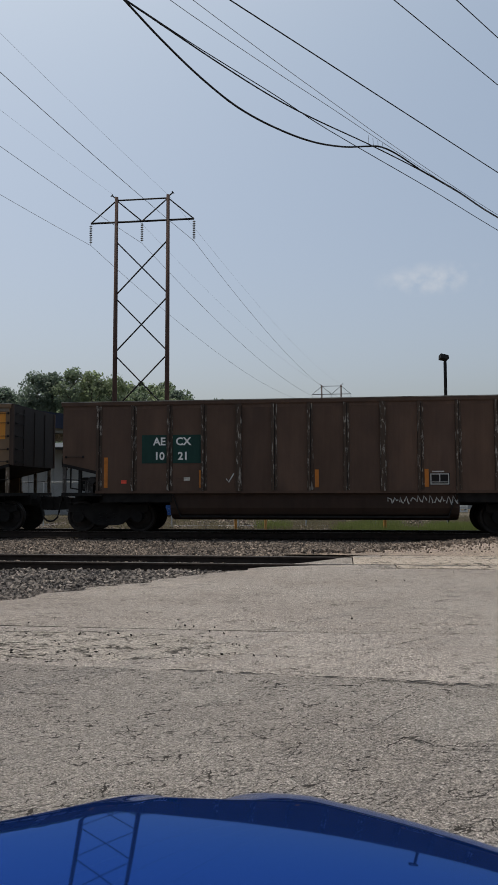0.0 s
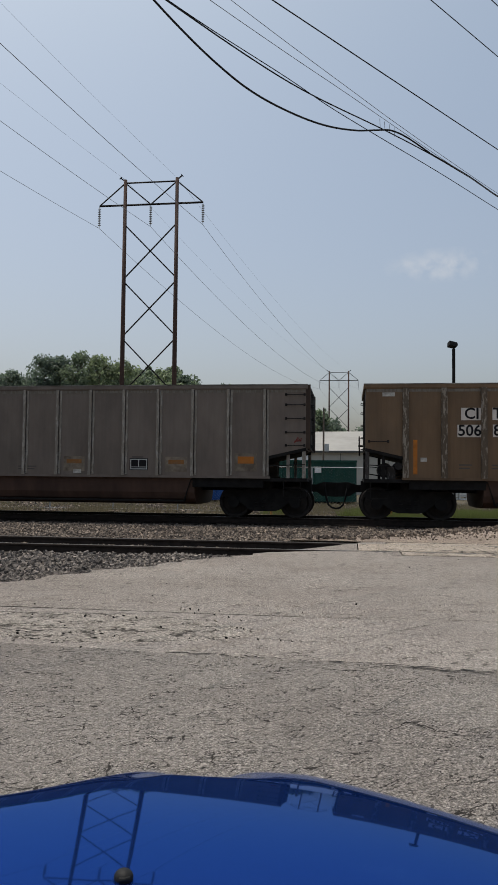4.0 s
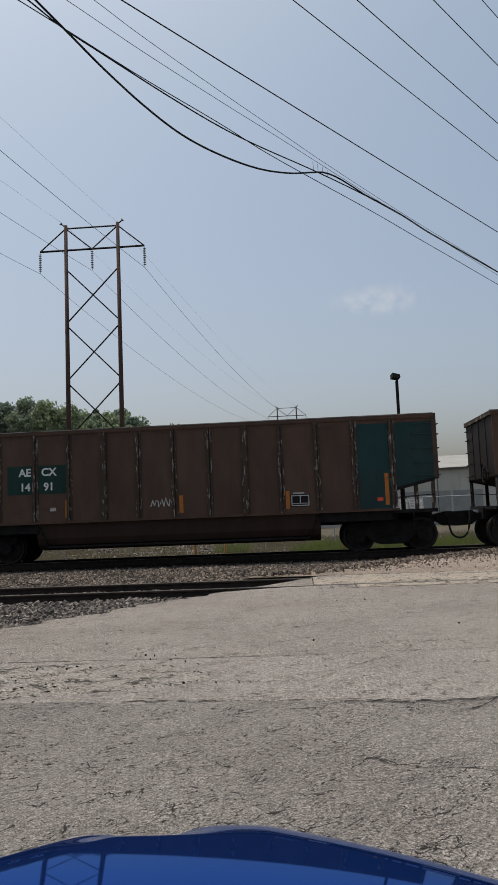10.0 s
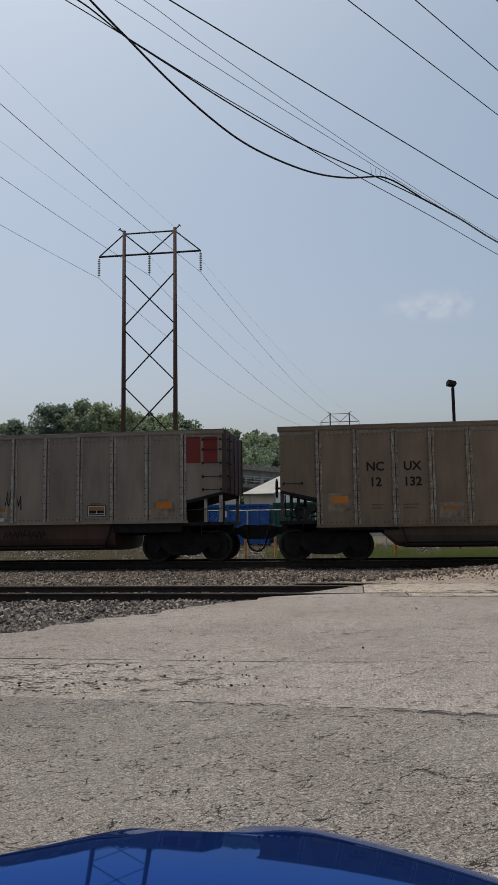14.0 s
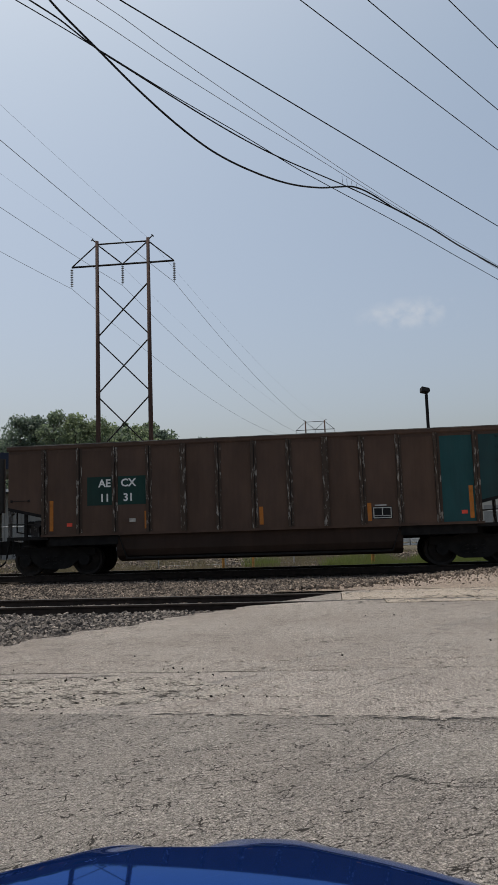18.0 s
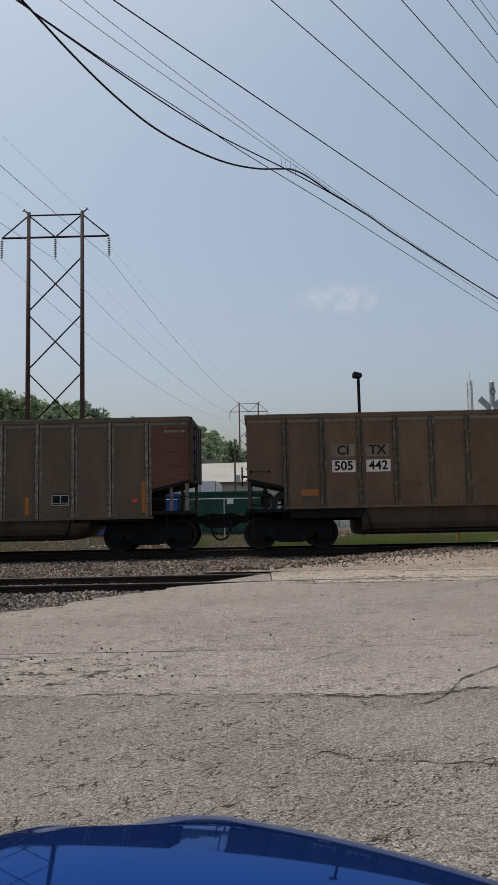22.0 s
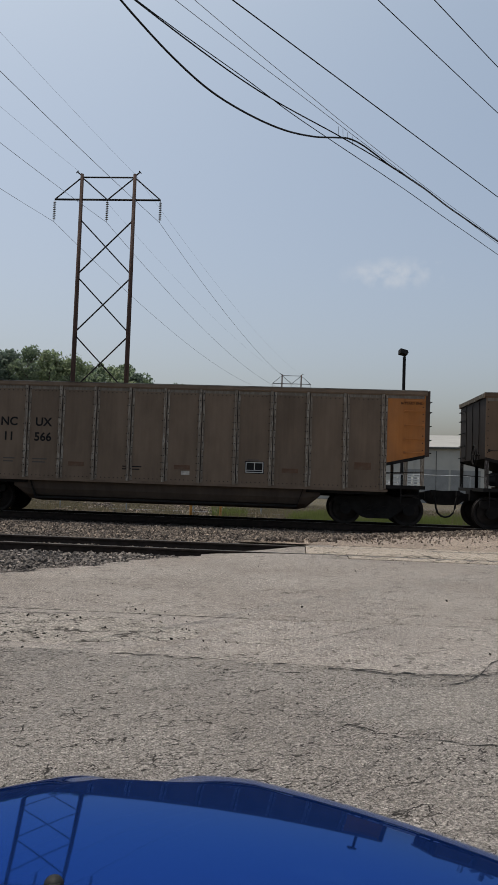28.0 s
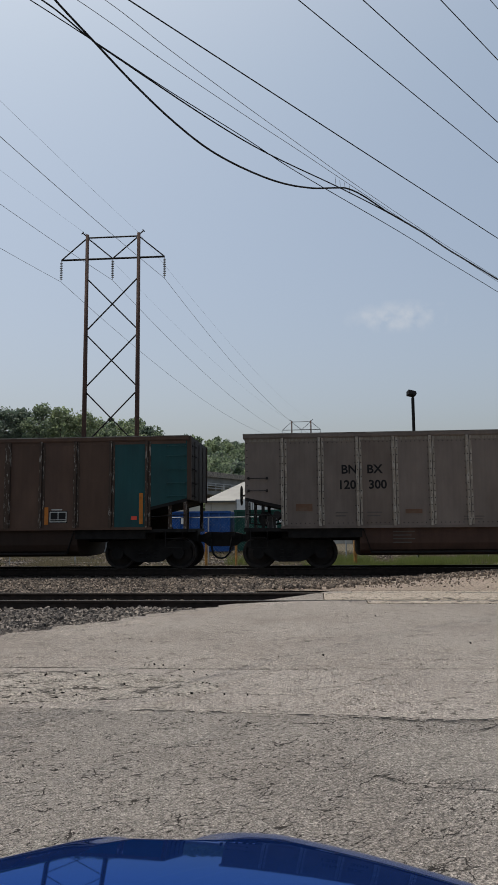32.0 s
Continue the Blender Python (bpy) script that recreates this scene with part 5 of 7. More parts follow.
CARS = {
    -1: dict(AEC, marks=(("AE", "CX"), ("12", "06")), **TEALS, label="dark brown coal gondola with flaking ribs"),
    0: dict(AEC, marks=(("AE", "CX"), ("10", "21")), graffiti=((scrawl(13, 2), M_CHALK, 9.35, 0.85, 1.0, 1.5), ([[(0, 0.1), (0.07, 0), (0.22, 0.25)]], M_CHALK, 4.85, 1.45, 1.0, SIDE)), label="dark brown coal gondola with a green lettering patch"),
    1: dict(CIT, stripes="vert", marks=(("CI", "TX"), ("506", "827")), panels=((13, P_YELLOW, 2.75, 3.55),), board_at=9.85, label="tan coal gondola with white number boards and yellow end patches"),
    2: dict(BNB, style="boxes", board_at=9.69, body=P_GREY, graffiti=(([[(0.0, 0.0), (0.1, 0.16), (0.2, 0.02), (0.06, 0.1), (0.22, 0.12)], [(0.0, 0.05), (0.2, 0.07)]], P_RED, 14.2, 2.15, 1.0, SIDE),), marks=(("WF", "AX"), ("94", "406")), label="grey coal gondola with white number boards"),
    3: dict(AEC, marks=(("AE", "CX"), ("13", "72")), graffiti=(([[(0, 0), (0.1, 0.2), (0.2, 0.16), (0.06, 0.1)]], M_CHALK, 5.6, 1.45, 1.0, SIDE),), **DARKTEALS, label="dark brown coal gondola with a teal end"),
    4: dict(AEC, marks=(("AE", "CX"), ("14", "91")), graffiti=((scrawl(5, 7, 0.13, 0.25), M_CHALK, 6.55, 1.5, 1.0, SIDE),), **DARKTEALS, label="dark brown coal gondola with scrawl and a teal end"),
    5: dict(NCU, marks=(("NC", "UX"), ("12", "132")), panels=((13, P_WHITE, 2.9, 3.5),), words=(("ROTARY END", M_CHALK, 14.15, 3.38, 0.1),), label="grey-brown coal gondola with a white end patch"),
    6: dict(BNB, rivets=1, rend=P_ENDRED, body=P_PALE, marks=(("BN", "BX"), ("120", "336")), panels=((13, P_RED, 2.85, 3.6),), graffiti=((scrawl(5, 11, 0.17, 0.25), M_CHALK, 2.5, 1.75, 1.0, SIDE), (scrawl(4, 12, 0.18, 0.4), M_FADED, 1.3, 1.6, 1.0, SIDE), ([[(0.25 * math.cos(a) * (0.75 + 0.25 * math.sin(a)), 0.42 * math.sin(a)) for a in np.linspace(0, 6.28, 13)]], M_BLACK, 0.3, 3.2, 1.0, SIDE), (scrawl(5, 14, 0.1, 0.5), M_BLACK, 8.0, 1.6, 1.0, SIDE), (scrawl(9, 15, 0.15, 0.24), M_BLACK, 7.9, 0.75, 1.0, 1.5)), words=(("only", M_BLACK, 0.82, 3.52, 0.16), ("users", M_BLACK, 0.85, 3.37, 0.16), ("lose", M_BLACK, 0.85, 3.21, 0.16), ("Drugs!", M_BLACK, 0.88, 3.05, 0.16)), label="pale aluminium coal gondola with black scrawl and red end patches"),
    7: dict(AEC, marks=(("AE", "CX"), ("11", "31")), **TEALS, label="dark brown coal gondola with a bright teal end"),
    8: dict(UMB, worn=1, stripes="horiz", marks=(("CI", "TX"), ("505", "442")), board=P_WHITE, panels=((12, P_YELLOW, None, None), (13, P_YELLOW, None, None)), label="grey-brown coal gondola with number boards and a yellow end"),
    9: dict(NCU, body=P_NCUX_D, rend=P_ENDRED, stripes="vert", board_at=10.9, taper=1, marks=(("NC", "UX"), ("12", "257")), panels=((13, P_MAROON, None, None),), words=(("ROTARY END", M_CHALK, 14.15, 3.4, 0.1),), label="grey-brown coal gondola with a reddish-brown end"),
    10: dict(UMB, stripes="horiz", marks=(("CI", "TX"), ("505", "506")), board=P_WHITE, panels=((11, P_WHITE, 1.48, 2.14), (12, P_YELLOW, None, None), (13, P_YELLOW, None, None)), label="grey-brown coal gondola with a yellow end and a white patch"),
    11: dict(NCU, worn=1, marks=(("NC", "UX"), ("11", "566")), panels=((13, P_ORANGE, None, None),), words=(("ROTARY END", M_BLACK, 14.15, 3.45, 0.1),), label="grey-brown coal gondola with an orange end"),
    12: dict(BNB, body=P_GREY_D, rivets=1, worn=1, marks=(("BN", "BX"), ("120", "300")), panels=((3, P_GREY_SOOT, None, None), (8, P_GREY_SOOT, None, None), (13, P_RED, 2.85, 3.6)), label="grey coal gondola with red end patches"),
    13: dict(AEC, marks=(("AE", "CX"), ("14", "05")), panels=((12, P_TEAL, None, None), (13, P_TEAL, None, None)), label="dark brown coal gondola with a teal end"),
}
TRAIN = {k: railcar(k, spec) for k, spec in CARS.items()}
X0, SPEED, GAIN = -8.117, 6.182, 0.00251


def car_x(k, t):
    return X0 + SPEED * t + GAIN * t * t - CAR_L * k + HALF


# ---------------------------------------------------------------- towers and wires
def at(az, d, z=0.0):
    return Vector((math.sin(radians(az)) * d, math.cos(radians(az)) * d, z))


def bar(bm, a, b, w, n=6):
    tube(bm, [a, b], w, n)


POLE_D, ARM_D = 2.0, 4.0


def pylon(name, centre, turn, label):
    """A two-pole transmission frame with crossed braces, a truss arm and three hanging insulators."""
    t = anchor(name, Matrix.Translation(centre) @ pose(0, 0, 0, 0, 0, turn))
    top, arm = 23.45 - centre[2], 21.75 - centre[2]
    for s in (-1, 1):
        bm = bmesh.new()
        tube(bm, [(s * POLE_D, 0, 0), (s * POLE_D, 0, top * 0.5), (s * POLE_D, 0, top + 0.25)], [0.2, 0.17, 0.13], 12)
        part("pole", bm, M_TOWER, t, smooth=True)
    for zc in (arm - 3.55, arm - 7.9, arm - 12.25, arm - 16.6):
        for s in (-1, 1):
            bm = bmesh.new()
            bar(bm, (s * POLE_D, 0.05 * s, zc + 2.05), (-s * POLE_D, 0.05 * s, zc - 2.05), 0.055)
            part("brace", bm, M_STEEL_DARK, t)
    bm = bmesh.new()
    bar(bm, (-ARM_D, 0, arm), (ARM_D, 0, arm), 0.075)
    part("crossarm", bm, M_STEEL_DARK, t)
    bm = bmesh.new()
    bar(bm, (-POLE_D, 0, top), (POLE_D, 0, top), 0.06)
    part("crossarm", bm, M_STEEL_DARK, t)
    for a, b in (((-POLE_D, top), (-ARM_D, arm)), ((POLE_D, top), (ARM_D, arm)), ((-POLE_D, top), (0, arm)), ((POLE_D, top), (0, arm))):
        bm = bmesh.new()
        bar(bm, (a[0], 0, a[1]), (b[0], 0, b[1]), 0.05)
        part("truss_bar", bm, M_STEEL_DARK, t)
    for s in (-1, 1):
        bm = bmesh.new()
        bar(bm, (s * POLE_D, 0, top + 0.1), (s * (POLE_D + 0.38), 0, top + 0.42), 0.05)
        bar(bm, (s * (POLE_D + 0.3), 0, top + 0.5), (s * (POLE_D + 0.46), 0, top + 0.32), 0.04)
        part("shield_wire_bracket", bm, M_STEEL_DARK, t)
    disc = shared("insulator", lambda bm: [tube(bm, [(0, 0, -0.14 * i - 0.12), (0, 0, -0.14 * i - 0.17)], [0.05, 0.12], 8) for i in range(10)] + [tube(bm, [(0, 0, 0), (0, 0, -1.62)], 0.02, 5)])
    for x in (-ARM_D, 0, ARM_D):
        put("insulator", disc, M_INSULATOR, t, pose(x, 0, arm - 0.05))
    tagged(t, label, "transmission tower", group="transmission towers")
    return t


def span(name, a, b, sag, r, material, label, group, n=40, category="wire"):
    bm = bmesh.new()
    a, b = Vector(a), Vector(b)
    pts = [a.lerp(b, i / n) - Vector((0, 0, sag * 4 * (i / n) * (1 - i / n))) for i in range(n + 1)]
    tube(bm, pts, r, 5)
    ob = part(name, bm, material, None, smooth=True)
    return tagged(ob, label, category, group=group)


M_INSULATOR = mat("grey_porcelain", (0.3, 0.31, 0.33), 0.4, scale=3, var=0.1)
T1, T2 = Vector((-14.8, 53.1, -0.3)), Vector((-2.0, 154.0, -0.3))
T0, T3 = T1 - (T2 - T1), T2 + (T2 - T1)
pylon("transmission_tower", T1, 0, "brown two-pole steel transmission tower with crossed braces")
pylon("transmission_tower", T2, 0, "distant two-pole transmission tower with crossed braces")
for A, B in ((T1, T2), (T2, T3)):
    for x in (-ARM_D, 0, ARM_D):
        span("conductor", A + Vector((x, 0, 20.35)), B + Vector((x, 0, 20.35)), 2.4, 0.015, M_WIRE, "thin grey overhead conductor", "transmission wires", 60)
    for x in (-POLE_D, POLE_D):
        span("shield_wire", A + Vector((x, 0, 24.0)), B + Vector((x, 0, 24.0)), 1.6, 0.006, M_WIRE, "thin grey shield wire on the tower tops", "transmission wires", 60)
# the next span, over the road behind: it dips from the tower and rises again to one that is never seen
for x, z, dip, r in ((-ARM_D, 20.35, 1.94, 0.014), (0, 20.35, 1.9, 0.014), (ARM_D, 20.35, 1.72, 0.016), (-POLE_D, 24.0, 2.1, 0.006), (POLE_D, 24.0, 1.6, 0.006)):
    span("conductor" if z < 22 else "shield_wire", T0 + Vector((x, 0, z)), T1 + Vector((x, 0, z)), dip, r, M_WIRE, "thin grey overhead wire from the tower", "transmission wires", 60)

ROAD_AZ = 38.0
_d = Vector((math.sin(radians(ROAD_AZ)), math.cos(radians(ROAD_AZ)), 0))
_l = Vector((-_d.y, _d.x, 0))


NEAR = 0.82


def line_at(p, h, a):
    return (_l * p + _d * a) * NEAR + Vector((0, 0, EYE[2] + h * NEAR))


def strand(name, p, points, r, material, label):
    """A wire in the plane p beside the road, eased through points (distance along the road, height)."""
    a = np.array(points, float)
    pts = []
    for k in range(len(a) - 1):
        p0, p1, p2, p3 = a[max(k - 1, 0)], a[k], a[k + 1], a[min(k + 2, len(a) - 1)]
        m1 = (p2 - p0) / max(p2[0] - p0[0], 1e-6) * (p2[0] - p1[0])
        m2 = (p3 - p1) / max(p3[0] - p1[0], 1e-6) * (p2[0] - p1[0])
        for f in np.linspace(0, 1, 12, endpoint=False):
            q = (2 * f ** 3 - 3 * f * f + 1) * p1 + (f ** 3 - 2 * f * f + f) * m1 + (3 * f * f - 2 * f ** 3) * p2 + (f ** 3 - f * f) * m2
            pts.append(line_at(p, q[1], q[0]))
    pts.append(line_at(p, a[-1][1], a[-1][0]))
    bm = bmesh.new()
    tube(bm, pts, r, 6)
    return tagged(part(name, bm, material, None, smooth=True), label, "wire", group="road wires")


for p, h, r in ((8.0, 7.7, 0.011), (8.28, 10.27, 0.011), (7.43, 10.36, 0.011), (6.28, 10.3, 0.01), (6.48, 11.97, 0.009), (6.0, 11.9, 0.009), (6.0, 12.22, 0.005)):
    span("overhead_wire", line_at(p, h + 0.1, -22), line_at(p, h + 0.1, 48), 0.14 * NEAR, r * NEAR, M_CABLE, "black overhead wire along the road", "road wires")
strand("thin_wire", 8.0, [(-22, 8.7), (5.39, 7.17), (6.85, 7.04), (8.62, 6.93), (10.08, 6.86), (11.8, 6.76), (15.8, 6.55), (25, 6.2), (48, 6.4)], 0.004, M_WIRE, "thin grey overhead wire along the road")
strand("thin_wire", 8.0, [(-22, 9.6), (5.87, 7.42), (6.82, 7.29), (8.6, 7.11), (10.46, 6.95), (11.4, 6.87), (13.4, 6.74), (15.8, 6.62), (25, 6.35), (48, 6.5)], 0.004, M_WIRE, "thin grey overhead wire along the road")
strand("thin_wire", 8.06, [(-22, 8.2), (4.66, 6.83), (5.53, 6.77), (6.9, 6.66), (8.7, 6.57), (9.7, 6.49), (10.9, 6.45), (13.5, 6.39), (15.9, 6.29), (25, 6.0), (48, 6.2)], 0.006, M_CABLE, "thin dark overhead wire crossing under its neighbour")
strand("messenger_cable", 8.06, [(-22, 9.3), (4.85, 6.92), (5.53, 6.77), (6.07, 6.71), (7.5, 6.58), (8.6, 6.52), (9.53, 6.53), (11.32, 6.63), (13.0, 6.68), (14.5, 6.67)], 0.009, M_CABLE, "black messenger wire along the road")
strand("thick_cable", 8.06, [(12.95, 6.69), (14.5, 6.68), (15.93, 6.6), (25, 6.45), (48, 6.7)], 0.0148, M_CABLE, "thick black communication cable")
strand("slack_cable", 8.06, [(-22, 10.2), (4.0, 7.5), (5.01, 7.01), (5.56, 6.77), (6.28, 6.46), (7.04, 6.2), (7.8, 6.04), (8.68, 6.02), (9.61, 6.11), (10.49, 6.32), (11.2, 6.57), (11.6, 6.7), (12.1, 6.745), (12.95, 6.7)], 0.0131, M_CABLE, "slack black cable sagging below its messenger")
for a in (11.25, 11.4, 11.56, 11.72):
    bm = bmesh.new()
    tube(bm, [line_at(8.06, 6.62, a), line_at(8.06, 6.8, a - 0.02)], 0.0035, 5)
    tagged(part("cable_hanger", bm, M_WIRE), "small wire hanger clipped to the cable", "cable hanger", group="cable hangers")


def utility_pole(p, a):
    base = (_l * p + _d * a) * NEAR
    t = anchor("utility_pole", Matrix.Translation((base.x, base.y, -0.3)) @ pose(0, 0, 0, 0, 0, -ROAD_AZ))
    bm = bmesh.new()
    tube(bm, [(0, 0, 0), (0, 0, 6), (0, 0, 12.1)], [0.18, 0.15, 0.11], 12)
    part("pole", bm, M_BARK, t, smooth=True)
    for z, w in ((10.02, 2.2), (11.4, 1.9)):
        bm = bmesh.new()
        box(bm, -w / 2, w, -0.06, 0.06, z - 0.12, z)
        part("crossarm", bm, M_BARK, t)
    tagged(t, "tall weathered wooden utility pole", "utility pole", group="utility poles")


utility_pole(7.95, -22)
utility_pole(7.95, 48)


# ---------------------------------------------------------------- beyond the train
def flood_light(az, d, top):
    b = at(az, d, -0.3)
    t = anchor("light_pole", Matrix.Translation(b))
    bm = bmesh.new()
    box(bm, -0.065, 0.065, -0.065, 0.065, 0, top)
    part("pole", bm, M_STEEL_DARK, t)
    bm = bmesh.new()
    box(bm, -0.2, 0.2, -0.2, 0.2, 0, 0.06)
    part("base_plate", bm, M_STEEL_DARK, t)
    bm = bmesh.new()
    tube(bm, [(0, 0, top), (0, 0, top + 0.14)], 0.04, 8)
    part("bracket", bm, M_STEEL_DARK, t)
    bm = bmesh.new()
    prism(bm, [(-0.24, 0.0), (0.22, 0.0), (0.26, 0.1), (0.2, 0.24), (-0.26, 0.26)], -0.22, 0.22)
    h = part("lamp_head", bm, M_STEEL_DARK, t)
    h.matrix_basis = pose(-0.06, 0, top + 0.1, -12, 10, 12) @ Matrix.Diagonal((0.78, 0.7, 0.85, 1))
    tagged(t, "black area-light pole with a boxy lamp head", "light pole")


flood_light(7.86, 35.0, 7.58)


def crossing_signal(az, d):
    b = at(az, d, -0.15)
    t = anchor("crossing_signal", Matrix.Translation(b))
    bm = bmesh.new()
    tube(bm, [(0, 0, 0), (0, 0, 5.95)], 0.075, 12)
    part("mast", bm, M_GALV, t, smooth=True)
    bm = bmesh.new()
    tube(bm, [(0, 0, 5.0), (0, 0, 5.9)], 0.1, 12)
    part("mast_sleeve", bm, M_GALV, t)
    bm = bmesh.new()
    tube(bm, [(0.09 * math.cos(a), -0.11, 5.55 + 0.13 * math.sin(a)) for a in np.linspace(0, 6.2832, 17)], 0.014, 5, caps=False)
    part("ring_mark", bm, M_BLACK, t)
    for s in (-1, 1):
        bm = bmesh.new()
        box(bm, -0.61, 0.61, -0.012, 0.012, -0.115, 0.115)
        bl = part("crossbuck_blade", bm, M_GALV, t)
        bl.matrix_basis = pose(0, 0.1 + 0.02 * s, 4.9, 0, 45 * s, 0)
    bm = bmesh.new()
    box(bm, -0.3, 0.3, -0.3, 0.3, 0, 0.12)
    part("footing", bm, M_CONCRETE, t)
    tagged(t, "grey railway crossing mast with crossed blades", "crossing signal")


crossing_signal(17.7, 28.5)


def lattice_mast(az, d, top, w):
    b = at(az, d, -0.3)
    t = anchor("antenna_mast", Matrix.Translation(b))
    legs = [(w * math.cos(a), w * math.sin(a)) for a in (0.5, 2.594, 4.689)]
    for x, y in legs:
        bm = bmesh.new()
        tube(bm, [(x, y, 0), (x, y, top)], 0.03, 6)
        part("leg", bm, M_GALV, t)
    bm = bmesh.new()
    z, i = 0.3, 0
    while z < top - 0.5:
        for k in range(3):
            a, c = legs[k], legs[(k + 1) % 3]
            tube(bm, [(*a, z), (*c, z + 0.42)], 0.016, 4)
            tube(bm, [(*c, z), (*a, z + 0.42)], 0.016, 4)
        z += 0.42
    part("bracing", bm, M_GALV, t)
    bm = bmesh.new()
    tube(bm, [(0, 0, top - 0.3), (0, 0, top + 0.8)], 0.012, 5)
    part("whip", bm, M_GALV, t)
    tagged(t, "slender grey lattice antenna mast", "antenna mast")


lattice_mast(16.15, 60, 11.3, 0.22)

M_ROOF = mat("white_metal_roof", (0.32, 0.305, 0.28), 0.6, scale=1.0, var=0.08, tint=(0.26, 0.25, 0.23), tint_amount=0.6, tint_scale=0.2)
M_WALL = mat("beige_metal_wall", (0.46, 0.44, 0.39), 0.7, scale=1.0, var=0.06, tint=(0.38, 0.36, 0.32), tint_amount=0.6, tint_scale=0.3)
M_WALLG = mat("grey_block_wall", (0.26, 0.26, 0.25), 0.8, scale=1.5, var=0.1)
M_CREAM = mat("cream_wall", (0.6, 0.56, 0.44), 0.75, scale=1.0, var=0.06, tint=(0.5, 0.46, 0.36), tint_amount=0.5, tint_scale=0.4)
M_DARKROOF = mat("dark_blue_roof", (0.05, 0.065, 0.09), 0.6, scale=1.0, var=0.15)
M_DOOR = mat("grey_steel_door", (0.13, 0.135, 0.14), 0.6, scale=1.0, var=0.1)
M_TRIM = mat("dark_trim", (0.09, 0.09, 0.085), 0.7, scale=1.0, var=0.1)
M_CONTGREEN = mat("green_container", (0.012, 0.062, 0.048), 0.55, scale=2, var=0.2, tint=(0.03, 0.07, 0.05), tint_amount=0.5)
M_CONTBLUE = mat("blue_container", (0.015, 0.07, 0.25), 0.55, scale=2, var=0.2, tint=(0.04, 0.1, 0.25), tint_amount=0.5)
M_TRAILER = mat("white_trailer", (0.7, 0.7, 0.68), 0.5, scale=1, var=0.06)
# girder blue made this dark to hold the shade lying on it
M_GIRDER_SHADE = mat("shaded_blue_girder", (0.018, 0.024, 0.045), 0.7, scale=0.6, var=0.2)
M_GIRDER = mat("weathered_girder", (0.2, 0.2, 0.19), 0.8, scale=0.6, var=0.2)
M_PALLET = mat("white_crate", (0.6, 0.59, 0.56), 0.7, scale=3, var=0.15, rand=0.15)
M_YELLOWPOST = mat("yellow_post", (0.5, 0.27, 0.08), 0.6, scale=5, var=0.2, tint=(0.25, 0.12, 0.06), tint_amount=0.6, tint_scale=3)


def warehouse_low():
    """A long low shed: wall, hipped pale roof with ridged sheets, dark eave trim."""
    w = anchor("warehouse")
    x0, x1, y0, y1, ez, rz = -10.9, 8.2, 75.0, 99.0, 4.05, 6.75
    bm = bmesh.new()
    box(bm, x0, x1, y0, y1, -0.4, ez)
    part("wall", bm, M_WALL, w)
    bm = bmesh.new()
    ym = (y0 + y1) / 2
    e = [bm.verts.new(p) for p in ((x0 - 0.3, y0 - 0.4, ez), (x1 + 0.3, y0 - 0.4, ez), (x1 + 0.3, y1 + 0.4, ez), (x0 - 0.3, y1 + 0.4, ez), (x0 + 2.9, ym, rz), (x1 + 0.3, ym, rz + 0.15))]
    for f in ((0, 1, 5, 4), (2, 3, 4, 5), (3, 0, 4), (1, 2, 5), (0, 3, 2, 1)):
        bm.faces.new([e[i] for i in f])
    part("roof", bm, M_ROOF, w)
    bm = bmesh.new()
    box(bm, x0 - 0.32, x1 + 0.32, y0 - 0.46, y0 - 0.405, ez - 0.16, ez + 0.03)
    part("eave_trim", bm, M_TRIM, w)
    for i in range(20):
        bm = bmesh.new()
        x = x0 + 0.6 + i * 0.95
        box(bm, x - 0.025, x + 0.025, y0 - 0.04, y0, -0.3, ez - 0.2)
        part("wall_seam", bm, M_TRIM if i % 5 == 0 else M_WALL, w)
    tagged(w, "long low warehouse with a pale metal roof", "warehouse")


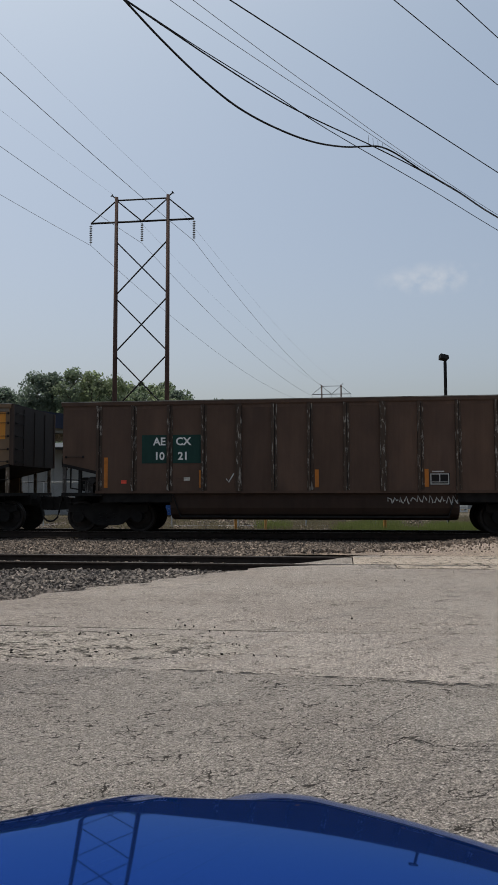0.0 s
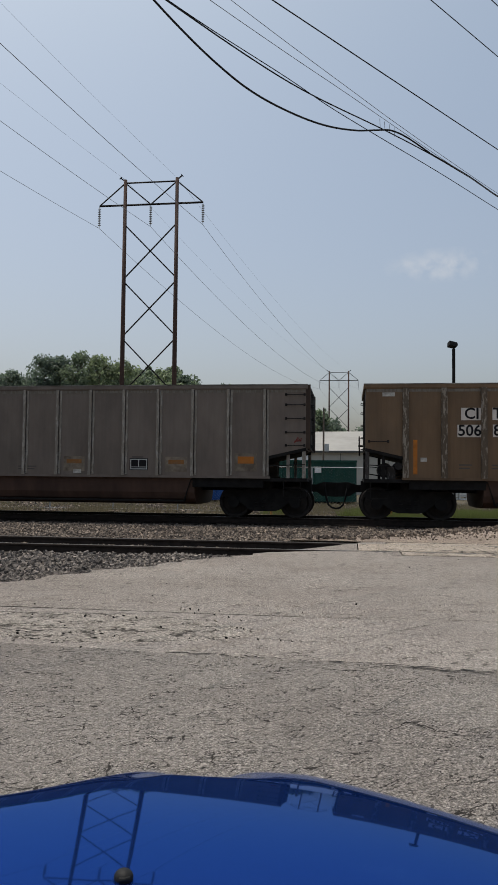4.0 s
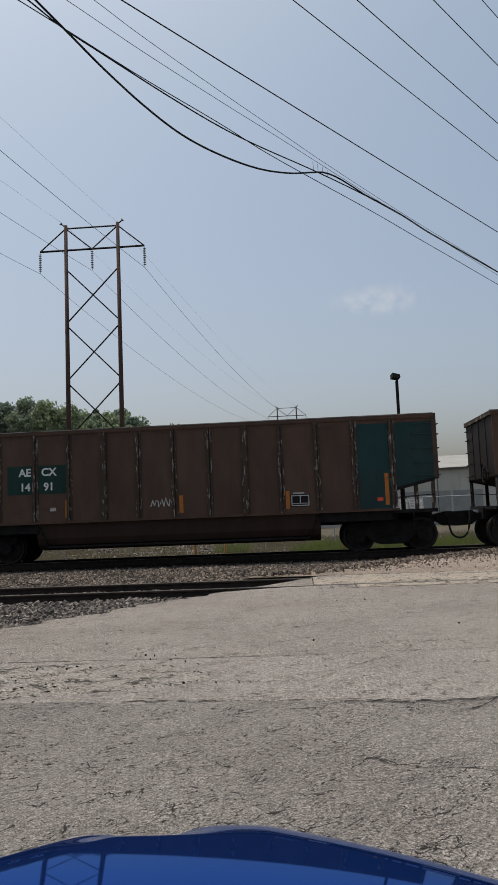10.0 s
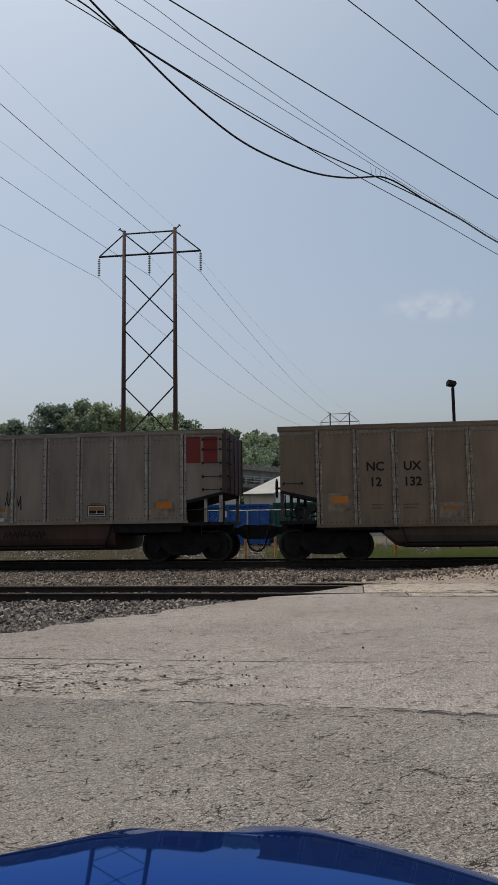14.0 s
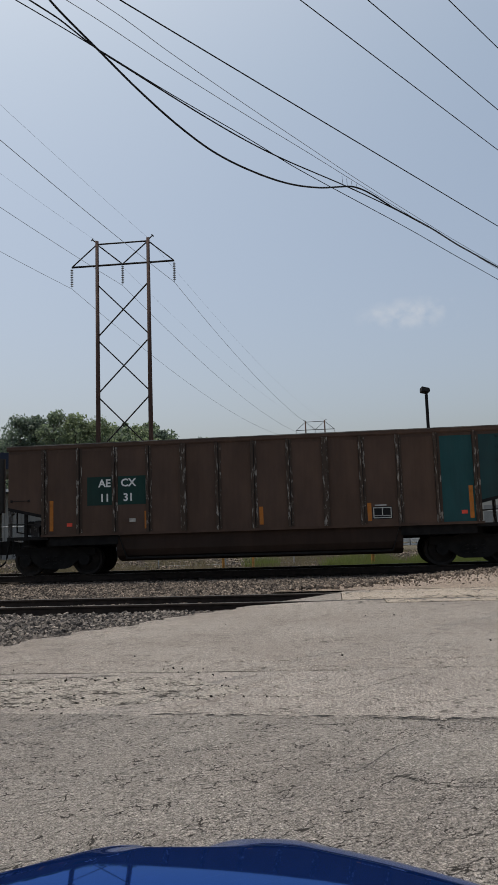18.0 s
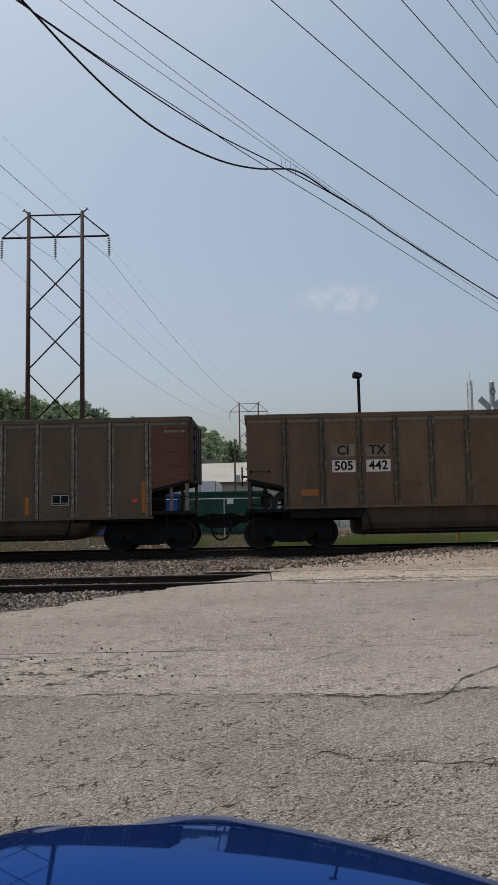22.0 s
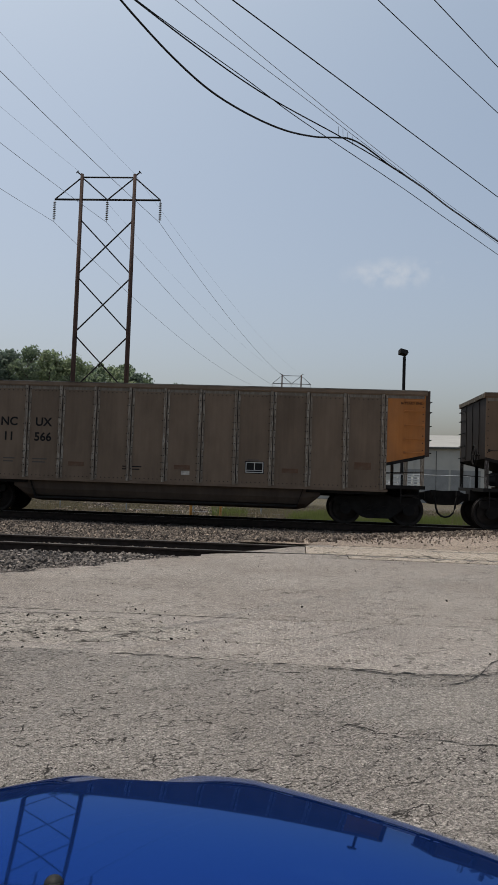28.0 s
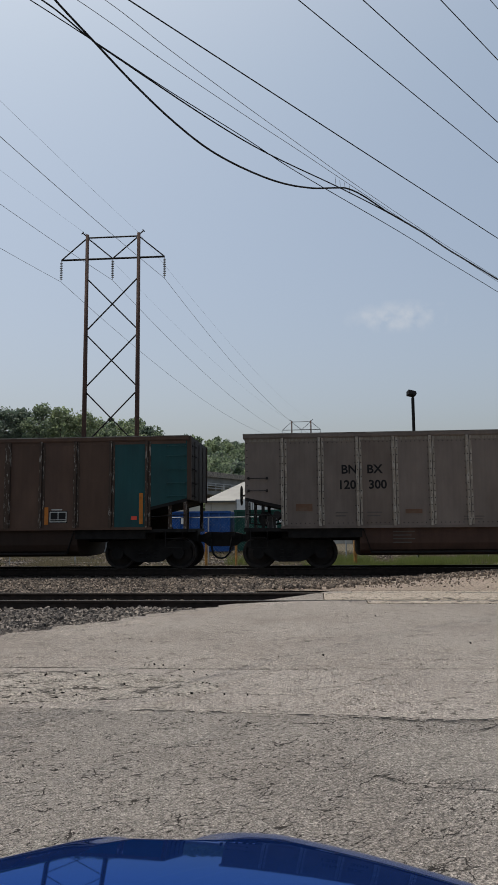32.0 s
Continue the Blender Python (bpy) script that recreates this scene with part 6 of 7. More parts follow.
def warehouse_gable():
    """A taller shed: a sloping parapet at one end, eave line, door and panel seams."""
    w = anchor("warehouse")
    y0, y1 = 72.0, 96.0
    outline = [(7.0, -0.4), (34.0, -0.4), (34.0, 5.35), (9.75, 4.95), (7.0, 3.95)]
    bm = bmesh.new()
    prism(bm, outline, y0, y1)
    part("wall", bm, M_WALL, w)
    bm = bmesh.new()
    v = [bm.verts.new(p) for p in ((9.5, y0 - 0.3, 5.0), (34.2, y0 - 0.3, 5.4), (34.2, y0 + 13, 7.3), (7.4, y0 + 13, 7.05), (6.8, y0 - 0.3, 3.98), (34.2, y1, 5.4), (7.4, y1, 5.0))]
    bm.faces.new((v[0], v[1], v[2], v[3]))
    bm.faces.new((v[4], v[0], v[3]))
    bm.faces.new((v[3], v[2], v[5], v[6]))
    part("roof", bm, M_ROOF, w)
    for a, b in (((6.8, 3.98), (9.75, 5.0)), ((9.75, 5.0), (34.2, 5.4))):
        bm = bmesh.new()
        prism(bm, [(a[0], a[1] - 0.14), (b[0], b[1] - 0.14), (b[0], b[1] + 0.02), (a[0], a[1] + 0.02)], y0 - 0.32, y0 - 0.01)
        part("eave_trim", bm, M_TRIM, w)
    for x0, x1, zt in ((7.35, 8.15, 2.75), (14.6, 17.4, 2.9)):
        bm = bmesh.new()
        box(bm, x0, x1, y0 - 0.06, y0, -0.35, zt)
        part("door", bm, M_DOOR if x0 < 10 else M_WALLG, w)
    bm = bmesh.new()
    box(bm, 9.8, 14.4, y0 - 0.05, y0, -0.35, 2.9)
    part("lower_wall", bm, M_WALLG, w)
    for i in range(12):
        bm = bmesh.new()
        x = 9.0 + i * 2.1
        box(bm, x - 0.03, x + 0.03, y0 - 0.05, y0, -0.35, 4.7)
        part("wall_seam", bm, M_TRIM if i % 3 == 2 else M_WALL, w)
    bm = bmesh.new()
    box(bm, 16.2, 16.45, y0 - 0.25, y0, 3.6, 3.95)
    part("wall_lamp", bm, M_TRIM, w)
    tagged(w, "beige metal warehouse with a white roof", "warehouse")


def shop_building():
    """A cream block with a falling roofline, and a shaded canopy with a white fascia beside it."""
    w = anchor("shop_building")
    bm = bmesh.new()
    foot = [(-12.2, 50.0, 5.57), (-7.56, 50.0, 4.41), (-9.35, 60.0, 4.41), (-14.0, 60.0, 5.57)]
    low, high = [bm.verts.new((x, y, -0.4)) for x, y, z in foot], [bm.verts.new(p) for p in foot]
    for k in range(4):
        bm.faces.new((low[k], low[(k + 1) % 4], high[(k + 1) % 4], high[k]))
    bm.faces.new(high)
    part("wall", bm, M_CREAM, w)
    bm = bmesh.new()
    prism(bm, [(-12.3, 5.6), (-7.5, 4.4), (-7.5, 4.46), (-12.3, 5.66)], 49.85, 50.4)
    part("roof_edge", bm, M_DARKROOF, w)
    bm = bmesh.new()
    box(bm, -9.35, -9.2, 49.96, 50.0, 3.55, 3.7)
    part("wall_vent", bm, M_DOOR, w)
    bm = bmesh.new()
    box(bm, -24.0, -12.2, 52.0, 60.0, -0.4, 4.44)
    part("wall", bm, M_WALLG, w)
    for i in range(18):
        bm = bmesh.new()
        x = -23.6 + i * 0.64
        box(bm, x - 0.03, x + 0.03, 51.97, 52.0, -0.3, 4.4)
        part("wall_seam", bm, M_WALLG, w)
    bm = bmesh.new()
    prism(bm, [(-24.0, 4.5), (-12.21, 4.47), (-12.21, 5.14), (-24.0, 4.6)], 49.95, 50.1)
    part("fascia", bm, M_TRAILER, w)
    bm = bmesh.new()
    prism(bm, [(-24.0, 4.45), (-12.22, 4.45), (-12.22, 5.1), (-24.0, 4.58)], 50.1, 60.0)
    part("canopy", bm, M_DARKROOF, w)
    for x in (-23, -18.3, -13.63):
        bm = bmesh.new()
        box(bm, x - 0.07, x + 0.07, 50.1, 50.24, -0.35, 4.45)
        part("canopy_post", bm, M_TRIM, w)
    bm = bmesh.new()
    box(bm, -18.6, -17.2, 51.94, 51.97, -0.3, 2.1)
    part("door", bm, M_DOOR, w)
    tagged(w, "cream shop building with a falling roofline and shaded canopy", "shop building")


def container(x0, x1, y, top, material, label):
    """An open roll-off box with ribs, rim and rails."""
    c = anchor("waste_container", pose(x0, y, -0.32))
    L_, H_ = x1 - x0, top + 0.32
    bm = bmesh.new()
    box(bm, 0, L_, 0, 0.06, 0.2, H_)
    box(bm, 0, L_, 2.34, 2.4, 0.2, H_)
    box(bm, 0, 0.06, 0.06, 2.34, 0.2, H_)
    box(bm, L_ - 0.06, L_, 0.06, 2.34, 0.2, H_)
    box(bm, 0.06, L_ - 0.06, 0.06, 2.34, 0.2, 0.26)
    part("box", bm, material, c)
    bm = bmesh.new()
    box(bm, -0.03, L_ + 0.03, -0.1, 0.0, H_ - 0.1, H_ + 0.02)
    part("rim", bm, material, c)
    n = int(L_ / 0.62)
    rm = shared("container_rib%.2f" % H_, lambda bm: box(bm, -0.05, 0.05, -0.09, 0, 0.2, H_ - 0.1))
    for i in range(n + 1):
        put("rib", rm, material, c, pose(0.08 + i * (L_ - 0.16) / n, 0, 0))
    bm = bmesh.new()
    box(bm, 0.1, L_ - 0.1, 0.5, 0.7, 0, 0.2)
    box(bm, 0.1, L_ - 0.1, 1.7, 1.9, 0, 0.2)
    part("skid", bm, M_STEEL_DARK, c)
    bm = bmesh.new()
    box(bm, L_ * 0.52, L_ * 0.52 + 0.4, -0.104, -0.095, H_ - 0.75, H_ - 0.38)
    part("notice", bm, M_WHITE, c)
    tagged(c, label, "waste container", group="waste containers")


def trailer():
    c = anchor("box_trailer", pose(-5.7, 55.0, -0.3))
    bm = bmesh.new()
    box(bm, 0, 2.45, 0, 8, 1.1, 3.72)
    part("box", bm, M_TRAILER, c)
    for x in (0.0, 1.2, 2.37):
        bm = bmesh.new()
        box(bm, x, x + 0.08, -0.04, 0, 1.1, 3.72)
        part("door_post", bm, M_WALLG, c)
    for x in (0.4, 2.0):
        for y in (1.2, 6.6):
            bm = bmesh.new()
            wheel_profile(bm, [(0.2, -0.12), (0.48, -0.14), (0.5, 0.0), (0.48, 0.14), (0.2, 0.12)], 20)
            p = part("wheel", bm, M_HOSE, c)
            p.matrix_basis = pose(x, y, 0.5, 0, 0, 90)
    bm = bmesh.new()
    box(bm, 0.5, 1.95, 0.2, 7.8, 0.5, 1.1)
    part("chassis", bm, M_STEEL_DARK, c)
    tagged(c, "white box trailer parked behind the containers", "trailer")


def crate_stacks():
    """Stacks of pale open crates beside the shed."""
    slat = shared("crate_slat", lambda bm: box(bm, 0, 1.1, 0, 0.04, 0, 0.13))
    post = shared("crate_bearer", lambda bm: box(bm, 0, 0.1, 0, 1.0, 0.0, 0.4))
    for i in range(5):
        for j in range(6 if i != 2 else 5):
            o = anchor("crate", pose(4.05 + i * 1.16, 60.0 + (i % 2) * 0.1, -0.32 + j * 0.405))
            for y in (-0.041, 1.001):
                for z in (0.02, 0.25):
                    put("slat", slat, M_PALLET, o, pose(0, y, z))
            for x in (0, 0.5, 1.0):
                put("bearer", post, M_PALLET, o, pose(x, 0, 0))
            tagged(o, "pale slatted crate in a stack", "crate", group="stacked crates")


def fence():
    """Chain-link with a top rail, in front of the yard."""
    f = anchor("chain_link_fence", pose(0, 33, -0.32))
    pm = shared("fence_post", lambda bm: tube(bm, [(0, 0, 0), (0, 0, 2.1)], 0.03, 8))
    for i in range(17):
        put("post", pm, M_GALV, f, pose(-26 + i * 3.05, 0, 0))
    for z in (2.08, 0.1):
        bm = bmesh.new()
        tube(bm, [(-26, 0, z), (23, 0, z)], 0.021 if z > 1 else 0.006, 6)
        part("rail", bm, M_GALV, f)
    vs, fs = [], []
    n = 0
    for i in range(330):
        for s in (-1, 1):
            x = -26 + i * 0.15
            a, b = (x, 0.03, 0.1), (x + s * 2.0, 0.03, 2.08)
            if not -26 <= b[0] <= 23:
                continue
            vs += [(a[0] - 0.0009, a[1], a[2]), (a[0] + 0.0009, a[1], a[2]), (b[0] + 0.0009, b[1], b[2]), (b[0] - 0.0009, b[1], b[2])]
            fs.append((n, n + 1, n + 2, n + 3))
            n += 4
    me = bpy.data.meshes.new("chain_link")
    me.from_pydata(vs, [], fs)
    put("chain_link", me, M_GALV, f)["kind"] = "stuff"
    tagged(f, "galvanised chain-link fence along the yard", "fence")


def marker_posts():
    for az, d, h in ((-8.2, 27.2, 1.45), (3.2, 27.0, 1.8), (-5.9, 30.0, 1.1), (14.8, 27.5, 1.2)):
        bm = bmesh.new()
        tube(bm, [(0, 0, 0), (0, 0, h - 0.03), (0, 0, h)], [0.065 if h > 1.7 else 0.05] * 2 + [0.04], 10)
        o = part("marker_post", bm, M_YELLOWPOST)
        p = at(az, d, -0.33)
        o.matrix_basis = pose(*p)
        tagged(o, "faded orange marker post beside the track", "marker post", group="marker posts")


def viaduct():
    """A girder road bridge on piers in front of the wooded bluff."""
    v = anchor("viaduct")
    a, b = Vector((-60, 70, 0)), Vector((20, 240, 0))
    d = (b - a).normalized()
    n = Vector((d.y, -d.x, 0))
    rot = Matrix(((d.x, -n.x, 0, 0), (d.y, -n.y, 0, 0), (0, 0, 1, 0), (0, 0, 0, 1)))
    Lg = (b - a).length

    def slab(name, w0, w1, z0, z1, m, x0=0.0, x1=Lg):
        bm = bmesh.new()
        box(bm, x0, x1, w0, w1, z0, z1)
        o = part(name, bm, m, v)
        o.matrix_basis = Matrix.Translation(a) @ rot
        return o
    slab("deck", -0.4, 9.4, 12.0, 12.35, M_CONCRETE)
    slab("girder", 0.3, 0.6, 10.4, 12.0, M_GIRDER)
    slab("girder", 4.4, 4.7, 10.4, 12.0, M_GIRDER)
    slab("girder", 8.4, 8.7, 10.4, 12.0, M_GIRDER)
    slab("parapet", -0.4, -0.15, 12.35, 13.1, M_CONCRETE)
    slab("parapet", 9.15, 9.4, 12.35, 13.1, M_CONCRETE)
    # steel edge stretch, its shade put into the dark blue colour
    slab("edge_girder", -0.5, -0.41, 11.0, 13.3, M_GIRDER_SHADE, 0.0, 79.0)
    # a lower ramp with an open rail alongside
    slab("ramp", -9.0, -3.0, 7.6, 8.3, M_GIRDER, 76.0, 150.0)
    for z in (8.75, 9.2, 9.65):
        slab("ramp_rail", -9.0, -8.9, z, z + 0.12, M_GALV, 76.0, 150.0)
    for i in range(26):
        slab("rail_post", -9.02, -8.88, 8.3, 9.77, M_GALV, 76.5 + i * 2.9, 76.62 + i * 2.9)
    for i in range(4):
        slab("pier", -7.0, -5.0, -0.5, 7.6, M_CONCRETE, 82.0 + i * 20, 83.2 + i * 20)
    for i in range(7):
        x = 18 + i * 26
        slab("pier_cap", -0.2, 9.2, 9.4, 10.4, M_CONCRETE, x - 0.7, x + 0.7)
        for y in (0.8, 7.4):
            slab("pier", y, y + 1.0, -0.5, 9.4, M_CONCRETE, x - 0.5, x + 0.5)
    tagged(v, "grey concrete and steel girder road viaduct", "viaduct")


warehouse_low()
warehouse_gable()
shop_building()
container(-11.3, -5.0, 45.0, 2.3, M_CONTBLUE, "blue open steel waste container")
container(-4.75, 0.5, 45.0, 2.36, M_CONTGREEN, "dark green open steel waste container")
trailer()
crate_stacks()
fence()
marker_posts()
viaduct()


def plain_pole(az, d, el, arm, label):
    t = anchor("utility_pole", Matrix.Translation(at(az, d, -0.3)))
    h = 1.55 + d * math.tan(radians(el))
    bm = bmesh.new()
    tube(bm, [(0, 0, 0), (0, 0, h)], [0.26, 0.2] if arm == "Y" else [0.1, 0.075], 8)
    part("pole", bm, M_BARK, t)
    if arm == "Y":
        for s in (-1, 1):
            bm = bmesh.new()
            tube(bm, [(0, 0, h - 0.2), (s * 1.3, 0, h + 1.2), (s * 1.3, 0, h + 3.0)], 0.15, 6)
            part("fork", bm, M_BARK, t)
        bm = bmesh.new()
        box(bm, -2.7, 2.7, -0.12, 0.12, h + 2.3, h + 2.55)
        part("crossarm", bm, M_BARK, t)
    elif arm:
        bm = bmesh.new()
        box(bm, 0.1, 0.5, -0.2, 0.2, h * 0.5, h * 0.5 + 0.7)
        part("transformer", bm, M_GALV, t)
    tagged(t, label, "utility pole", group="utility poles")


plain_pole(-1.9, 70, 5.5, "box", "wooden utility pole with a grey transformer can")
plain_pole(4.7, 100, 5.0, "", "thin wooden utility pole beyond the sheds")
plain_pole(3.5, 210, 5.2, "Y", "distant forked wooden transmission pole")


# ---------------------------------------------------------------- woods, grass, stones
def leaf_mat(name, a, b):
    m = island_mat(name, a, b, 0.75, 0.35)
    nt, bs = nodes_of(m)
    tr = nt.nodes.new("ShaderNodeBsdfTranslucent")
    tr.inputs[0].default_value = (b[0] * 1.5, b[1] * 1.7, b[2] * 1.6, 1)
    mx = nt.nodes.new("ShaderNodeMixShader")
    mx.inputs[0].default_value = 0.45
    out = nt.nodes["Material Output"]
    nt.links.new(bs.outputs[0], mx.inputs[1])
    nt.links.new(tr.outputs[0], mx.inputs[2])
    nt.links.new(mx.outputs[0], out.inputs[0])
    return m


# leaf colours paled and blued, so distance haze is mixed into the greens
M_LEAF = leaf_mat("hazed_leaves_mid", (0.112, 0.14, 0.092), (0.165, 0.188, 0.124))
M_LEAF_D = leaf_mat("hazed_leaves_dark", (0.09, 0.115, 0.092), (0.132, 0.154, 0.118))
M_LEAF_L = leaf_mat("hazed_leaves_light", (0.14, 0.168, 0.098), (0.19, 0.21, 0.125))
M_GRASS = leaf_mat("grass_blades", (0.1, 0.128, 0.036), (0.17, 0.18, 0.058))
M_DRYGRASS = leaf_mat("dry_grass_blades", (0.2, 0.15, 0.1), (0.165, 0.13, 0.08))
M_HILL = mat("wooded_slope", (0.05, 0.065, 0.025), 0.95, scale=0.2, var=0.3)


def leaves(rng, centre, radius, count, size):
    """Small leaf sprays on and inside an uneven ball."""
    d = rng.normal(size=(count, 3))
    d /= np.linalg.norm(d, axis=1, keepdims=True)
    p = centre + d * radius * rng.uniform(0.55, 1.05, (count, 1))
    u = rng.normal(size=(count, 3))
    u /= np.linalg.norm(u, axis=1, keepdims=True)
    w = np.cross(u, d + rng.normal(scale=0.5, size=(count, 3)))
    w /= np.linalg.norm(w, axis=1, keepdims=True) + 1e-9
    s = size * rng.uniform(0.5, 1.3, (count, 1))
    return np.stack([p - u * s, p + w * s * 0.6, p + u * s, p - w * s * 0.6], 1).reshape(-1, 3)


def crown(rng, base, height, width, blobs, per, size):
    out = []
    for i in range(blobs):
        a, f = rng.uniform(0, 6.28), rng.uniform(0, 1)
        z = height * (0.3 + 0.62 * f)
        r = width * 0.5 * math.sin(math.pi * (0.18 + 0.72 * f)) * rng.uniform(0.3, 0.85)
        c = np.array(base) + (r * math.cos(a), r * math.sin(a), z)
        out.append(leaves(rng, c, np.array([1, 1, 0.8]) * width * rng.uniform(0.16, 0.27), per, size))
    return np.concatenate(out)


def leaf_mesh(name, verts):
    n = len(verts) // 4
    me = bpy.data.meshes.new(name)
    me.from_pydata(verts.tolist(), [], np.arange(4 * n).reshape(n, 4).tolist())
    return me


RIDGE = ((-40, 6.6), (-30, 7.0), (-26, 7.2), (-24, 7.2), (-20, 7.8), (-17.5, 8.3), (-15.5, 8.3), (-13.4, 8.5), (-12.2, 7.6), (-11, 7.1), (-8, 6.9), (-5.5, 6.8), (-4.2, 6.6), (-2.9, 5.6), (-1.8, 4.4), (0, 3.2), (2.5, 2.9), (6, 2.2), (12, 1.8), (30, 1.6))


def ridge_el(az):
    return float(np.interp(az, [a for a, _ in RIDGE], [e for _, e in RIDGE]))


def hill_dist(az):
    return 175 + max(0, az + 22) * 3.2


def hill():
    bm = bmesh.new()
    rows = []
    for az in np.linspace(-42, 30, 73):
        d0 = hill_dist(az)
        top = d0 * 1.2 * math.tan(radians(max(0.3, ridge_el(az) - 1.1)))
        row = []
        for f, h in ((0.72, -0.02), (0.85, 0.3), (1.0, 0.62), (1.2, 1.0), (1.6, 1.05), (2.2, 0.4)):
            p = at(az, d0 * f)
            row.append(bm.verts.new((p.x, p.y, -0.4 + top * h + 1.2 * noise.noise((p.x * 0.03, p.y * 0.03, 3)) * (h > 0))))
        rows.append(row)
    for a, b in zip(rows, rows[1:]):
        for i in range(5):
            bm.faces.new((a[i], b[i], b[i + 1], a[i + 1]))
    tagged(part("hill", bm, M_HILL, smooth=True), "wooded bluff behind the yard", "hill", kind="structure")
    rng = np.random.default_rng(21)
    sets = {0: [], 1: [], 2: []}
    for f, h, step in ((0.8, 0.15, 1.1), (0.86, 0.3, 1.0), (0.92, 0.44, 0.9), (0.98, 0.58, 0.85), (1.04, 0.7, 0.8), (1.1, 0.82, 0.75), (1.2, 1.0, 0.45)):
        az = -41.0
        while az < 28:
            d0 = hill_dist(az)
            top = d0 * 1.2 * math.tan(radians(max(0.3, ridge_el(az) - 1.1)))
            p = at(az + rng.uniform(-0.3, 0.3), d0 * f * rng.uniform(0.97, 1.03))
            el_top = ridge_el(az) + rng.uniform(-0.15, 0.3)
            hgt = min(13.0, max(3.0, d0 * f * math.tan(radians(el_top)) + 1.25 - (-0.4 + top * h))) * rng.uniform(0.75, 1.02) if f > 1.15 else rng.uniform(6, 10)
            kind = int(rng.choice([0, 0, 0, 1, 2]))
            if az > 2:
                kind = 1
            sets[kind].append(crown(rng, (p.x, p.y, -0.6 + top * h), hgt, hgt * rng.uniform(0.65, 0.95), 11, 40, 0.5))
            az += step * rng.uniform(0.7, 1.3)
    for k, (m, w) in enumerate(((M_LEAF, "mid-green leafy woods on the bluff"), (M_LEAF_D, "dark green leafy woods on the bluff"), (M_LEAF_L, "light green leafy woods on the bluff"))):
        tagged(put("woods", leaf_mesh("woods", np.concatenate(sets[k])), m), w, "woods", kind="stuff")


def tree(az, d, top_el, width, material, seed, base_el, label):
    rng = np.random.default_rng(seed)
    z0 = d * math.tan(radians(base_el)) + 1.25
    h = d * (math.tan(radians(top_el)) - math.tan(radians(base_el)))
    b = at(az, d, z0)
    t = anchor("tree", Matrix.Translation(b))
    bm = bmesh.new()
    tube(bm, [(0, 0, -1.0), (0.1, 0, h * 0.3), (0.0, 0.1, h * 0.6), (0.1, 0, h * 0.85)], [0.3, 0.24, 0.15, 0.05], 8)
    for i in range(7):
        a = rng.uniform(0, 6.28)
        z = h * rng.uniform(0.28, 0.7)
        tube(bm, [(0, 0, z), (math.cos(a) * width * 0.2, math.sin(a) * width * 0.2, z + h * 0.12), (math.cos(a) * width * 0.36, math.sin(a) * width * 0.36, z + h * 0.2)], [0.1, 0.06, 0.02], 5)
    part("trunk", bm, M_BARK, t)
    put("crown", leaf_mesh("crown", crown(rng, (0, 0, 0), h, width, 26, 90, 0.34)), material, t)
    tagged(t, label, "tree", group="trees on the skyline")


hill()
for i, (az, d, el, w, m, bl) in enumerate(((-25.6, 165, 7.7, 7.5, M_LEAF_D, 5.2), (-23.3, 160, 8.9, 8.0, M_LEAF_D, 5.2), (-22.2, 162, 9.0, 7.0, M_LEAF_D, 5.2), (-20.9, 158, 9.45, 7.0, M_LEAF, 5.0), (-19.3, 160, 9.1, 9.0, M_LEAF_L, 5.0), (-17.6, 160, 8.8, 9.0, M_LEAF_L, 5.0), (-2.3, 120, 5.5, 5.5, M_LEAF, 0.0), (-1.2, 130, 4.6, 6.0, M_LEAF_D, 0.0), (5.9, 112, 4.85, 6.0, M_LEAF_D, 0.0), (6.9, 118, 4.4, 5.0, M_LEAF_D, 0.0), (1.2, 150, 3.95, 8.0, M_LEAF_D, 0.0))):
    tree(az, d, el, w, m, 40 + i, bl, "leafy broad tree with a ragged crown")


def grass(name, count, seed, area, h, material, label):
    rng = np.random.default_rng(seed)
    vs = []
    while len(vs) < count:
        x, y = area(rng)
        if x is None:
            continue
        a, hh, lean = rng.uniform(0, 6.28), h * rng.uniform(0.4, 1.2), rng.uniform(-0.4, 0.4)
        z = bed_height(x, y) - 0.02 if y < 27 else -0.33
        w = 0.012
        vs.append([(x - w * math.cos(a), y - w * math.sin(a), z), (x + w * math.cos(a), y + w * math.sin(a), z), (x + lean * hh + 0.003, y + 0.3 * lean * hh, z + hh), (x + lean * hh - 0.003, y + 0.3 * lean * hh, z + hh)])
    tagged(put(name, leaf_mesh(name, np.array(vs).reshape(-1, 3)), material), label, "grass", kind="stuff")


def green_strip(rng):
    x, y = rng.uniform(-6, 16), rng.uniform(25.2, 32.5)
    return (x, y) if noise.noise((x * 0.35, y * 0.5, 9)) > 0.3 - 0.035 * x else (None, None)


def dry_strip(rng):
    x, y = rng.uniform(-28, 14), rng.uniform(24.9, 46)
    return (x, y) if noise.noise((x * 0.4, y * 0.6, 4)) > 0.1 else (None, None)


grass("grass", 42000, 5, green_strip, 0.4, M_GRASS, "green rough grass beside the track")
grass("dry_grass", 40000, 6, dry_strip, 0.25, M_DRYGRASS, "dry yellow grass beside the track")


def near_bed(rng):
    y = rng.uniform(8.4, 12.95)
    x = road_edge_x(y) - rng.exponential(2.2) + rng.uniform(-0.15, 0.12)
    return (x, y) if x > -9 else (None, None)


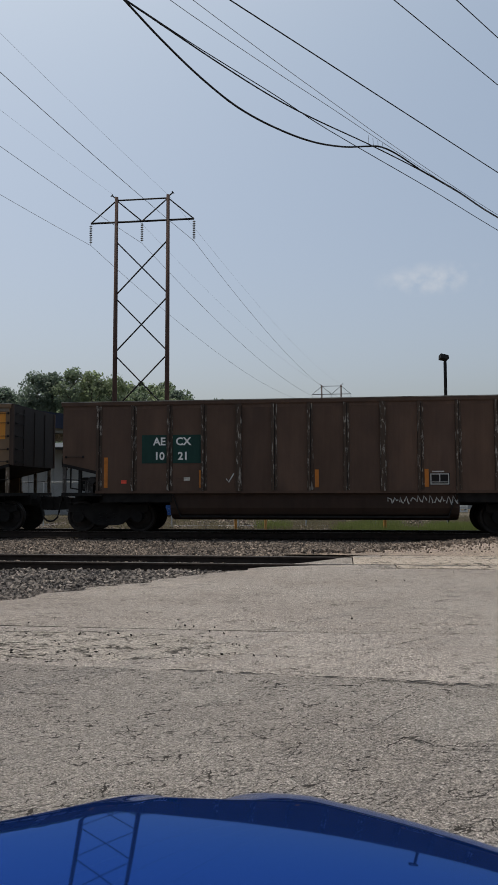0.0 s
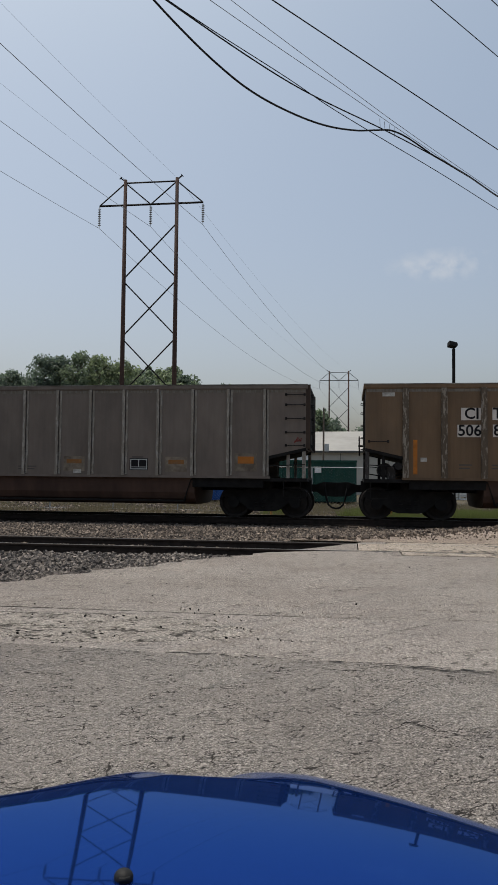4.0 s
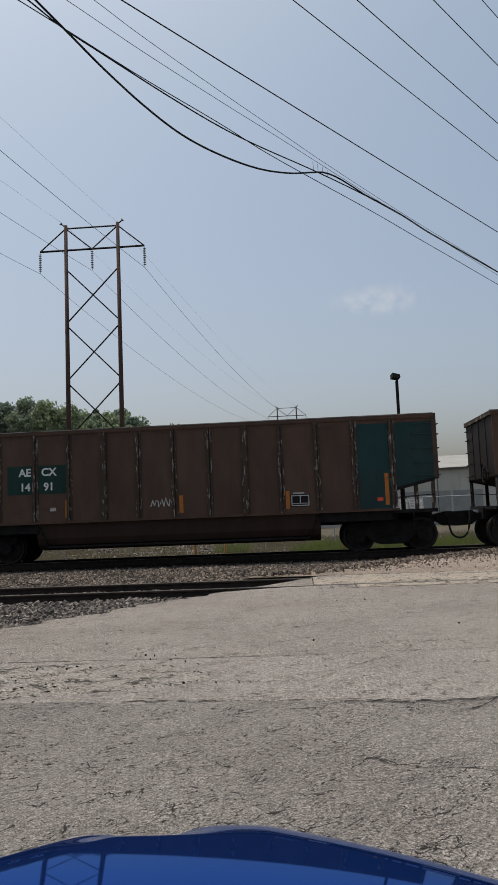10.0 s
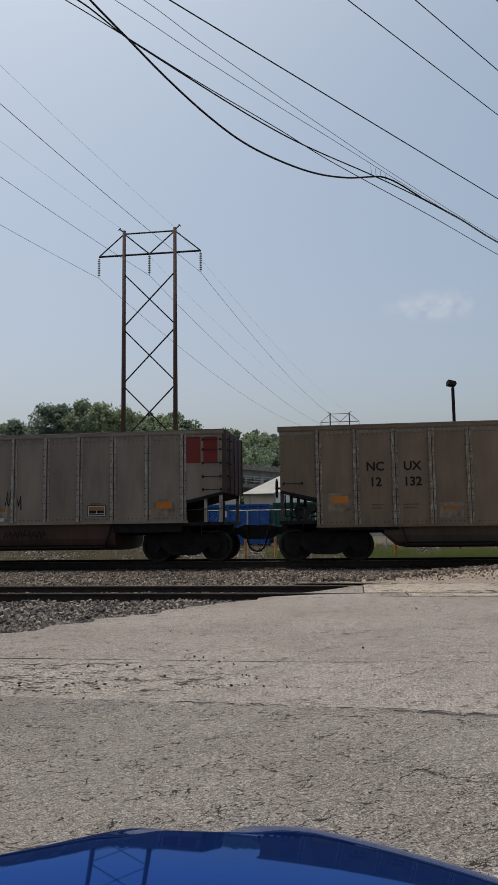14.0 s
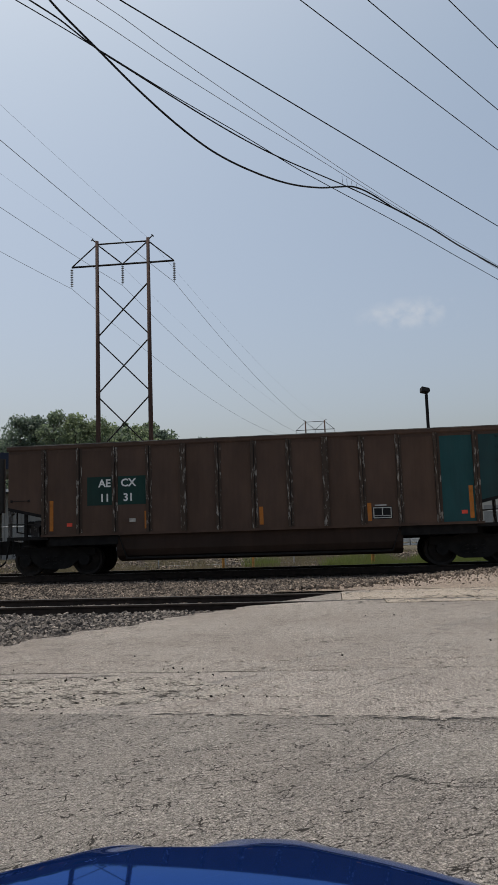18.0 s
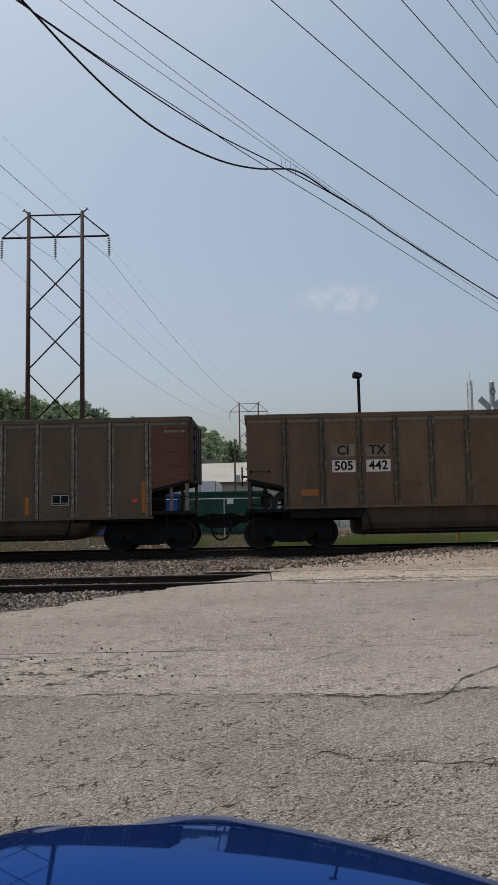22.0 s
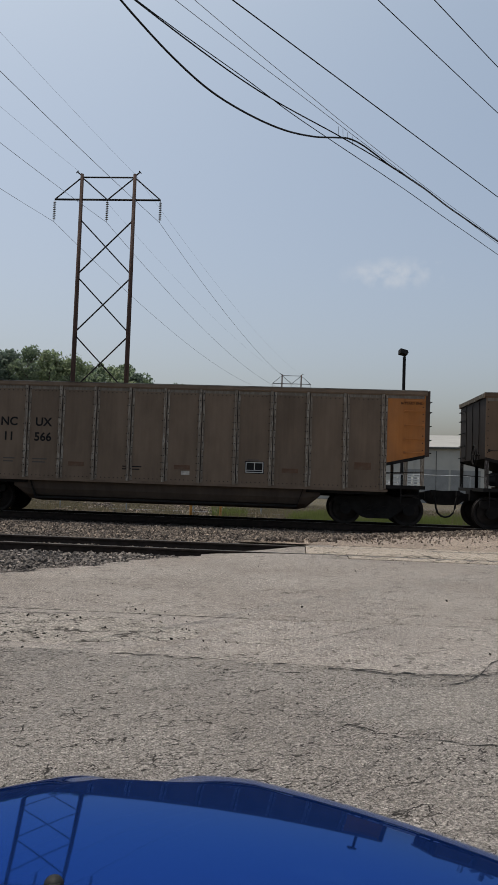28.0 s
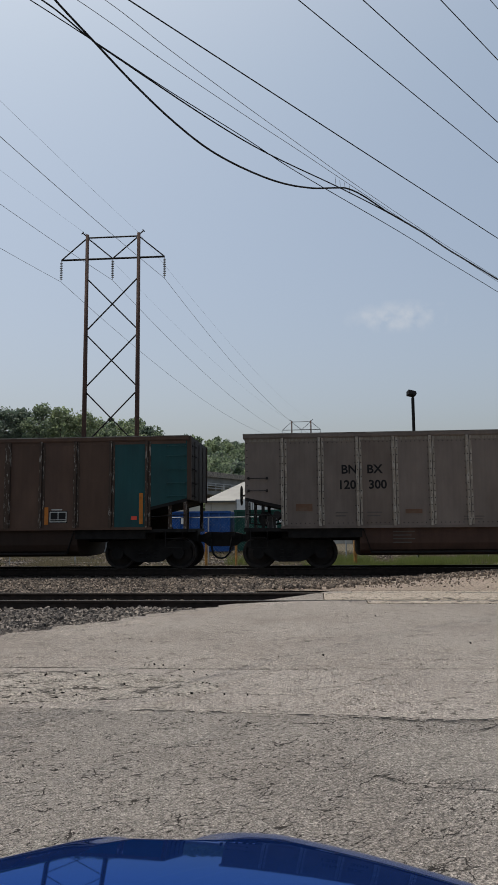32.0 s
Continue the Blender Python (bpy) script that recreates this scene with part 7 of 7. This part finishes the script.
def middle_bed(rng):
    y = rng.uniform(14.7, 21.5)
    x = rng.uniform(-12.5, 6.5)
    e = mid_edge_x(y) + 0.5 * noise.noise((x, y, 7)) - rng.exponential(0.45)
    return (x, y) if x < e else (None, None)


def inside_bed(rng):
    y = rng.uniform(13.2, 14.5)
    x = rng.uniform(-9, -1.4)
    return (x, y)


def far_bed(rng):
    y = rng.uniform(23.2, 30.5)
    x = rng.uniform(-16, 11)
    return (x, y) if y < 25 or x < -1 + 4 * noise.noise((x * 0.4, y * 0.4, 2)) else (None, None)


def train_bed(rng):
    return rng.uniform(-14, 11), rng.uniform(21.3, 23.3)


def yard_bed(rng):
    return rng.uniform(-28, 8), rng.uniform(25, 46)


def crossing_dust(rng):
    y = rng.uniform(15.2, 21.3)
    x = mid_edge_x(y) - 0.3 + rng.exponential(1.1)
    return (x, y) if x < 9 else (None, None)


stones("ballast", 13000, near_bed, 0.046, 31, "grey and brown crushed stone beside the siding", material=M_STONE_GREY)
stones("ballast", 21000, middle_bed, 0.042, 32, "brown-grey crushed stone between the lines")
stones("ballast", 1800, inside_bed, 0.04, 33, "dark crushed stone between the siding rails")
stones("ballast", 15000, far_bed, 0.055, 34, "pale crushed stone beyond the main line")
stones("ballast", 9000, yard_bed, 0.08, 36, "mixed pale and brown rubble beyond the line")
stones("ballast", 700, crossing_dust, 0.022, 37, "loose gravel strewn on the crossing", lift=True)
stones("ballast", 5000, train_bed, 0.045, 35, "crushed stone under the train")


# ---------------------------------------------------------------- the car that carries the camera
M_BLUE = mat("blue_car_paint", (0.015, 0.05, 0.25), 0.03, metal=0.78, scale=300, var=0.04)
nodes_of(M_BLUE)[1].inputs["Specular Tint"].default_value = (0.42, 0.6, 0.92, 1)
M_TYRE = mat("tyre_rubber", (0.02, 0.02, 0.02), 0.8, scale=8, var=0.2)
CAR_AZ = -12.0
NOZZLE = (-0.048, 0.579)


def hood_edge(s):
    """How far ahead of the eye the bonnet folds over, at s to its right."""
    if s > 0.148:
        r = s - 0.148
        return 0.9095 - 0.7439 * r - 0.9403 * r * r + 1.478 * r ** 3
    if s < -0.0252:
        r = min(-0.0252 - s, 0.3)
        return 0.9095 - 0.8932 * r - 1.6029 * r * r + 9.388 * r ** 3
    return 0.9095


def hood_z(s, q):
    """Height of the bonnet at s to the right of and q ahead of the eye: a crowned sheet that folds down at the nose, with a crease."""
    edge, w = hood_edge(s), q - 0.8
    z = EYE[2] - 0.32838 - 0.0646 * s - 0.09018 * s * s - 0.13343 * w - 0.16605 * w * w - 0.05114 * s * w - 0.14829 * s ** 3 - 0.0529 * s * s * w - 0.19249 * s * w * w - 0.01812 * w ** 3
    near = min(1.0, max(0.0, (q - edge + 0.06) / 0.05))
    z -= 0.01877 * math.exp(-((s - 0.01161) / 0.04601) ** 2) * near * near * (3 - 2 * near)
    over, fold = max(0.0, q - (edge - 0.0715)), max(0.0, q - edge)
    return z - 0.62216 * over * over - 22 * fold * fold


def own_car():
    c = anchor("car", pose(0, 0, 0, 0, 0, -CAR_AZ))
    ss = np.linspace(-0.6, 0.7, 131)
    lip = 0.11
    bm = bmesh.new()
    cols = []
    for s in ss:
        e = hood_edge(s)
        qs = np.r_[np.linspace(0.02, e - 0.3, 24)[:-1], np.linspace(e - 0.3, e - 0.09, 24)[:-1], np.linspace(e - 0.09, e + lip, 80)]
        cols.append([bm.verts.new((s, q, hood_z(s, q))) for q in qs])
    for a, b in zip(cols, cols[1:]):
        for i in range(len(a) - 1):
            bm.faces.new((a[i], b[i], b[i + 1], a[i + 1]))
    part("bonnet", bm, M_BLUE, c, smooth=True)
    front = [(s, hood_edge(s) + lip) for s in ss]
    foot = [hood_z(s, q) for s, q in front]
    # the nose below the bonnet's lip, down to the bumper
    bm = bmesh.new()
    rings = [[bm.verts.new((s, q + d, (z - 0.002) * (1 - f) + 0.24 * f)) for (s, q), z in zip(front, foot)] for d, f in ((-0.004, 0.0), (0.012, 0.25), (0.03, 0.5), (0.02, 0.8), (-0.05, 1.0))]
    for a, b in zip(rings, rings[1:]):
        for i in range(len(a) - 1):
            bm.faces.new((a[i], a[i + 1], b[i + 1], b[i]))
    part("nose", bm, M_BLUE, c, smooth=True)
    bm = bmesh.new()
    tub = [(-0.6, 0.02), (-0.6, -2.5), (-0.52, -2.75), (-0.3, -2.86), (0.4, -2.86), (0.62, -2.75), (0.7, -2.5), (0.7, 0.02)]
    low, high = [bm.verts.new((x, y, 0.24)) for x, y in tub], [bm.verts.new((x * 0.97 + 0.0015, y, 0.7)) for x, y in tub]
    for k in range(8):
        bm.faces.new((low[k], low[(k + 1) % 8], high[(k + 1) % 8], high[k]))
    bm.faces.new(low)
    bm.faces.new(high[::-1])
    part("lower_body", bm, M_BLUE, c)
    # the wings beside the bonnet and the scuttle behind it
    for s in (-0.6, 0.7):
        bm = bmesh.new()
        qs = np.linspace(0.02, hood_edge(s) + lip, 20)
        up = [bm.verts.new((s, q, hood_z(s, q) - 0.002)) for q in qs]
        dn = [bm.verts.new((s, q, 0.24)) for q in qs]
        for i in range(19):
            bm.faces.new((up[i], up[i + 1], dn[i + 1], dn[i]))
        part("wing", bm, M_BLUE, c)
    bm = bmesh.new()
    up = [bm.verts.new((s, 0.02, hood_z(s, 0.02) - 0.002)) for s in ss[::10]]
    dn = [bm.verts.new((s, 0.022, 0.69)) for s in ss[::10]]
    for i in range(len(up) - 1):
        bm.faces.new((up[i], up[i + 1], dn[i + 1], dn[i]))
    part("scuttle", bm, M_TYRE, c)
    for s in (-0.52, 0.6):
        for q in (-0.35, -2.1):
            bm = bmesh.new()
            wheel_profile(bm, [(0.2, -0.1), (0.29, -0.11), (0.315, -0.07), (0.32, 0.0), (0.315, 0.07), (0.29, 0.11), (0.2, 0.1)], 24)
            w = part("wheel", bm, M_TYRE, c)
            w.matrix_basis = pose(s * 1.06, q, 0.32, 0, 0, 90)
    # washer nozzle: a small black hooded block on the bonnet
    s, q = NOZZLE
    bm = bmesh.new()
    bmesh.ops.create_uvsphere(bm, u_segments=16, v_segments=10, radius=0.0075)
    bmesh.ops.scale(bm, vec=(1.0, 1.1, 0.85), verts=bm.verts)
    box(bm, -0.004, 0.004, -0.009, -0.006, 0.0, 0.003)
    z = part("washer_nozzle", bm, M_CABLE, c, "small black washer nozzle", smooth=True)
    z.matrix_basis = pose(s, q, hood_z(s, q) + 0.001, -5, 0, 10)
    tagged(c, "glossy blue car with a creased bonnet", "car")


own_car()


def motions():
    for k, car in TRAIN.items():
        walk(car, [(t, pose(car_x(k, t), TRACK_Y, RAIL_Z)) for t in range(33)])
    ticks = [i / 10 for i in range(321)]
    turn = [math.degrees((SPEED * t + GAIN * t * t) / 0.457) for t in ticks]
    for w, d in WHEELS:
        walk(w, [(t, pose(d, 0, 0.457, 0, a, 0)) for t, a in zip(ticks, turn)])


motions()
